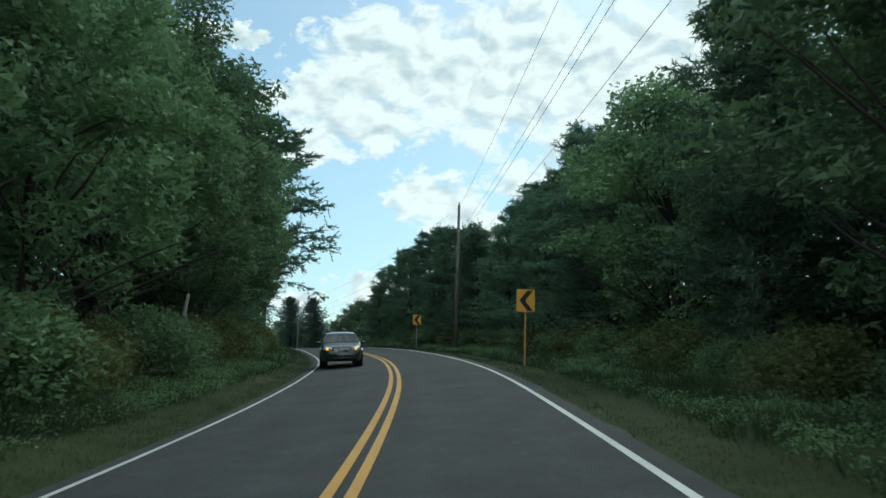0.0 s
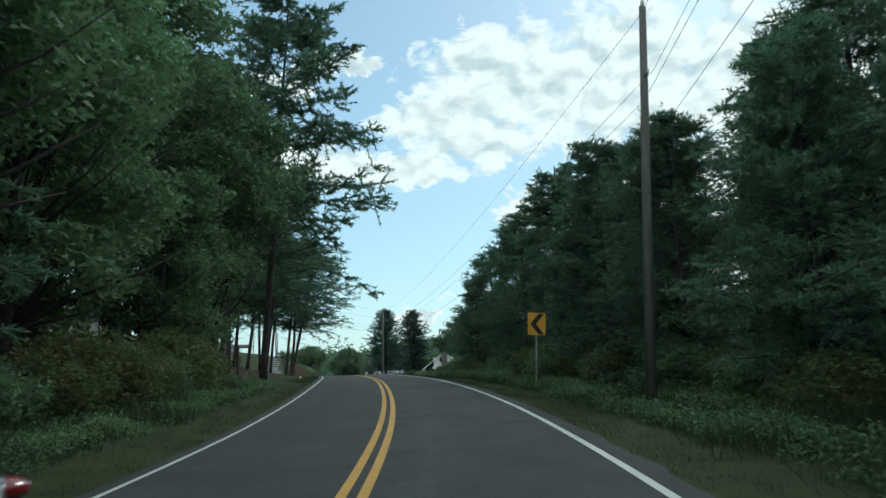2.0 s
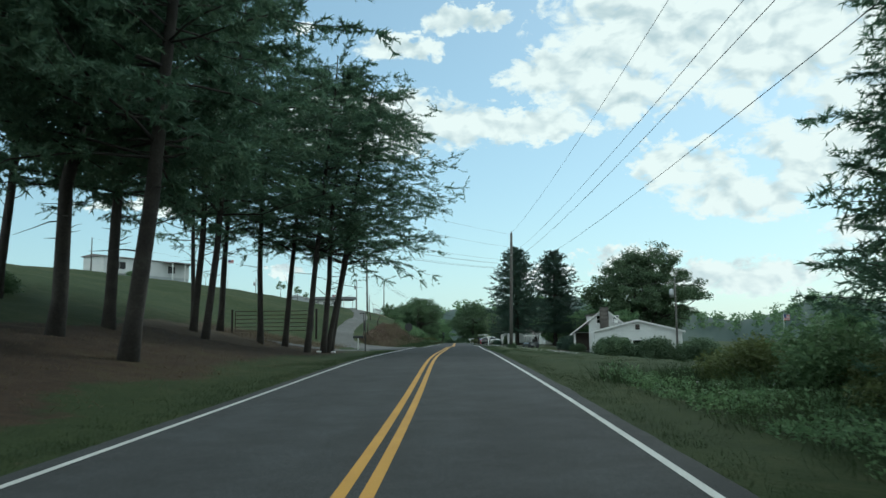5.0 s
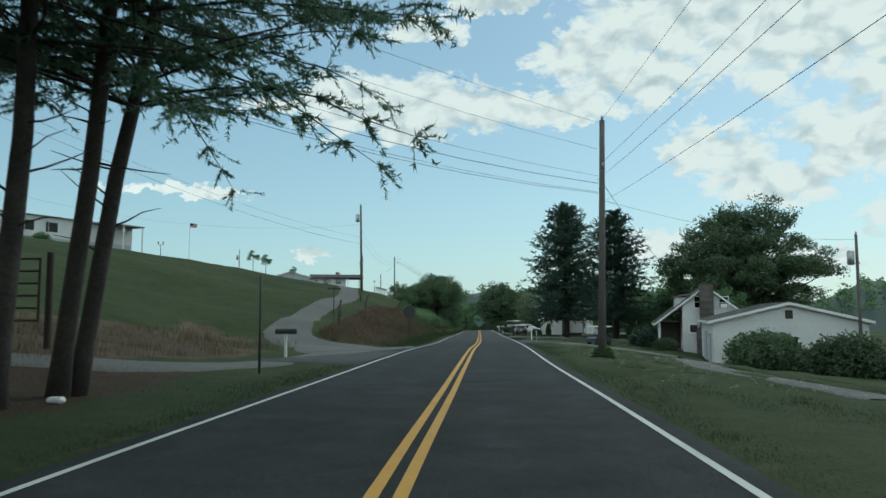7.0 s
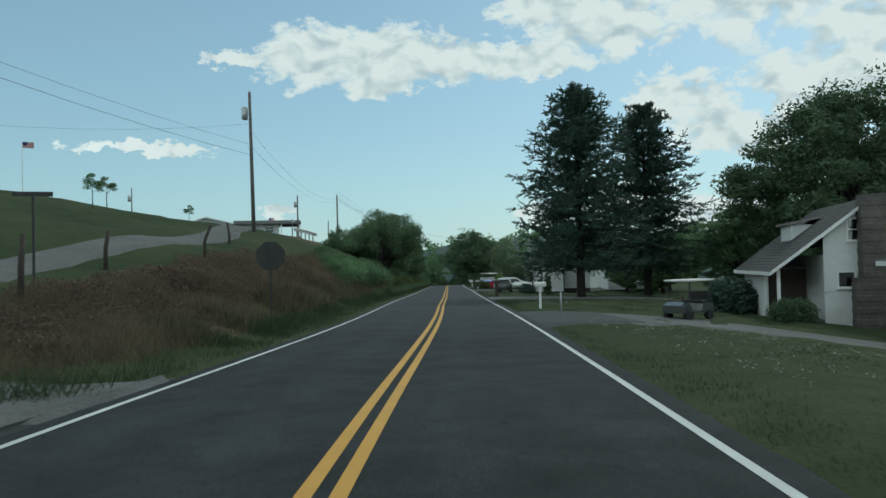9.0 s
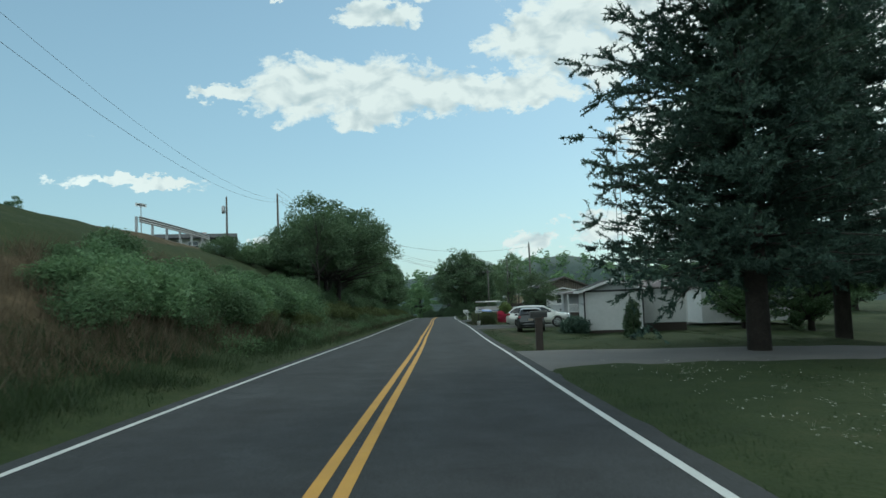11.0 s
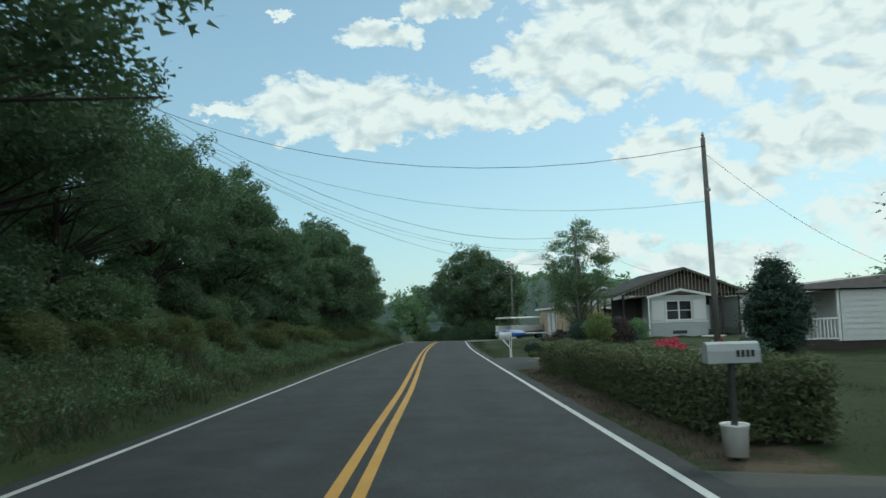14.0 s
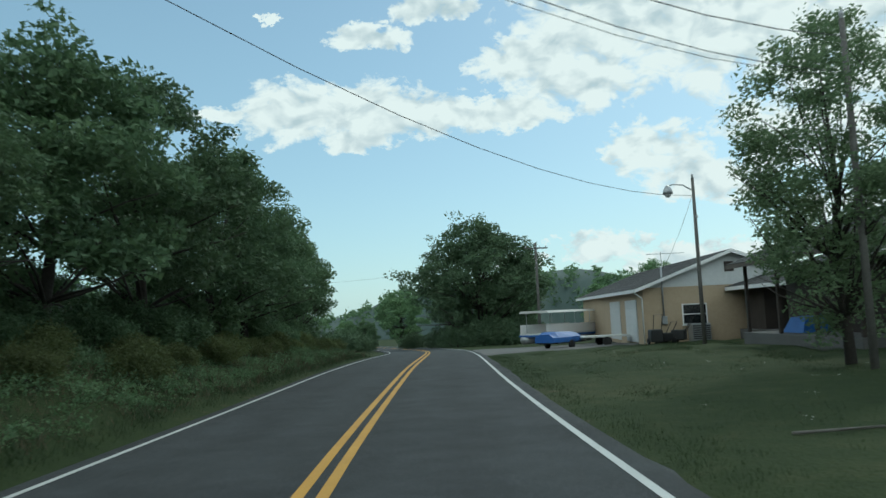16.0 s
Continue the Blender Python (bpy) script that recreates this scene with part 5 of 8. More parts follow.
# white shed by the lawn: near corner, long side along the road
shed = thing("shed", spot(160.0, 15.7, -12, 0.0), "long white clapboard outbuilding with a low gable roof", "shed")
dz = -1.55 - float(rise(160.0, 15.7))
shed.matrix_world = shed.matrix_world @ pose(0, 0, dz)
siding_wall(shed, 0, 9.2, 0, 12, 0, 3.0, SIDING, 0.22)
gable_end(shed, 0, 9.2, 4.6, 3.0, 3.0, 4.15, -0.02, SIDING)
gable_roof(shed, 0, 9.2, 4.6, 0, 12, 3.0, 3.0, 4.15, 0.3)
window_unit(shed, 4.1, 0.9, 1.0, 1.15, -0.03)
part("vent", Build().box(4.4, 4.85, -0.07, -0.03, 3.2, 3.75, 0.01), DARK_WOOD, shed, "dark louvred gable vent")
for y0, y1, h in ((2.0, 4.2, 2.2), (5.6, 8.6, 2.3)):
    leaf_b = Build().box(-0.07, -0.024, y0, y1, 0.1, h, 0.008)
    garage = part("garage_door", leaf_b, SIDING_GREY, shed, "grey panelled garage door")
    for k in range(6):
        part("panel", Build().box(-0.085, -0.071, y0 + 0.1, y1 - 0.1, 0.25 + k * (h - 0.3) / 6, 0.25 + (k + 0.8) * (h - 0.3) / 6), SIDING_GREY, garage)
part("foundation", Build().box(-0.04, 9.24, -0.04, 12.04, -0.8, 0.02), CONCRETE, shed)

# white storey-and-a-half house with a porch and a stone chimney
house = thing("house", spot(176.4, 14.7, -12, 0.0), "white wooden house with a porch, dormer and stone chimney", "house")
siding_wall(house, 3.3, 8.4, 0, 9, -0.6, 2.9, SIDING, 0.2)
gable_end(house, 3.3, 8.4, 5.3, 3.74, 2.9, 5.26, -0.02, SIDING)
part("wall_rear", Build().box(1.4, 3.28, 3.0, 9, -0.4, 2.3), SIDING, house)
gable_roof(house, 1.2, 8.6, 5.3, 0, 9, 2.25, 2.75, 5.35, 0.3)
window_unit(house, 4.35, 3.55, 0.65, 0.95, -0.03)
window_unit(house, 6.4, 3.5, 0.7, 0.95, -0.03)
window_unit(house, 3.9, 1.4, 0.65, 0.65, -0.03, bars=False)
for y in (0.15, 2.8):
    part("porch_post", Build().box(1.3, 1.44, y, y + 0.14, -0.4, 2.25, 0.01), TRIM, house, "white porch post")
part("air_conditioner", Build().box(6.48, 7.02, -0.32, -0.06, 3.52, 3.86, 0.015), TRIM, house, "white window air conditioner")
part("porch_floor", Build().box(1.2, 3.28, 0.0, 3.0, -0.5, -0.1, 0.02), CONCRETE, house)
# dark panel stands in for the shade deep in the porch
part("porch_shade", Build().box(1.42, 3.26, 2.94, 2.99, -0.1, 2.25), DARK_WOOD, house, "dark boarded porch wall")
part("meter_box", Build().box(4.75, 5.0, -0.16, -0.03, 0.5, 0.85, 0.02), GALV, house, "grey electric meter box")
rings = []
for k in range(23):
    w, o = (0.55 if k > 8 else 0.85), 0.025 * (k % 2)
    for z in (-0.6 + k * 0.27, -0.6 + k * 0.27 + 0.24):
        rings.append([(5.3 - w - o, -0.75 - o, z), (5.3 + w + o, -0.75 - o, z), (5.3 + w + o, 0.0, z), (5.3 - w - o, 0.0, z)])
chim = Build().loft(rings)
part("chimney", chim, STONE, house, "thick fieldstone chimney")
part("dormer", Build().box(2.9, 4.5, 4.2, 6.4, 3.3, 4.5, 0.02), SIDING, house, "small white dormer")
part("dormer_roof", Build().prism([(2.7, 4.48), (5.2, 4.95), (5.2, 5.07), (2.7, 4.60)], 4.0, 6.6), METAL_ROOF, house, "sloping red-brown dormer roof")

# white garage on the lawn
garage = thing("garage", spot(212.6, 8.55, -8, 0.0), "small white panelled garage with a shallow gable roof", "garage")
siding_wall(garage, 0, 2.9, 0, 6.8, 0.02, 2.2, SIDING, 2.2)
gable_end(garage, 0, 2.9, 1.45, 2.2, 2.2, 2.68, -0.02, SIDING_GREY)
gable_roof(garage, 0, 2.9, 1.45, 0, 6.8, 2.2, 2.2, 2.7, 0.28, 0.1)
part("front_frame", Build().box(-0.06, 2.96, -0.06, -0.02, 2.1, 2.2).box(-0.07, 0.0, -0.07, -0.02, -0.1, 2.2).box(2.9, 2.97, -0.07, -0.02, -0.1, 2.2), DARK_METAL, garage, "dark metal corner trim")
part("skirting", Build().box(-0.03, 2.93, -0.03, 6.83, -0.3, 0.12), DARK_WOOD, garage, "dark board skirting")
part("side_rail", Build().tube([(-0.06, 0.1, 1.45), (-0.06, 3.5, 1.5), (-0.06, 6.7, 1.42)], 0.03, 6), GALV, garage, "grey pipe along the wall", True)
rear = thing("shed", spot(214.6, 11.9, -8), "narrow white board lean-to beside a garage", "shed")
siding_wall(rear, 0, 2.5, 0, 4.6, 0.42, 2.05, SIDING, 0.2)
part("gable", Build().prism([(0, 2.05), (2.5, 2.05), (2.5, 2.12), (0, 2.38)], 0.0, 0.06), SIDING, rear)
part("skirt", Build().box(0.03, 2.47, 0.03, 4.57, -0.3, 0.42), DARK_WOOD, rear, "dark board skirting")
part("corner_board", Build().box(2.46, 2.54, -0.05, 0.03, 0.4, 2.1, 0.006), TRIM, rear)
part("roof", Build().prism([(-0.1, 2.42), (2.75, 2.1), (2.75, 2.18), (-0.1, 2.5)], -0.25, 4.8), METAL_ROOF, rear, "thin sloping metal roof")

# lattice towers of steel


def mast(s, d, height, wide, label, spike, rungs=0.42):
    ob = thing("antenna_tower", spot(s, d, 18), label, "antenna tower")
    for k in range(3):
        a = 2 * math.pi * k / 3 + 0.5
        part("rail", Build().tube([(math.cos(a) * wide, math.sin(a) * wide, -0.2), (math.cos(a) * wide * 0.9, math.sin(a) * wide * 0.9, height)], 0.022, 6), GALV, ob)
    n = int(height / rungs)
    for j in range(n):
        z = (j + 0.5) * rungs
        b = Build()
        for k in range(3):
            a0, a1 = 2 * math.pi * k / 3 + 0.5, 2 * math.pi * (k + 1) / 3 + 0.5
            b.tube([(math.cos(a0) * wide * 0.95, math.sin(a0) * wide * 0.95, z), (math.cos(a1) * wide * 0.95, math.sin(a1) * wide * 0.95, z)], 0.012, 4)
        part("rung", b, GALV, ob)
    part("mast", Build().tube([(0, 0, height - 0.6), (0, 0, height + spike)], [0.03, 0.018], 6), GALV, ob, "thin aerial mast")
    return ob


m1 = mast(218.6, 12.1, 9.3, 0.2, "tall grey steel lattice antenna tower with a whip aerial", 5.0)
part("bracket", Build().tube([(0, 0, 9.2), (-1.3, -0.2, 9.2)], 0.02, 5), GALV, m1)
m2 = mast(226.0, 15.8, 9.0, 0.14, "slim grey lattice tower with a television aerial", 2.2, 0.5)
aerial = Build().tube([(-1.4, -0.5, 11.0), (1.4, 0.5, 11.3)], 0.018, 5)
for k in range(9):
    q = k / 8 * 2 - 1
    aerial.tube([(q * 1.3 + 0.1, q * 0.47 - 0.35, 11.15 + q * 0.14), (q * 1.3 - 0.1, q * 0.47 + 0.35, 11.15 + q * 0.14)], 0.008, 4)
part("aerial", aerial, GALV, m2, "long many-armed television aerial")
cable(top(218.5, 12.0, 8.9), top(233.0, 12.0, 0.5), 0.1, 0.006, "thin steel guy wire from the antenna tower")

# pale house with a ribbed metal roof beyond the cars
pale = thing("house", spot(242.7, 16.7, 0), "pale blue-white house with a porch and ribbed metal roofs", "house")
siding_wall(pale, 2.2, 10.6, 0.2, 4.1, -0.2, 2.25, SIDING, 0.2)
siding_wall(pale, 2.0, 8.4, -3.4, 0.16, -0.2, 2.15, SIDING, 0.2, "front_wall")
# grey copy of the white siding: the porch's shade is in the colour
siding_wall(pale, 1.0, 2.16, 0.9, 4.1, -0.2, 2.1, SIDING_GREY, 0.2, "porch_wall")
gable_end(pale, 2.0, 8.4, 5.2, 2.15, 2.15, 3.15, -3.42, SIDING)
gable_roof(pale, 2.0, 8.4, 5.2, -3.4, 1.6, 2.15, 2.15, 3.15, 0.3, 0.08, METAL_ROOF, 0, 0.4)
part("porch_floor", Build().box(0.0, 2.18, -0.1, 4.2, -0.3, 0.1, 0.02), CONCRETE, pale)
for x, y in ((0.02, 0.0), (0.02, 2.0), (0.02, 4.0), (0.95, 0.0)):
    part("porch_post", Build().box(x, x + 0.14, y, y + 0.14, 0.1, 2.0, 0.01), TRIM, pale, "white porch post")
part("porch_gable", Build().add([(0.0, -0.05, 1.98), (0.0, 4.25, 1.98), (0.0, 2.1, 3.05), (0.1, -0.05, 1.98), (0.1, 4.25, 1.98), (0.1, 2.1, 3.05)], [(0, 2, 1), (3, 4, 5), (0, 1, 4, 3), (1, 2, 5, 4), (2, 0, 3, 5)]), SIDING, pale)
for x0, x1, y0, y1, z0, z1 in ((2.0, 10.9, -0.15, 2.1, 2.2, 3.4), (2.0, 10.9, 4.4, 2.1, 2.2, 3.4), (-0.3, 2.2, -0.25, 2.1, 1.95, 3.1), (-0.3, 2.2, 4.45, 2.1, 1.95, 3.1)):
    b = Build().add([(x0, y0, z0), (x1, y0, z0), (x1, y1, z1), (x0, y1, z1), (x0, y0, z0 + 0.08), (x1, y0, z0 + 0.08), (x1, y1, z1 + 0.08), (x0, y1, z1 + 0.08)],
                    [(0, 1, 2, 3), (7, 6, 5, 4), (0, 4, 5, 1), (1, 5, 6, 2), (2, 6, 7, 3), (3, 7, 4, 0)])
    slope = part("roof_slope", b, METAL_ROOF, pale)
    for k in range(int((x1 - x0) / 0.41) + 1):
        x = x0 + k * 0.41
        part("rib", Build().add([(x, y0, z0 + 0.08), (x, y1, z1 + 0.08), (x + 0.04, y1, z1 + 0.08), (x + 0.04, y0, z0 + 0.08), (x + 0.02, y0, z0 + 0.12), (x + 0.02, y1, z1 + 0.12)], [(0, 1, 5, 4), (2, 3, 4, 5)]), METAL_ROOF, slope)
side = part("window", Build().box(1.955, 1.976, -1.7, -0.5, 0.75, 1.95), TRIM, pale, "white window frame")
part("pane", Build().box(1.945, 1.954, -1.62, -0.58, 0.83, 1.87), WINDOW_GLASS, side)
window_unit(pale, 1.25, 0.9, 0.6, 0.95, 0.87)
window_unit(pale, 4.6, 0.85, 1.0, 1.1, -3.43)

# house with slats in the wide front gable
slat_house = thing("house", spot(276.2, 13.6, 0, 0.0), "white house whose wide gable is filled with bare upright slats", "house")
zb = 0.05
siding_wall(slat_house, 2.4, 6.4, 0, 11, zb - 0.2, 1.05, SIDING_GREY, 0.42, "lower_wall")
siding_wall(slat_house, 2.44, 6.36, 0.04, 11, 1.05, 2.95, SIDING, 0.2)
part("band", Build().box(2.36, 6.44, -0.05, 0.02, 1.02, 1.1), TRIM, slat_house)
part("side_wing", Build().box(2.0, 2.38, 2.4, 11, -0.2, 2.85), DARK_WOOD, slat_house, "dark recessed side wall")
part("porch_floor", Build().box(0.1, 2.38, 2.4, 11, -0.3, 0.28, 0.02), CONCRETE, slat_house)
for y in (2.5, 5.2, 7.9, 10.7):
    part("porch_post", Build().box(0.2, 0.32, y, y + 0.12, 0.28, 3.0, 0.01), DARK_WOOD, slat_house, "dark porch post")
part("porch_cover", Build().loft([[(0.7, 7.2, 0.29), (1.8, 7.2, 0.29), (1.8, 8.8, 0.29), (0.7, 8.8, 0.29)], [(0.9, 7.4, 0.8), (1.6, 7.5, 0.95), (1.6, 8.5, 0.9), (0.9, 8.5, 0.85)]]), BLUE_TARP, slat_house, "blue tarp over stored things")
gable_roof(slat_house, 0.0, 8.9, 4.6, -0.6, 11, 3.05, 3.05, 4.78, 0.3, 0.12, trim=GABLE_WOOD, trim_label="brown weathered")
gable_end(slat_house, 0.3, 8.6, 4.6, 3.0, 3.0, 4.6, 0.3, GABLE_WOOD, 0.08)
for k in range(33):
    x = 0.45 + k * 0.25
    zt = 3.05 + (4.78 - 3.05) * (1 - abs(x - 4.6) / 4.4)
    lo = 2.66 + (0.66 if 2.0 < x < 6.9 else 0.3) * (1 - abs(x - 4.4) / 4.4)
    if zt - lo > 0.12:
        part("slat", Build().box(x, x + 0.045, -0.72, -0.68, lo + 0.05 * (k % 3), zt - 0.02), PALE_WOOD, slat_house)
part("beam", Build().add([(2.0, -0.7, 2.75), (4.4, -0.7, 3.25), (6.8, -0.7, 2.75), (6.8, -0.6, 2.75), (4.4, -0.6, 3.25), (2.0, -0.6, 2.75), (2.0, -0.7, 2.9), (4.4, -0.7, 3.42), (6.8, -0.7, 2.9), (6.8, -0.6, 2.9), (4.4, -0.6, 3.42), (2.0, -0.6, 2.9)],
                         [(0, 1, 7, 6), (1, 2, 8, 7), (3, 4, 10, 9), (4, 5, 11, 10), (6, 7, 10, 11), (7, 8, 9, 10), (0, 5, 4, 1), (1, 4, 3, 2)]), TRIM, slat_house, "pale arched gable beam")
for x in (2.06, 6.64):
    part("gable_post", Build().box(x, x + 0.12, -0.7, -0.58, -0.1, 2.85, 0.01), TRIM, slat_house, "white corner post")
for x, m_ in ((0.35, DARK_WOOD), (8.5, DARK_WOOD), (7.3, DARK_WOOD)):
    part("porch_post", Build().box(x, x + 0.12, -0.4, -0.28, -0.1, 3.0, 0.01), m_, slat_house, "dark porch post")
front = window_unit(slat_house, 3.55, 1.25, 1.7, 1.25, 0.0)
part("mullion", Build().box(4.34, 4.46, -0.045, -0.005, 1.25, 2.5), TRIM, front)
for x in (3.57, 4.47):
    part("blind", Build().box(x, x + 0.76, -0.0155, -0.0085, 1.3, 2.48), SIDING, front, "white roller blind drawn down behind the glass")
part("shutter_panel", Build().box(2.5, 3.35, -0.03, 0.02, 1.2, 2.6, 0.01), TRIM, slat_house, "wide plain white shutter")
part("shutter_panel", Build().box(5.45, 6.3, -0.03, 0.02, 1.2, 2.6, 0.01), TRIM, slat_house, "wide plain white shutter")
part("vent", Build().box(3.9, 4.9, -0.05, -0.02, 0.22, 0.45), DARK_METAL, slat_house, "dark crawl-space vent")

# white mobile home with a railed deck
mobile = thing("mobile_home", spot(279.5, 23.6, 12, 0.0), "white mobile home with dark windows and a railed deck", "mobile home")
siding_wall(mobile, 0, 15, 0, 4.2, 0.5, 2.75, SIDING, 0.22)
part("skirt", Build().box(0.03, 14.97, 0.03, 4.17, -0.2, 0.5), SIDING_GREY, mobile)
part("roof", Build().prism([(-0.2, 2.75), (15.2, 2.75), (15.2, 2.85), (7.5, 3.1), (-0.2, 2.85)], -0.2, 4.4), METAL_ROOF, mobile)
for x in (1.6, 5.6, 9.4):
    window_unit(mobile, x, 1.2, 0.8, 1.0, -0.03)
# closed panel, coloured dark for the shade inside the doorway
part("door", Build().box(4.0, 4.9, -0.06, -0.02, 0.55, 2.5, 0.01), SHADE_INSIDE, mobile, "dark open doorway")
part("deck", Build().box(2.4, 7.4, -2.2, -0.05, 0.35, 0.5, 0.01), PALE_WOOD, mobile)
rail = Build().box(2.4, 7.4, -2.2, -2.12, 1.3, 1.38)
for k in range(26):
    rail.box(2.45 + k * 0.195, 2.49 + k * 0.195, -2.19, -2.14, 0.5, 1.32)
part("railing", rail, TRIM, mobile, "white spindle railing")

# white mobile home with a corner porch behind the egg-shaped shrub
corner = thing("mobile_home", spot(252.3, 14.6, 0, 0.0), "white mobile home with a railed corner porch and dark skirting", "mobile home")
siding_wall(corner, 2.25, 9.4, 0, 3.8, 0.35, 2.35, SIDING, 0.22)
# grey instead of white siding, to colour in the porch's shade
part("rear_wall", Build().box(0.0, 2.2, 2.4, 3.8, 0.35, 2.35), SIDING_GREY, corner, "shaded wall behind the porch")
part("skirt", Build().box(0.04, 9.36, 0.04, 3.76, -0.2, 0.34), DARK_WOOD, corner, "dark board skirting")
part("roof", Build().prism([(-0.25, 2.4), (9.6, 2.4), (9.6, 2.5), (4.6, 2.95), (-0.25, 2.5)], -0.25, 4.0), METAL_ROOF, corner)
for x in (0.04, 2.1):
    part("porch_post", Build().box(x, x + 0.11, 0.0, 0.11, 0.34, 2.4, 0.008), TRIM, corner, "white porch post")
part("rail_top", Build().box(0.15, 2.1, 0.02, 0.09, 1.2, 1.27, 0.006), TRIM, corner)
part("rail_foot", Build().box(0.15, 2.1, 0.02, 0.09, 0.42, 0.48, 0.006), TRIM, corner)
for k in range(13):
    part("spindle", Build().box(0.22 + k * 0.145, 0.26 + k * 0.145, 0.035, 0.075, 0.48, 1.2), TRIM, corner)
window_unit(corner, 4.6, 1.1, 1.0, 0.9, -0.03)
window_unit(corner, 7.4, 1.1, 0.8, 0.9, -0.03)

# long house on the hill: a gabled block, a lower wing and an open porch at its end
hill_house = thing("house", spot(264.5, -43.5, 14, 9.3, False), "long low white house with a grey roof on the hilltop", "house")
# gabled block in grey siding: its shaded face is put into the colour
siding_wall(hill_house, 0, 7.6, 0, 9, 0, 2.3, SIDING_GREY, 0.24)
gable_end(hill_house, 0, 7.6, 3.4, 2.3, 2.3, 3.35, -0.02, SIDING_GREY)
gable_roof(hill_house, 0, 7.6, 3.4, 0, 9, 2.3, 2.3, 3.35, 0.35)
siding_wall(hill_house, 7.64, 15.4, 1.2, 7.2, 0, 2.2, SIDING, 0.24)
for y0, y1 in ((0.1, 4.2), (8.3, 4.2)):
    slope = [(7.7, y0, 2.12), (19.2, y0, 2.12), (19.2, y1, 2.95), (7.7, y1, 2.95)]
    part("wing_roof", Build().add(slope + [(x, y, z + 0.14) for x, y, z in slope], [(0, 1, 2, 3), (7, 6, 5, 4), (0, 4, 5, 1), (1, 5, 6, 2), (2, 6, 7, 3), (3, 7, 4, 0)]), SHINGLE, hill_house, "grey shingled roof slope")
for x, y in ((15.8, 0.4), (18.9, 0.4), (18.9, 8.0), (12.4, 0.4)):
    part("porch_post", Build().box(x - 0.08, x + 0.08, y - 0.08, y + 0.08, -0.1, 2.2, 0.01), TRIM, hill_house)
part("porch_floor", Build().box(7.7, 19.1, 0.2, 8.2, -0.2, -0.02), CONCRETE, hill_house)
part("foundation", Build().box(0.05, 19.0, 0.3, 7.1, -3.4, -0.22), CONCRETE, hill_house)
for x, w in ((8.6, 0.9), (10.6, 0.9), (13.2, 1.2)):
    window_unit(hill_house, x, 0.8, w, 1.0, 1.17)

# tan workshop with a white gable
shop = thing("workshop", spot(296.9, 12.1, -2, 0.0), "tan block workshop with a white gable and roadside doors", "workshop")
part("wall", Build().box(0, 9.4, 0, 22, -0.2, 3.0, 0.01), TAN, shop)
gable_end(shop, 0, 9.4, 4.7, 3.0, 3.0, 4.75, -0.02, SIDING, 0.12)
gable_roof(shop, 0, 9.4, 4.7, 0, 22, 3.0, 3.0, 4.75, 0.5, 0.14)
part("vent", Build().box(4.45, 4.95, -0.07, -0.02, 3.7, 4.25, 0.01), DARK_WOOD, shop, "dark gable vent")
part("downspout", Build().tube([(-0.5, -0.3, 2.75), (-0.08, -0.1, 2.45), (-0.06, -0.06, 0.05)], 0.04, 8), TRIM, shop, "white downspout", True)
for y0, y1 in ((1.6, 4.6), (6.4, 9.6)):
    garage = part("garage_door", Build().box(-0.03, -0.005, y0, y1, 0.02, 2.41), SIDING, shop, "white sectional garage door")
    for k in range(5):
        part("panel", Build().box(-0.06, -0.034, y0, y1, 0.02 + k * 0.48, 0.48 + k * 0.48, 0.01), SIDING, garage)
window_unit(shop, 2.1, 1.0, 1.2, 1.0, -0.03)
part("meter_pipe", Build().tube([(1.05, -0.08, 1.3), (1.05, -0.08, 3.0), (1.05, -0.08, 4.1)], 0.05, 8), GALV, shop, "service pipe with a weatherhead", True)
roof_aerial = Build().tube([(3.4, 9.0, 4.2), (3.4, 9.0, 5.6)], 0.02, 6).tube([(2.4, 8.8, 5.45), (5.0, 9.2, 5.5)], 0.016, 5)
for k in range(6):
    roof_aerial.tube([(2.6 + k * 0.42, 8.6, 5.47), (2.6 + k * 0.42, 9.4, 5.47)], 0.01, 4)
part("aerial", roof_aerial, GALV, shop, "thin television aerial on the roof")
part("meter_box", Build().box(0.92, 1.2, -0.2, -0.03, 1.0, 1.45, 0.02), GALV, shop)

# low house with an open porch, half hidden by a tree
porch_house = thing("house", spot(289.5, 17.0, 0, 0.0), "low grey house with an open post porch in tree shade", "house")
part("base", Build().box(0, 9, 0, 7, -0.3, 0.35, 0.02), CONCRETE, porch_house)
siding_wall(porch_house, 5.4, 9, 1.0, 7, 0.35, 2.5, SIDING_GREY, 0.2)
# recessed wall coloured dark for the shade under the porch roof
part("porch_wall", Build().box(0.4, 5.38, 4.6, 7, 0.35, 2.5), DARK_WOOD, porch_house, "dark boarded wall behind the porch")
part("porch_cover", Build().loft([[(0.9, 2.2, 0.36), (2.3, 2.2, 0.36), (2.3, 3.2, 0.36), (0.9, 3.2, 0.36)], [(1.1, 2.3, 0.9), (2.1, 2.4, 1.05), (2.0, 3.0, 1.0), (1.2, 3.0, 0.95)]]), BLUE_TARP, porch_house, "blue tarp over stored things")
gable_roof(porch_house, -0.2, 9.2, 5.6, 0, 7, 2.55, 2.6, 4.2, 0.3)
for k in range(4):
    part("porch_post", Build().box(0.3 + k * 1.35, 0.42 + k * 1.35, 0.1, 0.22, 0.35, 2.6, 0.01), DARK_WOOD, porch_house, "dark porch post")
window_unit(porch_house, 4.0, 1.0, 0.8, 1.1, 0.97)

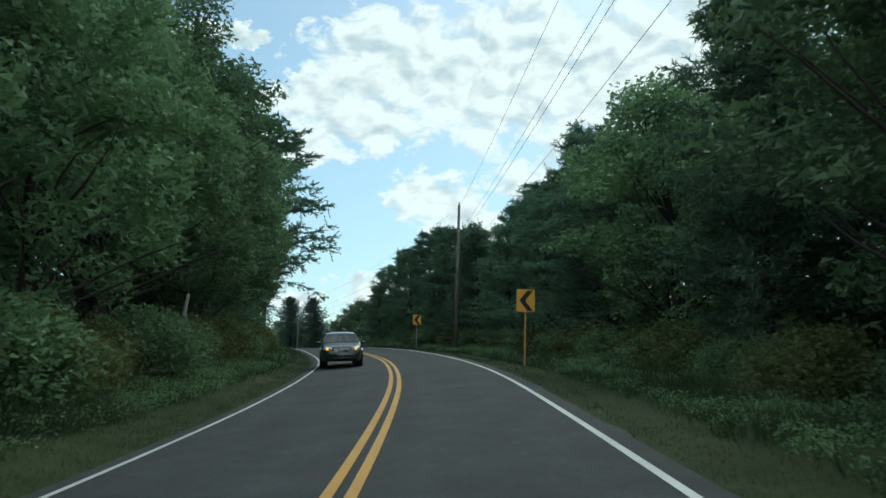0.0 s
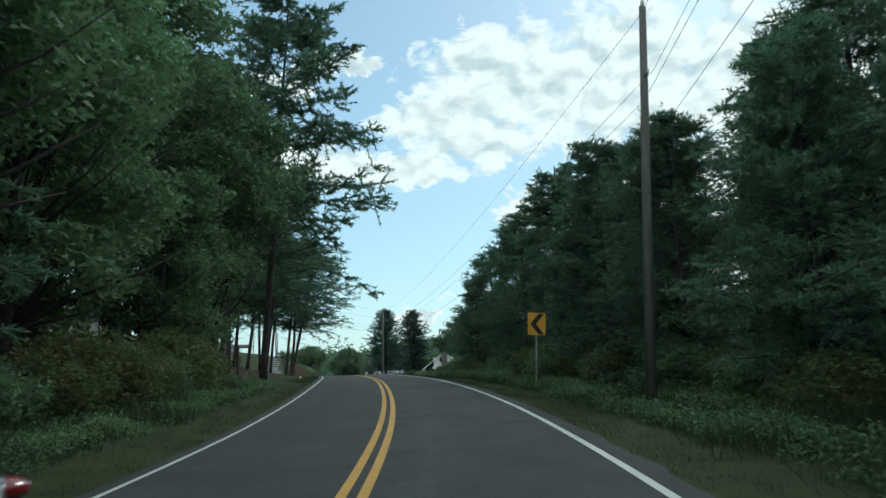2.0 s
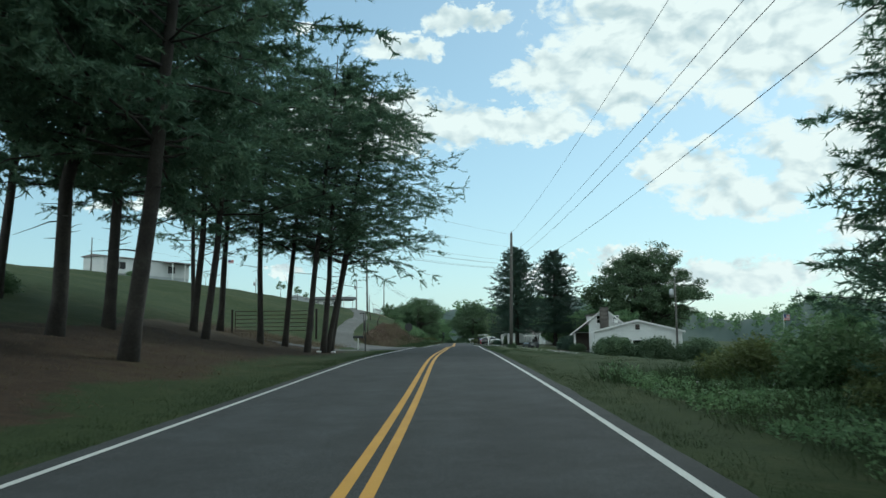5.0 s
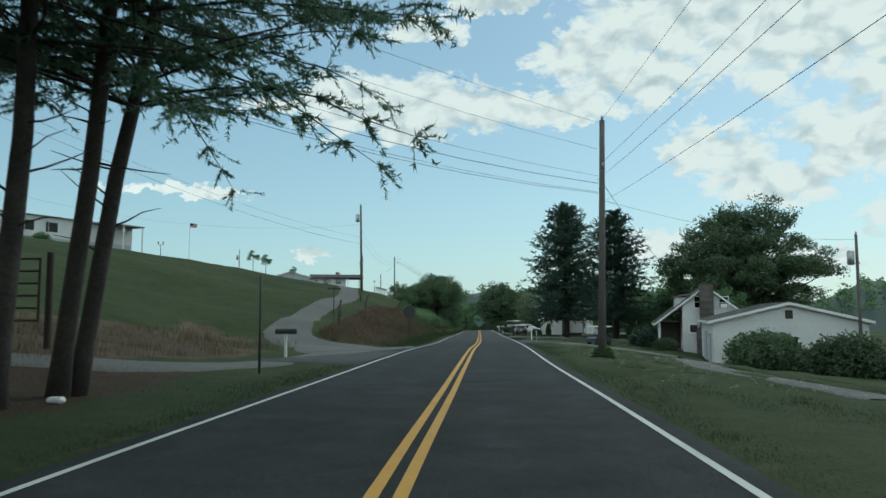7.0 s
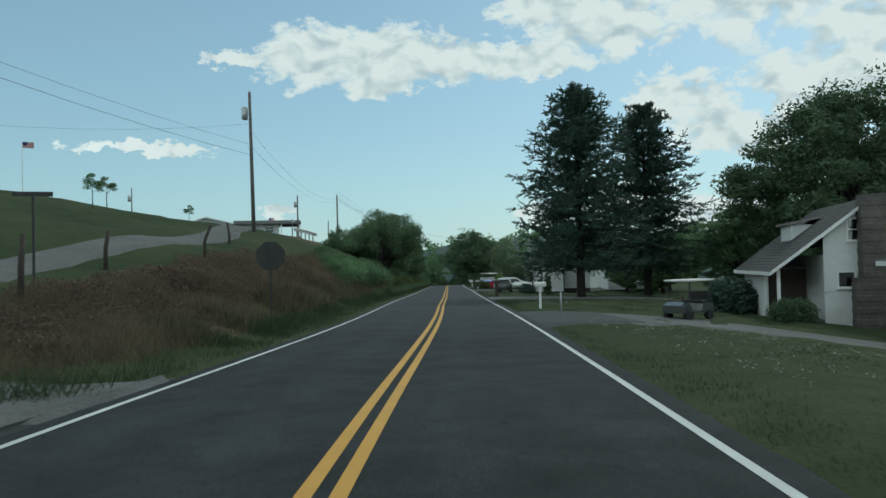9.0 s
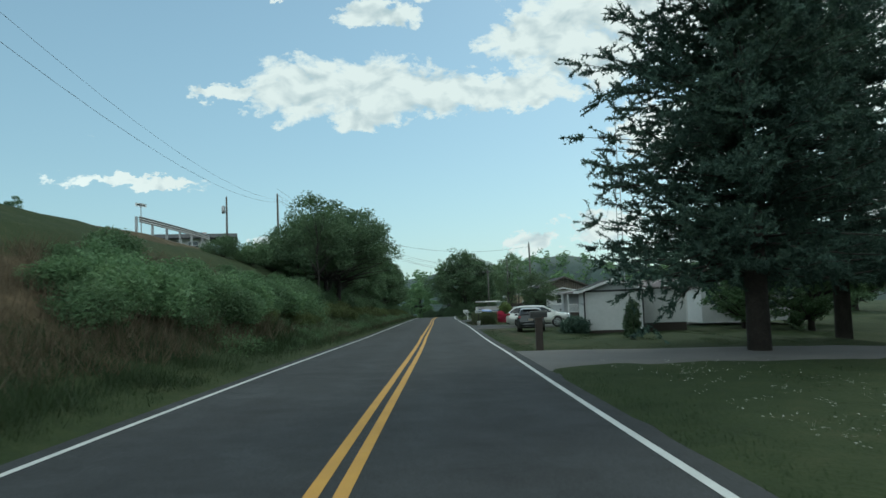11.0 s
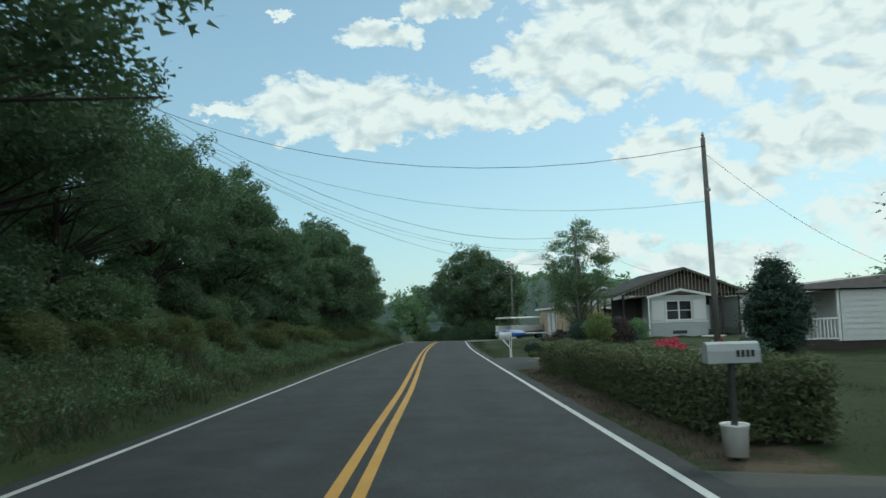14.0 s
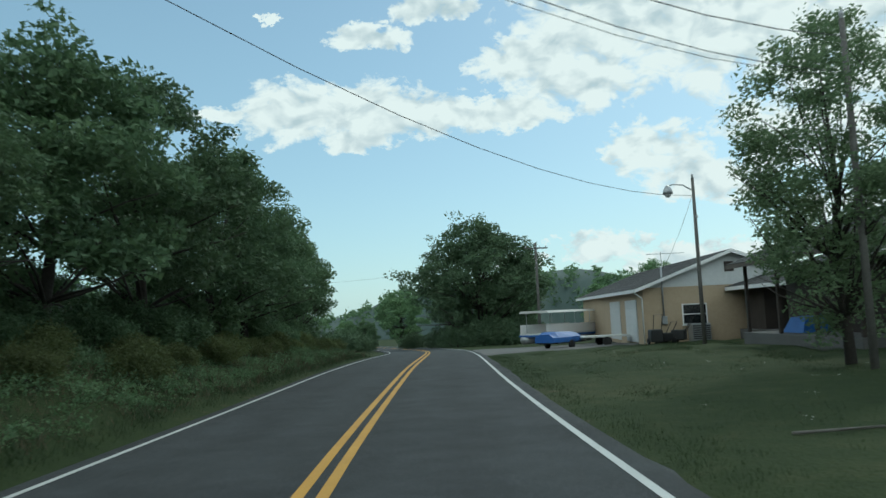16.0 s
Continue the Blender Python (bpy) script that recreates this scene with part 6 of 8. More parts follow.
# white bungalow on the west hill, with a railed porch
bung = thing("house", spot(112.6, -22.8, -33, 0.0), "white bungalow with dark shutters and a railed porch", "house")
lift_b = 4.65 - float(rise(112.6, -22.8))
bung.matrix_world = bung.matrix_world @ pose(0, 0, lift_b)
siding_wall(bung, -7, 0, -4.2, 0, 0, 2.55, SIDING, 0.18)
siding_wall(bung, -7, -1.6, -14, -4.22, 0, 2.55, SIDING, 0.18)
part("foundation", Build().box(-7.03, 0.03, -14.0, 0.03, -1.2, 0.0), CONCRETE, bung, "low block foundation")
roof_b = Build()
for x0, x1, z0, z1 in ((0.6, -3.4, 2.5, 4.1), (-7.6, -3.4, 2.5, 4.1)):
    n = 14
    for k in range(n):
        a, c = k / n, (k + 1) / n
        xa, xb, za, zb2 = x0 + (x1 - x0) * a, x0 + (x1 - x0) * c, z0 + (z1 - z0) * a, z0 + (z1 - z0) * c
        roof_b.add([(xa, -14.5, za + 0.14), (xb, -14.5, zb2 + 0.12), (xb, 0.5, zb2 + 0.12), (xa, 0.5, za + 0.14), (xa, -14.5, za), (xb, -14.5, zb2), (xb, 0.5, zb2), (xa, 0.5, za)],
                   [(0, 1, 2, 3), (7, 6, 5, 4), (0, 4, 5, 1), (1, 5, 6, 2), (2, 6, 7, 3), (3, 7, 4, 0)])
part("roof", roof_b, SHINGLE, bung, "dark grey shingle roof")
part("fascia", Build().box(0.58, 0.62, -14.5, 0.5, 2.4, 2.6), TRIM, bung)
part("gable", Build().add([(0, -0.05, 2.5), (-7, -0.05, 2.5), (-3.4, -0.05, 4.05), (0, 0.05, 2.5), (-7, 0.05, 2.5), (-3.4, 0.05, 4.05)], [(0, 1, 2), (5, 4, 3), (0, 3, 4, 1), (1, 4, 5, 2), (2, 5, 3, 0)]), SIDING, bung)
for y in (-3.4, -2.3):
    win = part("window", Build().box(0.02, 0.06, y - 0.06, y + 0.96, 0.95, 2.15), TRIM, bung, "white window frame")
    part("pane", Build().box(0.06, 0.065, y, y + 0.9, 1.0, 1.52), WINDOW_GLASS, win)
    part("pane", Build().box(0.06, 0.065, y, y + 0.9, 1.58, 2.1), WINDOW_GLASS, win)
for y in (-3.85, -1.25):
    part("shutter", Build().box(0.02, 0.06, y, y + 0.32, 0.95, 2.15, 0.01), PLASTIC_BLACK, bung, "black shutter")
for y in (-13.8, -10.6, -7.4, -4.4):
    part("porch_post", Build().box(-0.2, -0.08, y, y + 0.12, 0, 2.5, 0.01), TRIM, bung, "white porch post")
prail = Build().box(-0.18, -0.1, -13.8, -7.4, 0.85, 0.92)
for k in range(32):
    prail.box(-0.16, -0.12, -13.7 + k * 0.2, -13.66 + k * 0.2, 0, 0.88)
part("railing", prail, TRIM, bung, "white spindle railing")
for y in (-12.2, -9.5, -6.3):
    win = part("window", Build().box(-1.6, -1.55, y, y + 1.0, 0.8, 2.1), TRIM, bung, "white window frame")
    part("pane", Build().box(-1.55, -1.545, y + 0.06, y + 0.94, 0.86, 2.04), WINDOW_GLASS, win)
step_b = Build()
for k in range(5):
    step_b.box(0.0 + k * 0.3, 0.3 + k * 0.3, -7.2, -5.6, -1.1, -0.18 - k * 0.18)
part("steps", step_b, CONCRETE, bung)
for y in (-7.25, -5.55):
    part("handrail", Build().tube([(-0.1, y, 0.9), (1.5, y, 0.0), (1.5, y, -1.0)], 0.035, 6), TRIM, bung, "white stair handrail", True)
    part("newel", Build().box(1.45, 1.57, y - 0.06, y + 0.06, -1.1, 0.1, 0.01), TRIM, bung)

# houses on the crest of the hill
crest = thing("mobile_home", spot(187.0, -52.0, -22), "white mobile home on the crest with a covered porch", "mobile home")
siding_wall(crest, -4.2, 0, 0, 18, 0.5, 2.9, SIDING, 0.24)
part("skirt", Build().box(-4.17, -0.03, 0.03, 17.97, -0.8, 0.5), SIDING_GREY, crest)
part("roof", Build().prism([(-4.5, 2.9), (0.3, 2.9), (0.3, 3.0), (-2.1, 3.35), (-4.5, 3.0)], -0.3, 18.3), METAL_ROOF, crest)
part("porch_roof", Build().box(-3.9, 2.0, 12.0, 18.2, 2.75, 2.9), METAL_ROOF, crest)
for y in (12.2, 15.0, 18.0):
    part("porch_post", Build().box(1.8, 1.92, y - 0.06, y + 0.06, -0.5, 2.8), TRIM, crest, "white porch post")
for y in (3.0, 6.0, 13.5):
    part("window", Build().box(0.0, 0.05, y, y + 1.1, 1.2, 2.3, 0.01), SHADE_INSIDE, crest, "dark window")
    part("shutter", Build().box(0.0, 0.05, y - 0.4, y - 0.08, 1.15, 2.35, 0.01), PLASTIC_BLACK, crest, "dark shutter")

# white mobile home seen behind the cedars
behind = thing("mobile_home", spot(222.0, 13.5, -70), "white mobile home behind the cedars", "mobile home")
behind.matrix_world = spot(221.0, 17.6, 0, -0.1)
siding_wall(behind, 0, 6, 0, 4, 0.3, 2.5, SIDING, 0.24)
part("roof", Build().prism([(-0.2, 2.5), (6.2, 2.5), (6.2, 2.6), (3, 2.85), (-0.2, 2.6)], -0.2, 4.2), METAL_ROOF, behind)
window_unit(behind, 1.2, 1.1, 0.9, 0.9, -0.03)
# barn by the far bend
barn = thing("barn", spot(420.0, -24.0, 30), "low grey barn with a pale metal roof by the bend", "barn")
part("wall", Build().box(0, 14, 0, 9, -3, 2.6), DARK_WOOD, barn)
part("roof", Build().add([(-0.6, -0.6, 2.5), (14.6, -0.6, 2.5), (14.6, 4.5, 4.6), (-0.6, 4.5, 4.6), (-0.6, 9.6, 2.5), (14.6, 9.6, 2.5)], [(0, 1, 2, 3), (3, 2, 5, 4), (0, 3, 4), (1, 5, 2), (0, 4, 5, 1)]), GALV, barn)


# ---- vehicles ----


def wheel(parent, x, y, r, wide, spokes, label="alloy wheel"):
    out = 1 if x > 0 else -1
    w = part("wheel", Build().loft([[(x + out * q * wide / 2, y + rr * math.cos(a), r + rr * math.sin(a)) for a in (2 * math.pi * k / 24 for k in range(24))]
                                    for q, rr in ((-1, r * 0.7), (-1, r * 0.94), (-0.7, r), (0.7, r), (1, r * 0.94), (1, r * 0.70), (0.55, r * 0.66))], caps=False), RUBBER, parent, "black rubber tyre", True)
    rim = Build()
    xo = x + out * wide * 0.42
    rim.loft([[(xo + o, y + rr * math.cos(a), r + rr * math.sin(a)) for a in (2 * math.pi * k / 24 for k in range(24))]
              for o, rr in ((out * 0.03, r * 0.70), (out * 0.035, r * 0.63), (-out * 0.03, r * 0.60))], caps=False)
    rim.tube([(xo - out * 0.03, y, r), (xo + out * 0.03, y, r)], r * 0.14, 10)
    for k in range(spokes):
        a = 2 * math.pi * k / spokes
        c, s_ = math.cos(a), math.sin(a)
        px, pz = -s_ * r * 0.07, c * r * 0.07
        v = [(xo + out * 0.02, y + c * r * 0.1 + px, r + s_ * r * 0.1 + pz), (xo + out * 0.02, y + c * r * 0.1 - px, r + s_ * r * 0.1 - pz),
             (xo + out * 0.028, y + c * r * 0.64 - px * 1.5, r + s_ * r * 0.64 - pz * 1.5), (xo + out * 0.028, y + c * r * 0.64 + px * 1.5, r + s_ * r * 0.64 + pz * 1.5)]
        rim.add(v + [(q[0] - out * 0.03, q[1], q[2]) for q in v], [(0, 1, 2, 3), (7, 6, 5, 4), (0, 4, 5, 1), (1, 5, 6, 2), (2, 6, 7, 3), (3, 7, 4, 0)])
    part("rim", rim, ALLOY, w, label)
    # black disc puts shadow between the spokes
    part("hub_shadow", Build().tube([(x - out * wide * 0.1, y, r), (x + out * wide * 0.12, y, r)], r * 0.62, 20), PLASTIC_BLACK, w, "dark brake behind the spokes")
    return w


def curve_through(points):
    """A smooth function through points of y and value."""
    ys, vs = np.array(points, float).T
    fine = np.linspace(ys[0], ys[-1], 400)
    v = np.interp(fine, ys, vs)
    for _ in range(3):
        k = 9
        v = np.convolve(np.r_[[v[0]] * (k // 2), v, [v[-1]] * (k // 2)], np.ones(k) / k, "valid")
    return lambda y: float(np.interp(y, fine, v))


def ellipsoid(cx, cy, cz, rx, ry, rz, n=12, m=8):
    rings = []
    for j in range(1, m):
        a = math.pi * j / m
        rings.append([(cx + rx * math.sin(a) * math.cos(2 * math.pi * k / n), cy + ry * math.sin(a) * math.sin(2 * math.pi * k / n), cz + rz * math.cos(a)) for k in range(n)])
    return Build().loft(rings)


def car(name, m, paint, label, L, W, H, belt, nose, tail, roof0, roof1, screen0, wr, f_axle, r_axle, hatch=True, spokes=7, lit=False, rails=False, flare=False):
    """A car, y ahead from its middle: a smooth shell from a side line and a plan line, with glass, lamps, seams and wheels on it."""
    ob = thing(name, m, label, "car", "parked cars" if not lit else "")
    hw, hl = W / 2, L / 2
    hood = belt - 0.02
    if hatch:
        back = [(-hl, 0.60), (-hl + 0.03, tail * 0.86), (-hl + 0.10, tail), (-hl + 0.16, tail + 0.05), (-hl + 0.62, H - 0.10), (roof0 + 0.35, H - 0.02)]
        glass_back = (-hl + 0.17, -hl + 0.58)
    else:
        back = [(-hl, 0.55), (-hl + 0.04, tail * 0.92), (-hl + 0.12, tail), (-hl + 0.72, tail + 0.05), (-hl + 0.85, tail + 0.08), (roof0, H - 0.07), (roof0 + 0.4, H - 0.01)]
        glass_back = (-hl + 0.88, roof0 - 0.06)
    z_top = curve_through(back + [((roof0 + roof1) / 2 + 0.2, H), (roof1, H - 0.05), (screen0, hood + 0.05), (screen0 + 0.1, hood + 0.01), (screen0 + 0.5, hood - 0.03), (hl - 0.32, nose + 0.04), (hl - 0.10, nose - 0.08), (hl - 0.02, nose - 0.22), (hl, 0.42)])
    wide = curve_through([(-hl, hw * 0.74), (-hl + 0.06, hw * 0.86), (-hl + 0.3, hw * 0.955), (-hl * 0.6, hw), (hl * 0.45, hw), (hl - 0.5, hw * 0.95), (hl - 0.18, hw * 0.84), (hl - 0.04, hw * 0.66), (hl, hw * 0.5)])
    floor = curve_through([(-hl, 0.42), (-hl + 0.25, 0.30), (-hl * 0.7, 0.22), (hl * 0.7, 0.20), (hl - 0.1, 0.24), (hl, 0.32)])

    def side_x(y, z):
        w, zb = wide(y), floor(y)
        if z <= belt:
            q = max(0.0, (z - zb) / max(0.1, belt - zb))
            return w * float(np.interp(q, (0, 0.12, 0.45, 0.62, 0.68, 0.9, 1.0), (0.90, 0.965, 1.0, 0.995, 0.985, 0.965, 0.94)))
        return w * (0.94 - 0.27 * (z - belt) / (H - belt))

    def section(y):
        zb, zt = floor(y), z_top(y)
        r = min(0.11, (zt - zb) * 0.3)
        zs = [zb + (min(zt - r, belt) - zb) * q for q in (0, 0.1, 0.3, 0.5, 0.64, 0.7, 0.85, 1.0)]
        zs += [zs[-1] + (zt - r - zs[-1]) * q for q in (0.33, 0.66, 1.0)]
        half = [(side_x(y, z), z) for z in zs]
        xe = side_x(y, zt - r)
        half += [(xe - r * 1.1 * (1 - math.cos(a)), zt - r + r * math.sin(a)) for a in (0.4, 0.8, 1.2)]
        xi = half[-1][0]
        half += [(xi * q, zt - r * 0.07 + 0.025 * (1 - q * q)) for q in (0.75, 0.45, 0.15)]
        return [(x, y, z) for x, z in half] + [(-x, y, z) for x, z in reversed(half)]

    stations = np.r_[-hl, -hl + 0.02, -hl + 0.05, np.linspace(-hl + 0.1, hl - 0.1, 44), hl - 0.05, hl - 0.02, hl]
    body = part("body", Build().loft([section(float(y)) for y in stations]), paint, ob, smooth=True)

    def side_patch(y0, y1, z_low, z_high, off, sx, n=9, rows=4):
        v, cols = [], 0
        for y in np.linspace(y0, y1, n):
            a, b = z_low(y), z_high(y)
            if b - a > 0.03:
                cols += 1
                v += [(sx * (side_x(y, a + (b - a) * q) + off), y, a + (b - a) * q) for q in np.linspace(0, 1, rows)]
        return Build().add(v, [(c * rows + k, c * rows + k + 1, (c + 1) * rows + k + 1, (c + 1) * rows + k) for c in range(cols - 1) for k in range(rows - 1)])

    def top_patch(y0, y1, inset, off, n=8, cols=9):
        v = []
        for y in np.linspace(y0, y1, n):
            zt = z_top(y)
            xe = side_x(y, zt - 0.11) - inset
            v += [(xe * q, y + off * (1 if y > 0 else -1), zt + 0.02 * (1 - q * q) + off) for q in np.linspace(-1, 1, cols)]
        return Build().add(v, [(r * cols + k, r * cols + k + 1, (r + 1) * cols + k + 1, (r + 1) * cols + k) for r in range(n - 1) for k in range(cols - 1)])

    def pane(nm, make):
        p = part(nm, make(0.011), CAR_GLASS, ob, "dark tinted glass", True)
        # black sheet over the closed shell gives the cabin's darkness
        part("lining", make(0.005), PLASTIC_BLACK, p, "dim cabin behind the glass", True)

    low, high = (lambda y: belt + 0.035), (lambda y: min(H - 0.13, z_top(y) - 0.10))
    b_post, c_post = (roof0 + roof1) / 2 + 0.02, roof0 + (0.12 if hatch else -0.30)
    for sx in (-1, 1):
        spans = [(b_post + 0.022, screen0 - 0.12), (c_post + 0.022, b_post - 0.022)] + ([(-hl + 0.32, c_post - 0.022)] if hatch else [])
        for y0, y1 in spans:
            pane("side_window", lambda off, y0=y0, y1=y1, sx=sx: side_patch(y0, y1, low, high, off, sx))
        for y in (b_post, c_post) if hatch else ():
            part("door_post", side_patch(y - 0.03, y + 0.03, low, high, 0.012, sx, 3), PLASTIC_BLACK, ob, "black door post")
        for y in (screen0 - 0.18, b_post, c_post - 0.05):
            part("door_seam", side_patch(y - 0.005, y + 0.005, lambda q: floor(q) + 0.12, low, 0.004, sx, 2, 7), PLASTIC_BLACK, ob)
        part("sill_trim", side_patch(r_axle + wr * 1.25, f_axle - wr * 1.25, lambda q: floor(q) + 0.02, lambda q: floor(q) + 0.13, 0.006, sx), PLASTIC_BLACK, ob, "black sill", True)
        part("side_trim", side_patch(r_axle + wr * 1.3, f_axle - wr * 1.3, lambda q: 0.44, lambda q: 0.475, 0.012, sx), CHROME if flare else paint, ob, "thin side moulding")
        part("mirror", ellipsoid(sx * (hw + 0.06), screen0 - 0.33, belt + 0.06, 0.11, 0.06, 0.075), paint, ob, smooth=True)
        for y in (b_post - 0.28, c_post - 0.02):
            part("door_handle", Build().box(sx * side_x(y, belt - 0.14) - 0.015, sx * side_x(y, belt - 0.14) + 0.03 * sx if sx > 0 else sx * side_x(y, belt - 0.14) + 0.015, y, y + 0.2, belt - 0.16, belt - 0.125, 0.008), paint, ob)
        for y in (f_axle, r_axle):
            wheel(ob, sx * (hw - 0.10), y, wr, 0.21, spokes)
            # the body has no opening: a black drum stands for the arch's shadow
            part("wheel_well", Build().tube([(sx * (hw - 0.32), y, wr + 0.02), (sx * (hw * 0.985), y, wr + 0.02)], wr * 1.13, 26), PLASTIC_BLACK, ob, "black wheel well")
            arch, n = Build(), 14
            v = [(sx * x, y + r * math.cos(math.pi * k / n), wr + 0.02 + r * math.sin(math.pi * k / n)) for k in range(n + 1) for r, x in ((wr * 1.12, hw * 0.985), (wr * 1.17, hw + 0.018), (wr * (1.34 if flare else 1.24), hw + 0.012), (wr * (1.42 if flare else 1.27), hw * 0.985))]
            arch.add(v, [(k * 4 + j, k * 4 + j + 1, (k + 1) * 4 + j + 1, (k + 1) * 4 + j) for k in range(n) for j in range(3)])
            part("wheel_arch", arch, paint, ob, "rounded wheel arch", True)
        part("headlamp", ellipsoid(sx * hw * 0.64, hl - 0.24, nose - 0.07, 0.21, 0.19, 0.085), CLEAR_LENS, ob, "clear headlamp", True)
        if lit:
            part("turn_lamp", ellipsoid(sx * hw * 0.66, hl - 0.10, nose - 0.08, 0.062, 0.07, 0.055), LAMP_AMBER, ob, "glowing amber lamp", True)
        part("tail_lamp", ellipsoid(sx * hw * 0.815, -hl + 0.20, tail - 0.10, 0.125 if hatch else 0.135, 0.155, 0.115 if hatch else 0.075), RED_LENS, ob, "red tail lamp", True)
    pane("windscreen", lambda off: top_patch(roof1 + 0.08, screen0 - 0.06, 0.05, off))
    pane("rear_window", lambda off: top_patch(glass_back[0], glass_back[1], 0.08, off))
    part("grille_opening", ellipsoid(0, hl - 0.10, nose - 0.14, 0.36, 0.10, 0.085), PLASTIC_BLACK, ob, "black grille opening", True)
    for k in range(3):
        part("grille_bar", Build().box(-0.30, 0.30, hl - 0.02, hl + 0.005, nose - 0.19 + k * 0.045, nose - 0.175 + k * 0.045, 0.004), CHROME, ob, "chrome grille bar")
    part("lower_intake", ellipsoid(0, hl - 0.06, 0.33, 0.5, 0.09, 0.06), PLASTIC_BLACK, ob, "black lower intake", True)
    part("rear_bumper", ellipsoid(0, -hl + 0.12, 0.50, hw * 0.86, 0.19, 0.13, 18), paint, ob, smooth=True)
    if hatch:
        part("bumper_skirt", ellipsoid(0, -hl + 0.16, 0.36, hw * 0.87, 0.2, 0.12, 18), PLASTIC_BLACK, ob, "black lower rear bumper", True)
        part("rear_spoiler", Build().box(-hw * 0.55, hw * 0.55, -hl + 0.44, -hl + 0.66, H - 0.11, H - 0.07, 0.015), paint, ob)
        part("rear_wiper", Build().box(-0.02, 0.3, -hl + 0.2, -hl + 0.22, tail + 0.12, tail + 0.14), PLASTIC_BLACK, ob)
    part("number_plate", Build().box(-0.16, 0.16, -hl - 0.03, -hl - 0.015, tail * 0.70, tail * 0.70 + 0.14), PALE_WOOD, ob, "plain pale number plate")
    if rails:
        for sx in (-1, 1):
            part("roof_rail", Build().tube([(sx * hw * 0.62, roof0 + 0.1, H - 0.02), (sx * hw * 0.62, (roof0 + roof1) / 2, H + 0.045), (sx * hw * 0.62, roof1 - 0.15, H)], 0.02, 6), PLASTIC_BLACK, ob)
    return ob


def car_pose(s, d, turn):
    return spot(s, d, turn, 0.03)


car("sedan", spot(33.3, -1.95, 180 + 2, 0.02, True), PAINT_DARK, "dark green-grey four-door sedan driving with amber lamps lit",
    4.60, 1.78, 1.46, 0.93, 0.80, 1.00, -0.95, 0.40, 1.22, 0.32, 1.38, -1.32, hatch=False, lit=True)
car("hatchback_car", car_pose(216.65, 6.15, -6) @ Matrix.Scale(0.86, 4), PAINT_DARK, "dark five-door crossover parked on the grass, seen from behind",
    4.42, 1.76, 1.54, 1.00, 0.92, 1.06, -1.35, 0.42, 1.25, 0.345, 1.40, -1.24, flare=True, spokes=5)
car("estate_car", car_pose(224.06, 7.62, -102) @ Matrix.Scale(0.88, 4), PAINT_SILVER, "silver estate car with tinted glass parked on a drive",
    4.85, 1.88, 1.64, 1.05, 0.94, 1.10, -1.65, 0.45, 1.42, 0.375, 1.45, -1.36, flare=True)
car("sedan", car_pose(226.8, 13.6, -92), PAINT_WHITE, "pale sedan parked before the house", 4.5, 1.76, 1.44, 0.92, 0.80, 0.98, -0.95, 0.38, 1.2, 0.32, 1.36, -1.3, hatch=False)
car("sedan", car_pose(376, -5.0, 6), PAINT_WHITE, "pale car far off by the bend", 4.5, 1.76, 1.44, 0.92, 0.80, 0.98, -0.95, 0.38, 1.2, 0.32, 1.36, -1.3, hatch=False)

cart = thing("golf_cart", spot(169.8, 9.7, 128) @ Matrix.Scale(0.82, 4), "dark golf cart with a pale canopy on the drive", "golf cart")
part("body", Build().prism([(-1.15, 0.35), (-1.1, 0.75), (-0.3, 0.8), (-0.2, 0.42), (0.55, 0.42), (0.75, 0.85), (1.15, 0.7), (1.2, 0.35)], -0.58, 0.58), PAINT_DARK, cart, m=pose(0, 0, 0, 0, 0, 90))
part("seat", Build().box(-0.55, 0.55, -0.75, -0.2, 0.78, 0.92, 0.04), PLASTIC_BLACK, cart)
part("backrest", Build().box(-0.55, 0.55, -0.85, -0.75, 0.9, 1.3, 0.04), PLASTIC_BLACK, cart)
for x, y in ((-0.55, 0.75), (0.55, 0.75), (-0.55, -1.0), (0.55, -1.0)):
    part("canopy_post", Build().tube([(x, y, 0.5), (x * 0.95, y * 0.9, 1.8)], 0.02, 6), DARK_METAL, cart)
part("canopy", Build().box(-0.66, 0.66, -1.15, 0.95, 1.78, 1.88, 0.05), CANVAS, cart, "pale moulded canopy")
for x in (-0.52, 0.52):
    for y in (-0.8, 0.85):
        part("wheel", Build().tube([(x - 0.1, y, 0.23), (x + 0.1, y, 0.23)], 0.23, 16), RUBBER, cart)
part("steering_wheel", Build().tube([(0.25 + 0.15 * math.cos(a), 0.3 + 0.06 * math.sin(a), 1.05 + 0.14 * math.sin(a)) for a in (2 * math.pi * k / 14 for k in range(15))], 0.015, 5), PLASTIC_BLACK, cart)

# pontoon boat under a canopy, and a covered trailer in front of it
boat = thing("pontoon_boat", spot(312.0, 10.0, -48) @ Matrix.Scale(0.98, 4), "pale pontoon boat with a canvas canopy in the yard", "boat")
for x in (-0.9, 0.9):
    part("pontoon", Build().tube([(x, -3.2, 0.6), (x, 2.6, 0.6), (x, 3.3, 0.85)], [0.32, 0.32, 0.1], 12), GALV, boat, smooth=True)
part("deck", Build().box(-1.25, 1.25, -3.2, 3.0, 0.95, 1.05, 0.01), CANVAS, boat)
side = Build().box(-1.25, -1.2, -3.1, 2.9, 1.05, 1.7, 0.01).box(1.2, 1.25, -3.1, 2.9, 1.05, 1.7, 0.01)
part("fence_panel", side, TRIM, boat, "pale side panels")
for x in (-1.2, 1.2):
    for y in (-2.4, 0.4, 2.3):
        part("canopy_post", Build().tube([(x, y, 1.0), (x, y, 2.62)], 0.025, 6), GALV, boat)
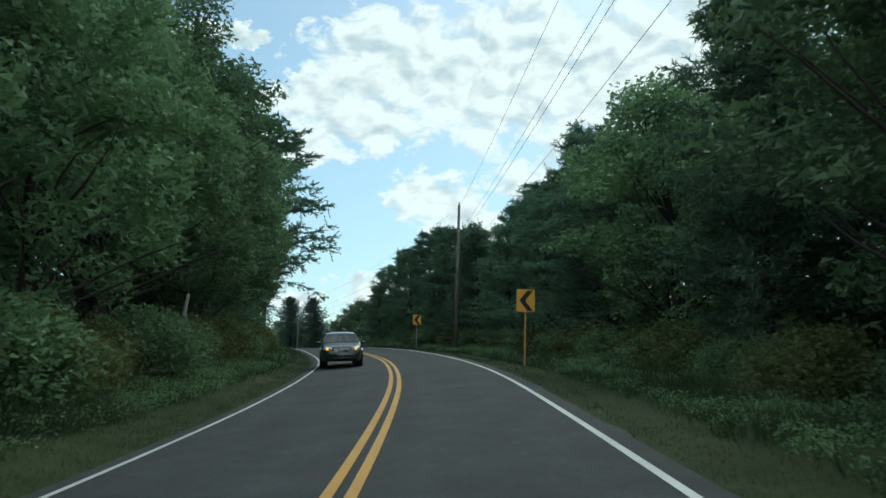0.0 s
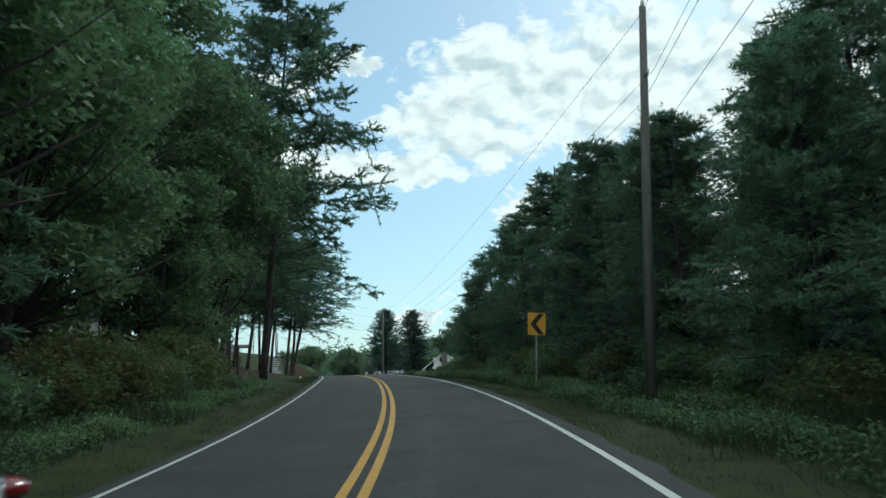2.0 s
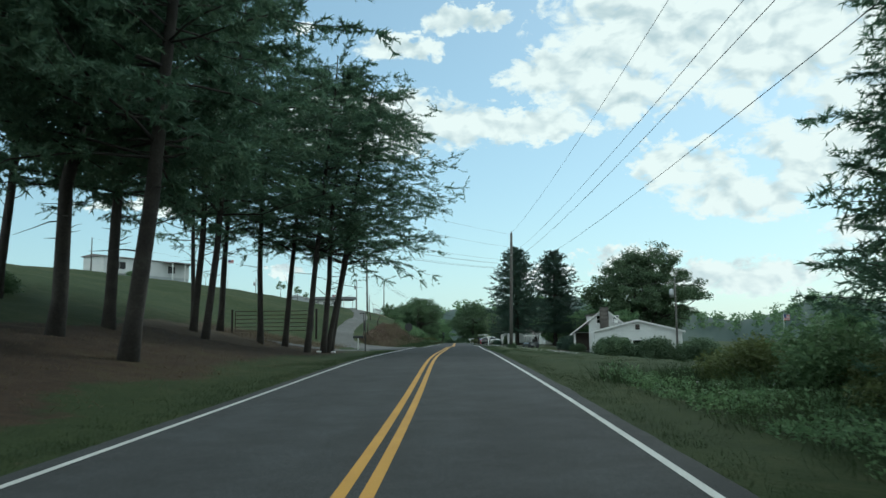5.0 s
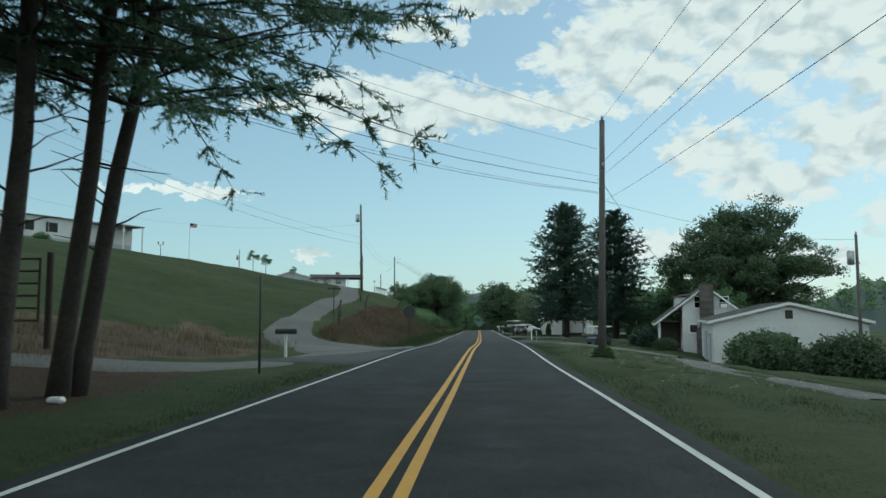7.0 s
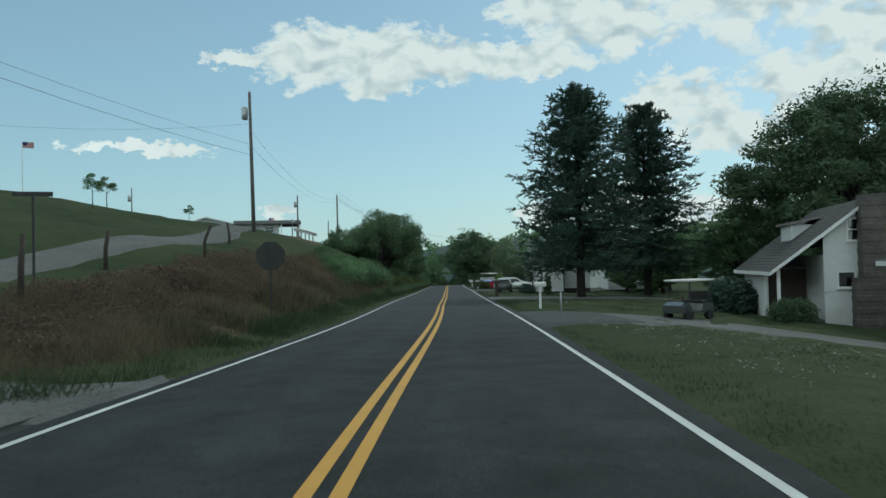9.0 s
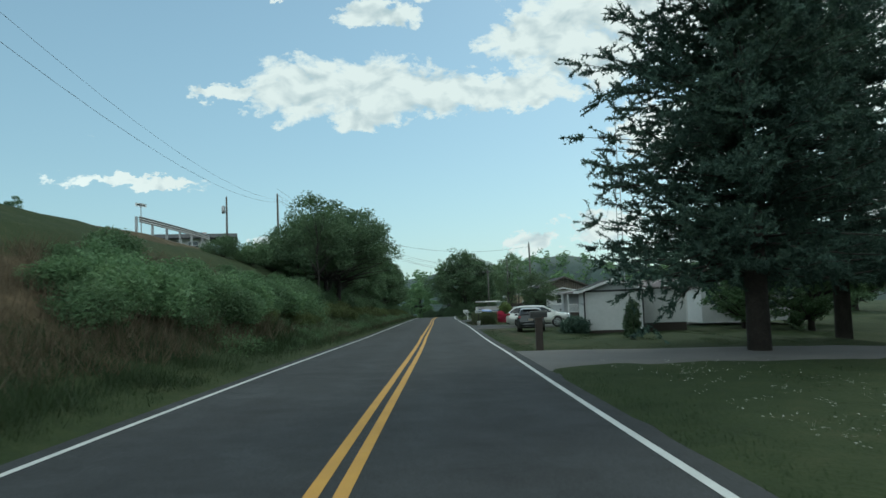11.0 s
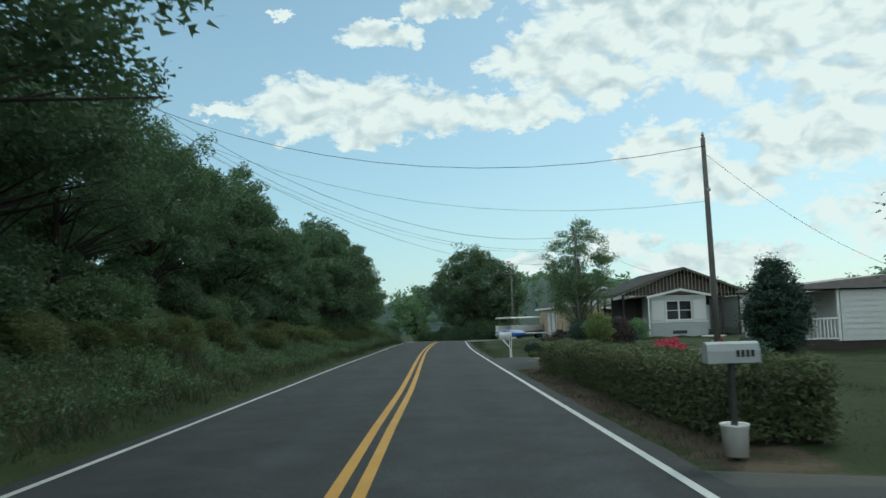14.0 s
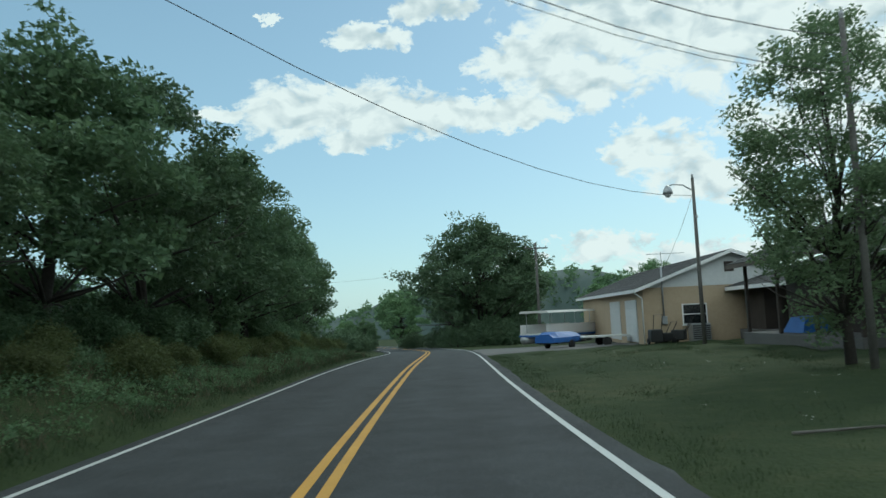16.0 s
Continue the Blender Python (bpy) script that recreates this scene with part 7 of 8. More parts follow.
part("canopy", Build().prism([(-1.4, 2.55), (1.4, 2.55), (1.2, 2.72), (-1.2, 2.72)], -3.0, 2.9), CANVAS, boat, "pale canvas canopy")
part("blue_band", Build().box(-1.28, 1.28, -3.2, 3.0, 0.82, 0.94), BLUE_TARP, boat, "blue hull stripe")
tr_t = thing("boat_trailer", spot(300.2, 8.2, -40) @ Matrix.Scale(0.9, 4), "low boat on a trailer under a blue tarp", "boat trailer")
part("tarp", Build().loft([[(q * w, y, z) for q, z in ((-1, 0.45), (-0.95, 0.75), (-0.5, h), (0.5, h + 0.03), (0.95, 0.75), (1, 0.45))] for y, w, h in ((-2.3, 0.7, 0.95), (-1.8, 0.85, 1.1), (0, 0.9, 1.05), (1.0, 0.75, 0.95), (1.6, 0.4, 0.8))]), BLUE_TARP, tr_t)
part("frame", Build().box(-0.8, 0.8, -2.0, 1.4, 0.36, 0.45, 0.01).tube([(0, 1.2, 0.4), (0, 3.0, 0.4)], 0.04, 6), DARK_METAL, tr_t)
for x in (-0.9, 0.9):
    part("wheel", Build().tube([(x - 0.08, -0.5, 0.28), (x + 0.08, -0.5, 0.28)], 0.28, 16), RUBBER, tr_t)
flat_t = thing("flat_trailer", spot(300.5, 10.6, -85), "low flat trailer with a pale deck", "trailer")
part("deck", Build().box(-0.7, 0.7, -1.4, 1.4, 0.5, 0.6, 0.01), CANVAS, flat_t)
for x in (-0.75, 0.75):
    part("wheel", Build().tube([(x - 0.07, 0, 0.27), (x + 0.07, 0, 0.27)], 0.27, 16), RUBBER, flat_t)
tarp_pile = part("tarp", Build().loft([[(q * 0.9 * w, y, z * w) for q, z in ((-1, 0.0), (-0.8, 0.5), (-0.2, 0.85), (0.4, 0.75), (1, 0.0))] for y, w in ((-0.6, 0.5), (-0.2, 1.0), (0.4, 0.9), (0.8, 0.4))]), BLUE_TARP, None, "blue tarp heaped on the porch floor", m=spot(291.2, 18.6, 0, 0.36))
tagged(tarp_pile, "", "tarp")
for k, (s, d, h) in enumerate(((294.6, 12.0, 1.5), (295.2, 12.6, 1.1), (295.6, 13.5, 1.3))):
    tool = thing("garden_machine", spot(s, d, 30 * k), "dark garden machine leaning at the workshop wall", "garden machine", "machines at the workshop")
    part("base", Build().box(-0.3, 0.3, -0.35, 0.35, 0.12, 0.5 * h, 0.05), PLASTIC_BLACK, tool)
    part("handle", Build().tube([(-0.2, -0.3, 0.45), (-0.22, -0.75, h), (0.22, -0.75, h), (0.2, -0.3, 0.45)], 0.02, 6), DARK_METAL, tool)
    for x in (-0.3, 0.3):
        part("wheel", Build().tube([(x - 0.05, 0.2, 0.15), (x + 0.05, 0.2, 0.15)], 0.15, 12), RUBBER, tool)
acu = thing("air_conditioner", spot(296.6, 14.9, 0), "grey air-conditioning unit by the workshop wall", "air conditioner")
part("cabinet", Build().box(-0.5, 0.5, -0.45, 0.25, 0, 0.95, 0.03), GALV, acu)
for k in range(7):
    part("louvre", Build().box(-0.45, 0.45, -0.47, -0.45, 0.12 + k * 0.11, 0.18 + k * 0.11), DARK_METAL, acu)

# ---- signs, mailboxes, gates ----


def chevron_sign(s, d, turn, base_z=0.0, post_m=POST_ORANGE, post_label="amber steel post"):
    ob = thing("chevron_sign", spot(s, d, turn, base_z) @ pose(0, 0, 0, 0, 3, 0) @ Matrix.Scale(0.93, 4), "yellow chevron bend sign with a black arrow on a post", "road sign", "chevron signs")
    part("post", Build().box(-0.03, 0.03, -0.02, 0.02, -0.4, 2.65, 0.006), post_m, ob, post_label)
    out = [(-0.35 + 0.03, 2.02), (0.35 - 0.03, 2.02), (0.35, 2.05), (0.35, 2.83), (0.32, 2.86), (-0.32, 2.86), (-0.35, 2.83), (-0.35, 2.05)]
    part("plate", Build().prism(out, -0.035, -0.028), SIGN_YELLOW, ob)
    part("arrow", Build().prism([(-0.25, 2.44), (0.06, 2.82), (0.28, 2.82), (-0.02, 2.44), (0.28, 2.06), (0.06, 2.06)], -0.041, -0.037), SIGN_BLACK, ob, "black chevron arrow")
    for z in (2.15, 2.72):
        part("bolt", Build().tube([(0, -0.04, z), (0, -0.05, z)], 0.012, 8), GALV, ob)
    return ob


chevron_sign(25.5, 4.65, 4)
chevron_sign(57.0, 5.3, 6, 0.0, GALV, "grey galvanised steel post")

stop = thing("stop_sign", spot(164.6, -5.0, 8, 0.0), "dark back of an octagonal stop sign on a post", "road sign")
part("post", Build().box(-0.03, 0.03, -0.02, 0.02, -0.4, 2.6, 0.006), DARK_METAL, stop)
oct_ = [(0.48 * math.cos(math.pi / 8 + k * math.pi / 4), 2.2 + 0.48 * math.sin(math.pi / 8 + k * math.pi / 4)) for k in range(8)]
part("plate", Build().prism(oct_, 0.021, 0.03), DARK_METAL, stop)
part("brace", Build().box(-0.2, 0.2, 0.0, 0.02, 2.16, 2.22), DARK_METAL, stop)


def post(s, d, h, material, label, r=0.06, lean=0.0, name="fence_post"):
    ob = part(name, Build().tube([(0, 0, -0.3), (0, 0, h * 0.5), (lean, 0, h)], [r * 1.05, r, r * 0.95], 8), material, None, label, True, spot(s, d))
    return tagged(ob, "", "post", "posts along the bank")


post(130.2, -5.4, 2.7, DARK_METAL, "thin dark steel marker post", 0.035, name="marker_post")
for s, d, h, ln in ((157.8, -8.9, 1.5, 0.05), (171.5, -9.4, 1.3, 0.25), (164.5, -10.2, 1.2, 0.1), (182.0, -11.5, 1.2, -0.1), (70.3, -8.3, 1.7, 0.0)):
    post(s, d, h, DARK_WOOD, "weathered dark wooden fence post on the bank", 0.07, ln)
post(168.2, 4.6, 0.9, GALV, "short pale marker stake in the lawn", 0.03)
post(141.5, 5.4, 0.6, DARK_WOOD, "short wooden stake in the lawn", 0.012)
yard_sign = thing("sign_post", spot(159.5, -9.6, 20), "small sign on a thin post above the drive", "sign")
part("post", Build().box(-0.03, 0.03, -0.03, 0.03, -0.3, 2.4), DARK_METAL, yard_sign)
part("plate", Build().box(-0.45, 0.45, -0.05, -0.03, 2.3, 2.42), DARK_METAL, yard_sign)


def mailbox(s, d, turn, height, box_m, post_m, label, thick=0.05, flag=True, brace=False, bars=False, half=0.26):
    ob = thing("mailbox", spot(s, d, turn), label, "mailbox", "mailboxes at the road")
    part("post", Build().box(-thick, thick, -thick, thick, -0.3, height + (0.25 if brace else 0), 0.01), post_m, ob)
    q = 0.0 if not brace else -0.22
    arch = [(-0.085, height), (0.085, height), (0.085, height + 0.12), (0.06, height + 0.19), (0, height + 0.215), (-0.06, height + 0.19), (-0.085, height + 0.12)]
    body = part("box", Build().prism(arch, -half, half), box_m, ob, m=pose(q, 0, 0, 0, 0, 90))
    part("door", Build().prism([(x * 1.05, z) for x, z in arch], -half - 0.015, 0.002 - half), box_m, body)
    if flag:
        part("flag", Build().box(0.09, 0.1, -0.1, 0.08, height + 0.12, height + 0.16).box(0.09, 0.1, 0.02, 0.08, height + 0.12, height + 0.24), RED_LENS, body, "small red flag")
    if brace:
        part("arm", Build().box(-0.5, 0.25, -0.03, 0.03, height - 0.06, height, 0.005), post_m, ob)
        part("brace", Build().add([(-0.4, -0.025, height - 0.06), (-0.3, -0.025, height - 0.06), (0.0, -0.025, height - 0.42), (0.0, -0.025, height - 0.52), (-0.4, 0.025, height - 0.06), (-0.3, 0.025, height - 0.06), (0.0, 0.025, height - 0.42), (0.0, 0.025, height - 0.52)],
                                  [(0, 1, 2, 3), (7, 6, 5, 4), (0, 4, 5, 1), (1, 5, 6, 2), (2, 6, 7, 3), (3, 7, 4, 0)]), post_m, ob)
    if bars:
        for k in range(4):
            part("bar", Build().box(-0.02, 0.02, -thick - 0.006, -thick - 0.001, 0.45 + k * 0.13, 0.54 + k * 0.13), SIGN_BLACK, ob, "dark plain bar")
    return ob


mailbox(139.4, -7.2, 0, 0.95, PLASTIC_BLACK, TRIM, "large long black mailbox on a white post", 0.05, half=0.42)
mailbox(175.2, 4.7, 0, 1.0, PAINT_SILVER, TRIM, "pale mailbox on a white post by the lawn", 0.05)
mailbox(197.6, 4.1, 0, 1.05, DARK_METAL, DARK_WOOD, "dark mailbox on a thick weathered timber post", 0.11, False)
bucket_box = mailbox(231.0, 3.9, 0, 0.93, SIDING_GREY, DARK_METAL, "grey mailbox on a dark post set in a bucket", 0.03)
mailbox(255.3, 4.1, 0, 0.87, PAINT_WHITE, TRIM, "white mailbox on a braced white post", 0.05, True, True, True)
for k in range(4):
    part("bar", Build().box(0.03 + k * 0.05, 0.06 + k * 0.05, -0.092, -0.086, 0.99, 1.06), SIGN_BLACK, bucket_box, "dark plain bar")
bucket = part("bucket", Build().loft([[(r * math.cos(a), r * math.sin(a), z) for a in (2 * math.pi * k / 18 for k in range(18))] for r, z in ((0.115, 0.0), (0.135, 0.29), (0.145, 0.30), (0.145, 0.32), (0.125, 0.31), (0.105, 0.1))]), TRIM, None, "white plastic bucket at the foot of a mailbox", True, spot(231.0, 3.9))
tagged(bucket, "", "bucket")


def pipe_gate(s, d, turn, wide, label, bars=6, h=1.35):
    ob = thing("farm_gate", spot(s, d, turn), label, "gate", "farm gates")
    for k in range(bars):
        part("bar", Build().tube([(0, 0, 0.15 + k * (h - 0.15) / (bars - 1)), (0, wide, 0.15 + k * (h - 0.15) / (bars - 1))], 0.024, 6), RUST_PIPE, ob)
    for y in (0, wide * 0.33, wide * 0.66, wide):
        part("upright", Build().tube([(0, y, 0.12), (0, y, h + 0.02)], 0.026, 6), RUST_PIPE, ob)
    for y in (-0.2, wide + 0.2):
        part("gate_post", Build().tube([(0, y, -0.4), (0, y, h + 0.12)], 0.065, 8), DARK_WOOD, ob, "dark timber gate post")
    return ob


pipe_gate(123.6, -12.6, -88, 4.8, "brown tubular steel farm gate before the hill")
pipe_gate(73.3, -10.3, -27, 4.8, "brown tubular steel gate under the pines")
pipe_gate(68.8, -12.7, -27, 4.5, "brown tubular steel fence panel under the pines")

guard = thing("guard_rail", spot(211.5, -14.2, 0, 0.0), "grey steel guard rail along the top of the bank", "guard rail")
gr = Build()
prof = [(0.0, 0.52), (0.05, 0.56), (0.0, 0.62), (0.05, 0.68), (0.0, 0.74), (0.05, 0.80), (0.0, 0.84)]
ref = guard.matrix_world.inverted()
ln = []
for k in range(13):
    p = ref @ at(211.5 + k * 0.9, -14.2 + 0.02 * k)
    ln.append([(p.x + x, p.y, p.z + z + 0.1) for x, z in prof] + [(p.x + x - 0.01, p.y, p.z + z + 0.1) for x, z in prof[::-1]])
part("beam", gr.loft(ln), GALV, guard)
for k in range(6):
    p = ref @ at(211.6 + k * 2.1, -14.3)
    part("post", Build().box(p.x - 0.12, p.x, p.y - 0.05, p.y + 0.05, p.z - 0.4, p.z + 0.9, 0.01), GALV, guard)
st = thing("street_sign", spot(212.8, -14.6, 70), "small white street sign on a thin post", "street sign")
part("post", Build().tube([(0, 0, -0.3), (0, 0, 1.7)], 0.025, 6), GALV, st)
part("plate", Build().box(-0.4, 0.4, -0.01, 0.01, 1.5, 1.68), TRIM, st)
part("bar", Build().box(-0.3, 0.3, -0.014, -0.011, 1.56, 1.62), SIGN_BLACK, st, "dark plain bar of lettering")


def flag_on(s, d, h, label, cloth=1.0, z=0.0):
    ob = thing("flagpole", spot(s, d, 30, z), label, "flagpole")
    part("pole", Build().tube([(0, 0, -0.3), (0, 0, h)], [0.05, 0.025], 8), TRIM, ob)
    fl = part("flag", Build().box(0.05, 0.05 + 1.0 * cloth, -0.004, 0.004, h - 0.65 * cloth, h - 0.05), FLAG_WHITE, ob)
    for k in range(4):
        z0 = h - 0.65 * cloth + k * 0.16 * cloth
        part("stripe", Build().box(0.05, 0.05 + 1.0 * cloth, -0.008, 0.008, z0, z0 + 0.08 * cloth), FLAG_RED, fl, "red stripe")
    part("canton", Build().box(0.05, 0.05 + 0.42 * cloth, -0.01, 0.01, h - 0.38 * cloth, h - 0.05), FLAG_BLUE, fl, "dark blue corner")
    return ob


flag_on(214.5, -41.9, 5.6, "white flagpole with a striped flag on the hill")
flag_on(279.2, -33.3, 5.6, "flag on a pole before the hill house", 1.0)
flag_on(184.0, 47.0, 6.5, "flag on a pole beyond the shed", 1.3)
wall_flag = part("wall_flag", Build().box(0, 0.5, -0.005, 0.005, -0.8, 0), FLAG_WHITE, None, "striped flag hanging from a porch", m=spot(289.3, 20.0, 0, 2.4))
tagged(wall_flag, "", "flag")
for k in range(4):
    part("stripe", Build().box(0.06 + k * 0.12, 0.12 + k * 0.12, -0.009, 0.009, -0.8, 0), FLAG_RED, wall_flag, "red stripe")

yard_lamp = thing("yard_lamp", spot(213.1, -45.5, 20), "black garden lamp post with two lanterns", "lamp")
part("post", Build().tube([(0, 0, -0.3), (0, 0, 0.4), (0, 0, 1.9)], [0.06, 0.045, 0.035], 8), DARK_METAL, yard_lamp, smooth=True)
part("arm", Build().tube([(-0.32, 0, 1.75), (-0.15, 0, 1.68), (0.15, 0, 1.68), (0.32, 0, 1.75)], 0.02, 6), DARK_METAL, yard_lamp)
for x in (-0.32, 0.32):
    lantern = part("lantern", Build().tube([(x, 0, 1.75), (x, 0, 2.0), (x, 0, 2.1)], [0.08, 0.12, 0.13], 6), CLEAR_LENS, yard_lamp, "clear glass lantern")
    part("cap", Build().tube([(x, 0, 2.1), (x, 0, 2.22)], [0.15, 0.02], 6), DARK_METAL, lantern)

bath = thing("bird_bath", spot(249.2, 10.6), "white concrete bird bath in the garden", "bird bath")
part("pedestal", Build().tube([(0, 0, 0), (0, 0, 0.1), (0, 0, 0.35), (0, 0, 0.55), (0, 0, 0.72)], [0.2, 0.17, 0.08, 0.12, 0.07], 14), TRIM, bath, smooth=True)
part("bowl", Build().tube([(0, 0, 0.7), (0, 0, 0.78), (0, 0, 0.83)], [0.1, 0.38, 0.42], 20), TRIM, bath, smooth=True)
rail_b = thing("timber_edge", spot(152.0, 12.2, -62), "row of low dark timbers lying along the track", "timber")
inv = rail_b.matrix_world.inverted()
for k in range(4):
    ends = [(156.6 - 2.6 * q, 13.9 - 0.95 * q) for q in (k + 0.01, k + 0.99)]
    part("beam", Build().loft([[inv @ at(s + a, d + c, z) for a, c, z in ((-0.05, 0.09, -0.06), (0.05, -0.09, -0.06), (0.05, -0.09, 0.13), (-0.05, 0.09, 0.13))] for s, d in ends]), DARK_WOOD, rail_b)
logp = part("fallen_branch", Build().tube([(0, 0, 0.2), (0.6, 0.3, 1.0), (1.0, 0.4, 1.9), (1.3, 0.3, 2.6)], [0.11, 0.1, 0.08, 0.04], 8), BARK_PALE, None, "leaning dead branch at the wood's edge", True, spot(24.0, -6.2, 100))
tagged(logp, "", "branch")


stick = part("fallen_branch", Build().tube([(0, 0, 0.03), (0.1, 0.45, 0.05), (0.05, 0.9, 0.04), (0.16, 1.4, 0.06)], [0.02, 0.018, 0.014, 0.008], 6).tube([(0.1, 0.45, 0.05), (0.3, 0.9, 0.1)], [0.012, 0.006], 5), BARK_PALE, None, "pale dry branch lying on the lawn", True, spot(265.1, 5.2, -82))
tagged(stick, "", "branch")


# ---- more trees: bank, gardens, distance ----
MADE.update({
    "dome_tree": lambda: broadleaf(171, 6.9, 4.3, 0.17, 0.38, 0.10, 130, 190, clump_r=0.085),
    "spire_tree": lambda: broadleaf(172, 7.3, 2.7, 0.085, 0.36, 0.10, 62, 110, clump_r=0.10),
    "bank_tree_a": lambda: broadleaf(71, 8.0, 3.6, 0.18, 0.06, 0.098, 125, 220, clump_r=0.09),
    "bank_tree_b": lambda: broadleaf(72, 7.0, 3.0, 0.15, 0.06, 0.12, 105, 160, clump_r=0.09),
    "bank_tree_c": lambda: broadleaf(73, 9.0, 3.2, 0.17, 0.15, 0.12, 100, 160, lean=0.1, clump_r=0.09),
    "great_oak": lambda: broadleaf(74, 15.6, 8.8, 0.5, 0.16, 0.19, 330, 230, clump_r=0.062, uneven=0.08),
    "garden_tree": lambda: broadleaf(175, 6.7, 1.85, 0.09, 0.10, 0.062, 210, 105, clump_r=0.05, uneven=0.3),
    "far_tree": lambda: broadleaf(76, 13.5, 6.6, 0.4, 0.05, 0.27, 190, 100, clump_r=0.075),
    "bend_tree": lambda: broadleaf(76, 14.5, 8.0, 0.4, 0.01, 0.24, 330, 110, clump_r=0.07),
    "ball_tree": lambda: broadleaf(77, 4.5, 1.75, 0.06, 0.28, 0.06, 150, 85, clump_r=0.045, uneven=0.1),
    "egg_shrub": lambda: broadleaf(79, 3.0, 0.78, 0.07, 0.14, 0.045, 320, 120, clump_r=0.0, uneven=0.06),
    "little_tree": lambda: broadleaf(80, 1.8, 0.66, 0.045, 0.28, 0.05, 60, 70, clump_r=0.03),
    "sapling": lambda: broadleaf(78, 3.2, 0.8, 0.05, 0.45, 0.1, 14, 70)})
bank_label = "broad-leaved tree hung with vines on the steep bank"
for s, d, key, k in ((231.5, -6.9, "dome_tree", 1.10), (226.6, -7.0, "dome_tree", 0.98), (222.2, -6.9, "spire_tree", 1.0), (224.2, -9.0, "bank_tree_c", 0.34), (222, -8.2, "bank_tree_b", 0.36), (233, -9.5, "bank_tree_c", 0.5), (237.2, -7.8, "dome_tree", 0.76), (242, -8.6, "bank_tree_a", 0.68),
                     (247, -8.2, "bank_tree_c", 0.64), (251, -9.4, "bank_tree_a", 0.74), (256, -8.0, "bank_tree_b", 0.84), (260.5, -9.2, "bank_tree_c", 0.80), (265, -8.0, "bank_tree_c", 0.62), (269.5, -8.2, "bank_tree_a", 0.66),
                     (274, -7.8, "bank_tree_b", 1.02), (279, -7.5, "bank_tree_c", 0.95), (284.5, -7.2, "bank_tree_b", 1.06), (290, -7.6, "bank_tree_a", 0.92), (297, -7.9, "bank_tree_b", 0.92), (305, -8.4, "bank_tree_b", 0.9), (246, -15, "bank_tree_a", 0.5),
                     (262, -15, "bank_tree_a", 0.6), (278, -14, "bank_tree_a", 0.85), (294, -14, "bank_tree_a", 0.9), (312, -11, "bank_tree_b", 0.8)):
    tree(key, s, d, k, label=bank_label, group="trees on the bank", green=BANK_LEAF)
for s, d, k in ((253, -10, 0.5), (244, -10.5, 0.48), (264.5, -9.4, 0.64)):
    tree("edge_pine_a", s, d, k, label="dark young pine on the bank", group="trees on the bank")
for k in range(56):
    s = 190 + k * 2.1 + rng.uniform(-0.8, 0.8)
    bush(s, -7.0 - rng.uniform(0, 1.8), rng.uniform(0.45, 0.85) * (0.75 if s < 216 else 1.0), "leafy shrub and vine growth on the steep bank", "shrubs on the bank", BANK_LEAF if s > 216 else LEAF)
for k in range(28):
    s = 216 + k * 2.7 + rng.uniform(-0.8, 0.8)
    bush(s, -9.6 - rng.uniform(0, 2.0), rng.uniform(0.55, 0.9), "leafy shrub and vine growth on the steep bank", "shrubs on the bank", BANK_LEAF)
for k in range(18):
    bush(189 + k * 1.5 + rng.uniform(-0.5, 0.5), -6.0 - rng.uniform(0, 0.9), rng.uniform(0.5, 0.8), "leafy shrub and vine growth on the steep bank", "shrubs on the bank")
for k in range(64):
    s = 198 + k * 1.75 + rng.uniform(-0.7, 0.7)
    bush(s, -5.6 - rng.uniform(0, 1.3), rng.uniform(0.28, 0.5), "low rank yellow-green weeds at the bank's foot", "shrubs on the bank", WEED_LEAF)
# cedars and the great oak behind the white house
for key, s, d, h, r in (("cedar_a", 195.3, 10.1, 15.0, 5.0), ("cedar_b", 204.0, 17.3, 16.0, 5.2)):
    plant("tree", key, stand(s, d, 65 if key == "cedar_a" else 0), lambda h=h, r=r, key=key: cedar(81 if key == "cedar_a" else 82, h, r), CEDAR, BARK, "cedar_tree", "tall dense dark cedar tree on the lawn", "tree", "pair of cedars")
tree("great_oak", 195.5, 30.6, 1.0, 40, "great spreading oak behind the white house", "garden trees", SHADED_LEAF)
for s, d, k in ((206, 26, 0.6), (217, 18.6, 0.36), (216, 22.0, 0.42), (224, 25, 0.5), (186, 25, 0.45), (214, 34, 0.7), (230, 40, 0.7), (176, 52, 0.6), (160, 62, 0.7), (250, 44, 0.7), (280, 46, 0.8), (262, 40, 0.55)):
    tree("far_tree", s, d, k, None, "leafy green tree behind the houses", "trees behind the houses")
tree("garden_tree", 273.4, 10.5, 1.22, 10, "slender leafy garden tree on the lawn", "garden trees", LEAF_LIGHT)
tree("little_tree", 257.5, 8.4, 1.0, 30, "small light green garden tree with a short bare stem", "garden trees", LIME)
tree("ball_tree", 233.0, 8.8, 0.9, 10, "small round-headed garden tree", "garden trees", LEAF_LIGHT)
tree("egg_shrub", 243.1, 10.0, 1.0, 10, "tall clipped evergreen with an egg-shaped head", "garden trees", CEDAR)
tree("bend_tree", 344, 8.9, 1.03, 0, "broad dark tree at the road's far bend", "trees at the bend", SHADED_LEAF)
for s, d, k in ((340, 5.4, 1.3), (339, 8.0, 1.6), (338.5, 10.6, 1.7), (339.5, 13.4, 1.6), (346, 4.4, 1.4), (352, 1.6, 1.1), (330, -6.4, 1.0), (336, -6.2, 1.2), (343, -6.8, 1.3), (352, -8.0, 1.4), (360, -4.2, 1.2), (322, -7.0, 0.9)):
    bush(s, d, k, "dark bushy undergrowth at the far end of the road", "bushes at the bend", SHADED_LEAF)
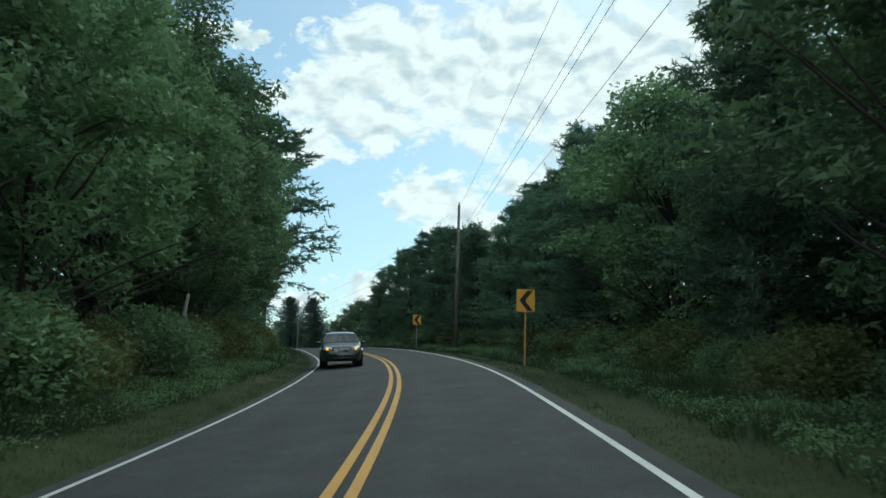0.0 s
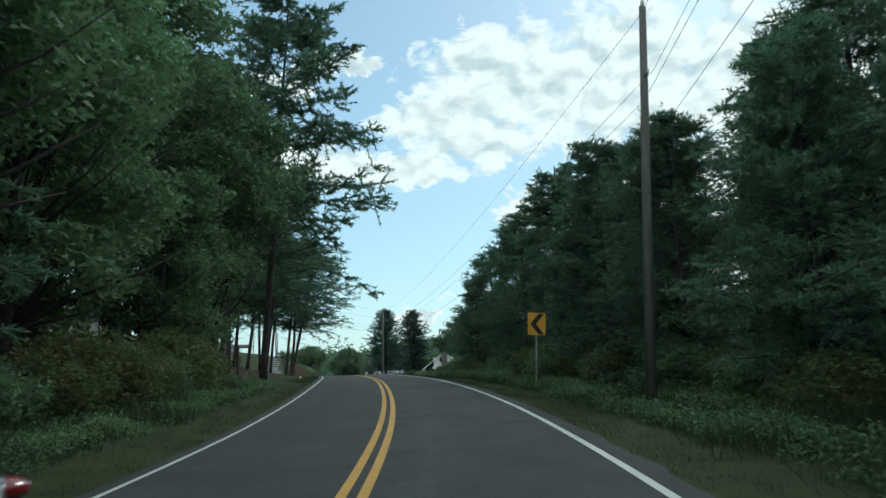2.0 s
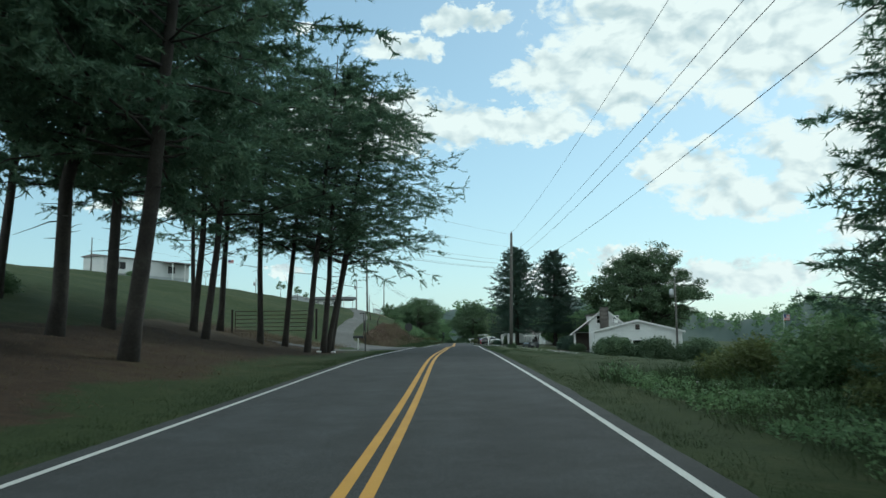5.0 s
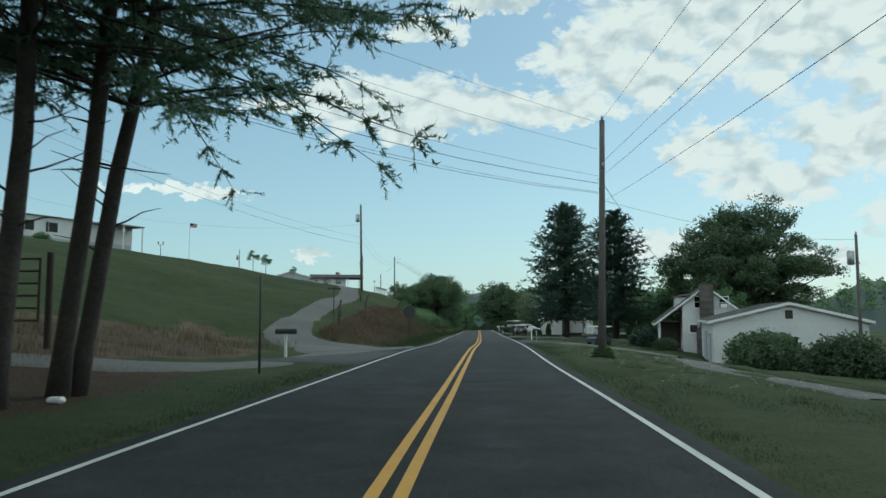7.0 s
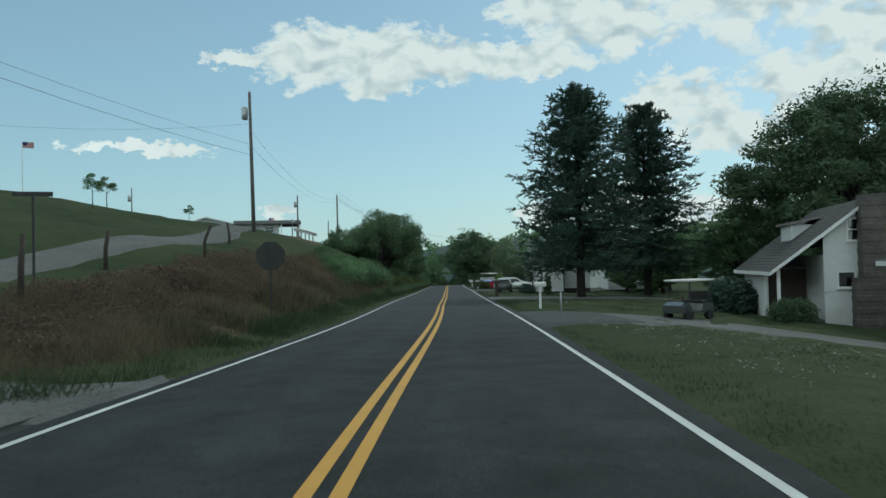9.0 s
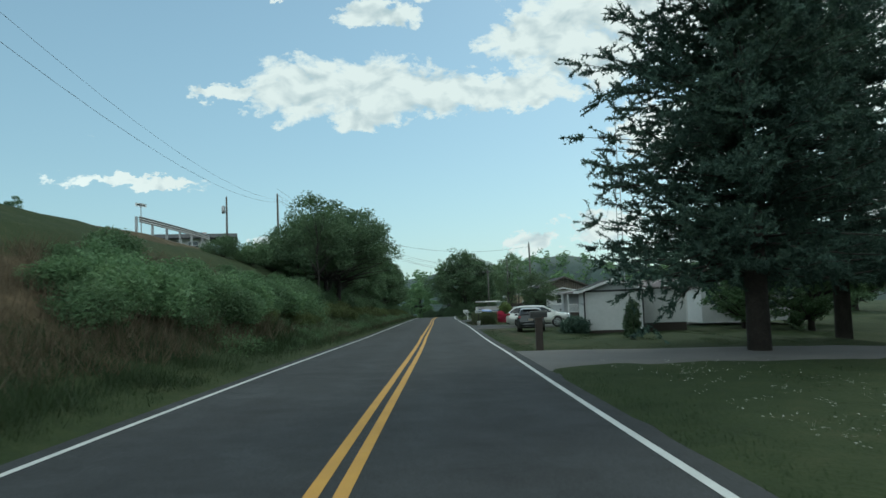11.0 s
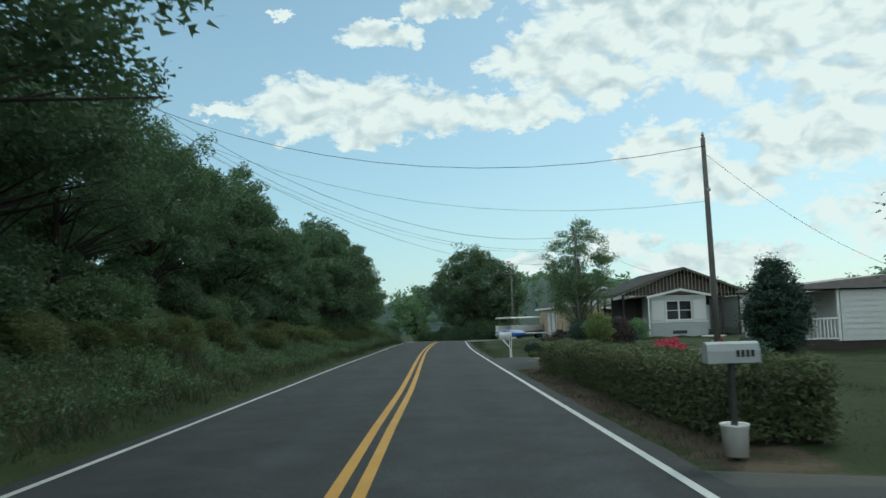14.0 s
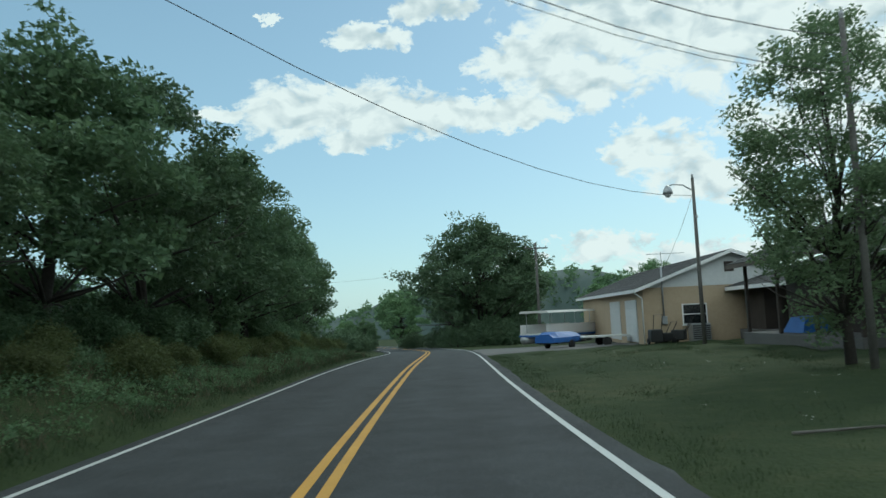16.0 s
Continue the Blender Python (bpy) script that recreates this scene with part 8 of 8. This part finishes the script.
for s, d, k in ((352, 14, 0.7), (350, -4.6, 0.28), (362, 16, 0.7), (372, -6, 0.3), (330, 20, 0.5), (386, -14, 0.35), (366, -24, 0.3), (400, -6, 0.4), (345, 32, 0.7), (420, 6, 0.9)):
    tree("far_tree", s, d, k, None, "dark tree at the far end of the road", "trees at the bend", SHADED_LEAF)
for s, d, k in ((208, -30.4, 0.9), (192, -24, 0.75), (228, -30, 0.7)):
    tree("sapling", s, d, k, None, "young sapling on the mown hill", "saplings on the hill")


def garden_shrub(key, s, d, r, h, label, green=LEAF, leaf=0.07, per=70, clumps=30):
    return plant("shrub", key, stand(s, d, 20), lambda: shrub(hash_of(key), r, h, leaf * (1.7 if r > 1.2 else 1.0), clumps + int(20 * r), per * (2 if r > 1.2 else 1)), green, BARK, "shrub", label, "shrub", "garden shrubs", 1.0, "stem", "foliage")


def hash_of(key):
    return sum(ord(c) * (k + 3) for k, c in enumerate(key)) % 997


for key, s, d, r, h, lab, green in (
        ("round_a", 241.8, 8.6, 0.5, 0.95, "round clipped garden shrub", CEDAR),
        *[("round_%d" % k, s, d, r, h, "small round shrub on the lawn beside the drive", CEDAR) for k, (s, d, r, h) in enumerate(((262.0, 5.7, 0.11, 0.34), (260.5, 5.65, 0.13, 0.34), (258.9, 5.65, 0.13, 0.44), (256.4, 5.95, 0.2, 0.42), (257.5, 5.8, 0.08, 0.22)))],
        ("bush_e", 248.1, 4.85, 0.4, 1.1, "round dark red-leaved shrub beside the house drive", RED_LEAF), ("drive_shrub", 247.1, 5.0, 0.5, 0.85, "loose yellow-green shrub at the hedge's end", WEED_LEAF),
        ("bush_b", 265.2, 9.05, 0.6, 1.5, "dark flowering shrub by the house", CEDAR), ("bush_h", 264.2, 9.5, 0.24, 1.6, "slim light green shrub by the house", LIME), ("bush_c", 265.2, 10.35, 0.75, 1.4, "dark red-leaved shrub by the house front", RED_LEAF),
        ("bush_f", 264.5, 11.0, 0.75, 1.4, "dark red-leaved shrub by the house front", RED_LEAF), ("bush_g", 271.0, 13.6, 0.8, 1.2, "leafy shrub by the house front", LEAF),
        ("drive_tuft", 254.35, 4.95, 0.14, 0.2, "tuft of rank weeds at the corner of a drive", WEED_LEAF),
        ("garage_shrub", 212.2, 7.9, 0.65, 0.8, "dark low shrub against the garage wall", CEDAR), ("sapling_shrub", 204.5, 8.9, 0.3, 1.5, "loose young ornamental tree on the lawn", SHADED_LEAF),
        ("shed_bush_a", 153.0, 16.5, 1.8, 2.0, "rank dark bush before the shed", SHADED_LEAF), ("shed_bush_b", 151.0, 20.0, 1.9, 2.1, "rank dark bush before the shed", SHADED_LEAF),
        ("shed_bush_c", 150.0, 24.0, 2.0, 2.1, "rank dark bush before the shed", SHADED_LEAF), ("porch_bush", 175.6, 16.4, 0.9, 1.0, "low dark bush at the porch", SHADED_LEAF),
        ("house_bush", 182.6, 16.3, 1.3, 1.7, "dark evergreen bush beside the house", CEDAR), ("hill_house_bush", 113.5, -21.2, 0.9, 0.9, "low shrub at the bungalow", LEAF),
        ("crest_bush", 190.0, -49.0, 0.8, 0.9, "low shrub before the mobile home", LEAF), ("pole_tuft", 139.6, 5.5, 0.3, 0.45, "weeds growing round a pole's foot", SHADED_LEAF)):
    garden_shrub(key, s, d, r, h, lab, green)
garden_shrub("azalea", 241.2, 6.3, 0.55, 0.95, "azalea in full pink-red bloom on the lawn", PINK, 0.06, 90)


def hedge(s0, s1, d0, d1, h, label):
    r = np.random.default_rng(5)
    ob = thing("hedge", spot(s0, d0), label, "hedge")
    inv = ob.matrix_world.inverted()
    n = int((s1 - s0) * 4200)
    ss, side = r.uniform(s0, s1, n), r.uniform(0, 1, n)
    wob = np.array([noise.noise((x * 0.8, 0.3, 0)) for x in ss]) * 0.12
    dd = np.where(side < 0.32, d0, np.where(side < 0.55, d1, r.uniform(d0, d1, n))) + r.normal(0, 0.07, n)
    zz = np.where(side < 0.55, r.uniform(0.0, h, n), h) + wob * 0.8 + r.normal(0, 0.05, n)
    end = r.uniform(0, 1, n) < 0.06
    ss = np.where(end, s0 + r.normal(0, 0.08, n), ss)
    dd = np.where(end, r.uniform(d0, d1, n), dd)
    zz = np.where(end, r.uniform(0.05, h, n), zz)
    pts = np.array([tuple(inv @ at(a, b, c)) for a, b, c in zip(ss, dd, zz)])
    quads = leaves(r, pts, 1, 0.038, 0.02)
    q = quads_mesh("foliage", quads, None, 3)
    part("foliage", q, HEDGE, ob)
    core = Build()
    rings = []
    for k in range(24):
        a = s0 + 0.1 + (s1 - s0 - 0.2) * k / 23
        rings.append([inv @ at(a, b, c) for b, c in ((d0 + 0.1, -0.05), (d0 + 0.1, h - 0.1), (d1 - 0.1, h - 0.1), (d1 - 0.1, -0.05))])
    part("core", core.loft(rings), BARK, ob, "dense dark twigs inside the hedge")
    return ob


hedge(231.8, 246.6, 4.2, 5.35, 0.82, "long clipped green hedge along the road")

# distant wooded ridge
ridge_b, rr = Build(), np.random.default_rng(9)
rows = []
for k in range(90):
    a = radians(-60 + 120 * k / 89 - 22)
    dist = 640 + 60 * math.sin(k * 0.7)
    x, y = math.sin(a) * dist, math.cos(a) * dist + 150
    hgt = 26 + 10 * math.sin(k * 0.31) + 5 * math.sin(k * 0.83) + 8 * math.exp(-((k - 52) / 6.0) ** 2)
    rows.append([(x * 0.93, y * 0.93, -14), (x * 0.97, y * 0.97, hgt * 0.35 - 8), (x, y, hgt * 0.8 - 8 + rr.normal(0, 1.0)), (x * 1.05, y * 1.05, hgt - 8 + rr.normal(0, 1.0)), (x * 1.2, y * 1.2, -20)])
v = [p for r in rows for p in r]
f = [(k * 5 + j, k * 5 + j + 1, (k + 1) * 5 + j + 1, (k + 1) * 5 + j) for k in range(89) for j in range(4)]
# the bluish haze of distance is mixed into the ridge's base colour
HAZY_RIDGE = surface("wooded_ridge", [(0.050, 0.080, 0.072), (0.078, 0.110, 0.098)], 0.05, 0.9, 0.6, 12.0)
ridge = part("wooded_ridge", ridge_b.add(v, f), HAZY_RIDGE, None, "distant ridge covered in green woods", True)
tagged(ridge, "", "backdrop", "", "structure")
cr = np.random.default_rng(10)
vv = np.array(v).reshape(-1, 5, 3)
cen = np.concatenate([vv[:, j] * (1 - q) + vv[:, j + 1] * q for j in (1, 2) for q in (0.0, 0.25, 0.5, 0.75, 1.0)])
cen = np.repeat(cen, 3, 0) + cr.normal(0, 3.0, (len(cen) * 3, 3))
far_wood = quads_mesh("far_woods", leaves(cr, cen, 10, 2.2, 2.4, 0.8), None, 3)
far_wood.materials.append(LEAF)
tagged(new("far_woods", far_wood), "tree crowns of the distant woods", "woods", kind="stuff")

# ---- grass and weeds ----


def blades(name, spots, count, height, spread, material, label, lean=0.5, wide=0.0065, seed=0, category="grass", rank=False):
    """Tufts of blades at s, d spots as one object."""
    r = np.random.default_rng(seed)
    base = np.repeat(np.asarray(spots), count, 0)
    n = len(base)
    base = base + np.c_[r.normal(0, spread, n), r.normal(0, spread, n), np.zeros(n)]
    if rank:
        lump = np.array([noise.noise((x * 0.55, y * 0.55, 0.0)) + 0.6 * noise.noise((x * 1.7, y * 1.7, 3.0)) for x, y in base[::count, :2]])
        lump = np.repeat(np.clip(0.62 + 1.15 * lump, 0.12, 1.7), count)
    else:
        lump = 1.0
    h = height * r.uniform(0.35, 1.25, n) * lump
    a = r.uniform(0, 6.283, n)
    tip = base + np.c_[np.cos(a) * h * lean * r.uniform(0, 1, n), np.sin(a) * h * lean * r.uniform(0, 1, n), h]
    b = r.uniform(0, 6.283, n)
    o = np.c_[np.cos(b), np.sin(b), np.zeros(n)] * (wide * (0.6 + h[:, None] * 2.0))
    me = quads_mesh(name, np.stack([base - o, base + o, tip], 1), None, 3)
    me.materials.append(material)
    return tagged(new(name, me), label, category, kind="stuff")


def spots_of(s0, s1, d0, d1, n, seed, keep=None):
    r = np.random.default_rng(seed)
    ss, dd = r.uniform(s0, s1, n), r.uniform(d0, d1, n)
    if keep is not None:
        q = keep(ss, dd)
        ss, dd = ss[q], dd[q]
    p = np.interp(ss, S_FINE, _psi)
    return np.c_[np.interp(ss, S_FINE, ROAD_X) + np.cos(p) * dd, np.interp(ss, S_FINE, ROAD_Y) + np.sin(p) * dd,
                 np.interp(ss, S_FINE, ROAD_Z) + rise(ss, dd) - 0.04]


def off_drives(ss, dd):
    q = ~((ss > 138) & (ss < 156) & (dd < 0)) & ~((ss > 162) & (ss < 172) & (dd > 0)) & ~((ss > 190.5) & (ss < 198) & (dd > 0))
    return q & ~((ss > 222) & (ss < 231) & (dd > 0)) & ~((ss > 247) & (ss < 256) & (dd > 0)) & ~((ss > 296) & (ss < 312) & (dd > 0))


def leafy(name, spots, count, size, high, material, label, seed):
    """Low leafy weeds as one object."""
    r = np.random.default_rng(seed)
    lump = np.array([max(0.1, 0.5 + noise.noise((x * 0.5, y * 0.5, 7.0))) for x, y in spots[:, :2]])
    c = np.repeat(spots, count, 0)
    c[:, 2] += r.uniform(0.05, 1.0, len(c)) * np.repeat(lump, count) * high
    me = quads_mesh(name, leaves(r, c, 1, size, 0.16, 0.3), None, 3)
    me.materials.append(material)
    return tagged(new(name, me), label, "weeds", kind="stuff")


blades("verge_grass", spots_of(-12, 150, -5.2, -3.4, 8000, 1, off_drives), 11, 0.075, 0.12, GRASS, "uneven green verge grass along the road", 0.7, 0.005, seed=1)
blades("verge_grass", spots_of(-12, 300, 3.4, 5.6, 14000, 2, off_drives), 11, 0.065, 0.12, GRASS, "uneven green verge grass along the road", 0.7, 0.005, seed=2)
blades("bank_weeds", spots_of(150, 305, -6.6, -3.8, 7000, 3, lambda s, d: (s > 186) | (d > -5.2)), 12, 0.34, 0.2, GRASS, "tall green weeds and grasses on the bank", 1.1, seed=3, rank=True)
blades("verge_grass", spots_of(150, 305, -4.6, -3.6, 3000, 4, off_drives), 7, 0.11, 0.12, GRASS, "short verge grass beside the road edge", seed=4)
blades("wood_edge_weeds", spots_of(-12, 62, -7.6, -4.6, 7000, 5), 12, 0.42, 0.22, GRASS, "tall weeds at the edge of the wood", 1.0, seed=5, rank=True)
blades("wood_edge_weeds", spots_of(-12, 98, 4.7, 8.2, 10000, 6), 12, 0.42, 0.22, GRASS, "tall weeds at the edge of the thicket", 1.0, seed=6, rank=True)
blades("dry_bank_grass", spots_of(152.5, 204, -9.0, -5.0, 9000, 7), 11, 0.5, 0.22, DRY_GRASS, "reddish dry grass covering the bank", 1.1, seed=7, rank=True)
blades("dry_bank_grass", spots_of(122, 150, -15, -9.5, 1500, 8), 8, 0.4, 0.2, DRY_GRASS, "reddish dry grass below the hill", 0.5, seed=8, rank=True)
leafy("dry_vines", spots_of(154, 184, -9.4, -6.2, 1500, 21), 60, 0.042, 0.62, DRY_VINE, "tangled reddish dry vines over the bank", 21)
blades("bank_foot_grass", spots_of(158, 204, -6.6, -4.3, 5200, 22), 11, 0.36, 0.2, GRASS, "tall green grass along the foot of the bank", 0.9, seed=22, rank=True)
blades("dry_bank_weeds", spots_of(205, 305, -7.0, -4.0, 3000, 11), 10, 0.36, 0.2, DRY_GRASS, "faded straw-coloured weeds among the green on the bank", 1.2, seed=11, rank=True)


leafy("leafy_weeds", spots_of(194, 305, -7.4, -4.2, 3600, 12), 34, 0.046, 0.5, LEAF, "leafy green weeds covering the bank's foot", 12)
leafy("leafy_weeds", spots_of(-12, 66, -7.6, -4.6, 2600, 13), 36, 0.044, 0.5, LEAF, "leafy green weeds along the wood's edge", 13)
leafy("leafy_weeds", spots_of(-12, 98, 4.9, 8.2, 3600, 14), 36, 0.044, 0.5, LEAF, "leafy green weeds along the thicket's edge", 14)
blades("lawn_grass", spots_of(100, 300, 5.2, 15, 34000, 9, off_drives), 9, 0.065, 0.18, GRASS, "short mown lawn grass", 0.9, 0.009, seed=9)
blades("lawn_straw", spots_of(100, 300, 4.6, 15, 6000, 19, off_drives), 6, 0.06, 0.2, DRY_GRASS, "faded straw among the lawn grass", 1.2, 0.008, seed=19)
blades("pine_straw", spots_of(60, 132, -14, -5, 6000, 10), 5, 0.09, 0.2, DRY_GRASS, "fallen brown pine straw under the trees", 1.6, 0.01, seed=10)
# white wild flowers
fl = []
for s0, s1, d0, d1, n, sd in ((2, 34, 5.2, 7.4, 26, 1), (62, 92, 5.0, 7.2, 40, 2), (204, 236, -6.2, -4.4, 26, 3), (236, 262, -6.0, -4.3, 18, 4), (4, 30, -6.4, -5.0, 14, 5), (126, 166, 4.8, 10.0, 620, 6), (180, 192, 4.6, 9.0, 160, 7), (262, 292, 5.0, 12.0, 60, 8)):
    q = spots_of(s0, s1, d0, d1, n, 30 + sd)
    fl.append(q + np.array((0, 0, 0.10 if d0 > 0 and s0 > 100 else 0.42)))
fr = np.random.default_rng(77)
flower = quads_mesh("wild_flowers", leaves(fr, np.concatenate(fl), 4, 0.013, 0.05, 0.5), None, 3)
flower.materials.append(BLOSSOM)
tagged(new("wild_flowers", flower), "small white wild flowers in the grass", "flowers", kind="stuff")
# litter and small stones at the road's edge
for k, (s, d) in enumerate(((121.8, -6.2), (120.6, -6.8), (86.0, -4.6), (63.5, -5.0))):
    st_ = part("litter", Build().box(-0.14, 0.14, -0.09, 0.09, 0, 0.12, 0.04), TRIM, None, "crumpled white litter in the verge", m=spot(s, d, 40 * k))
    tagged(st_, "", "litter", "litter in the verge")
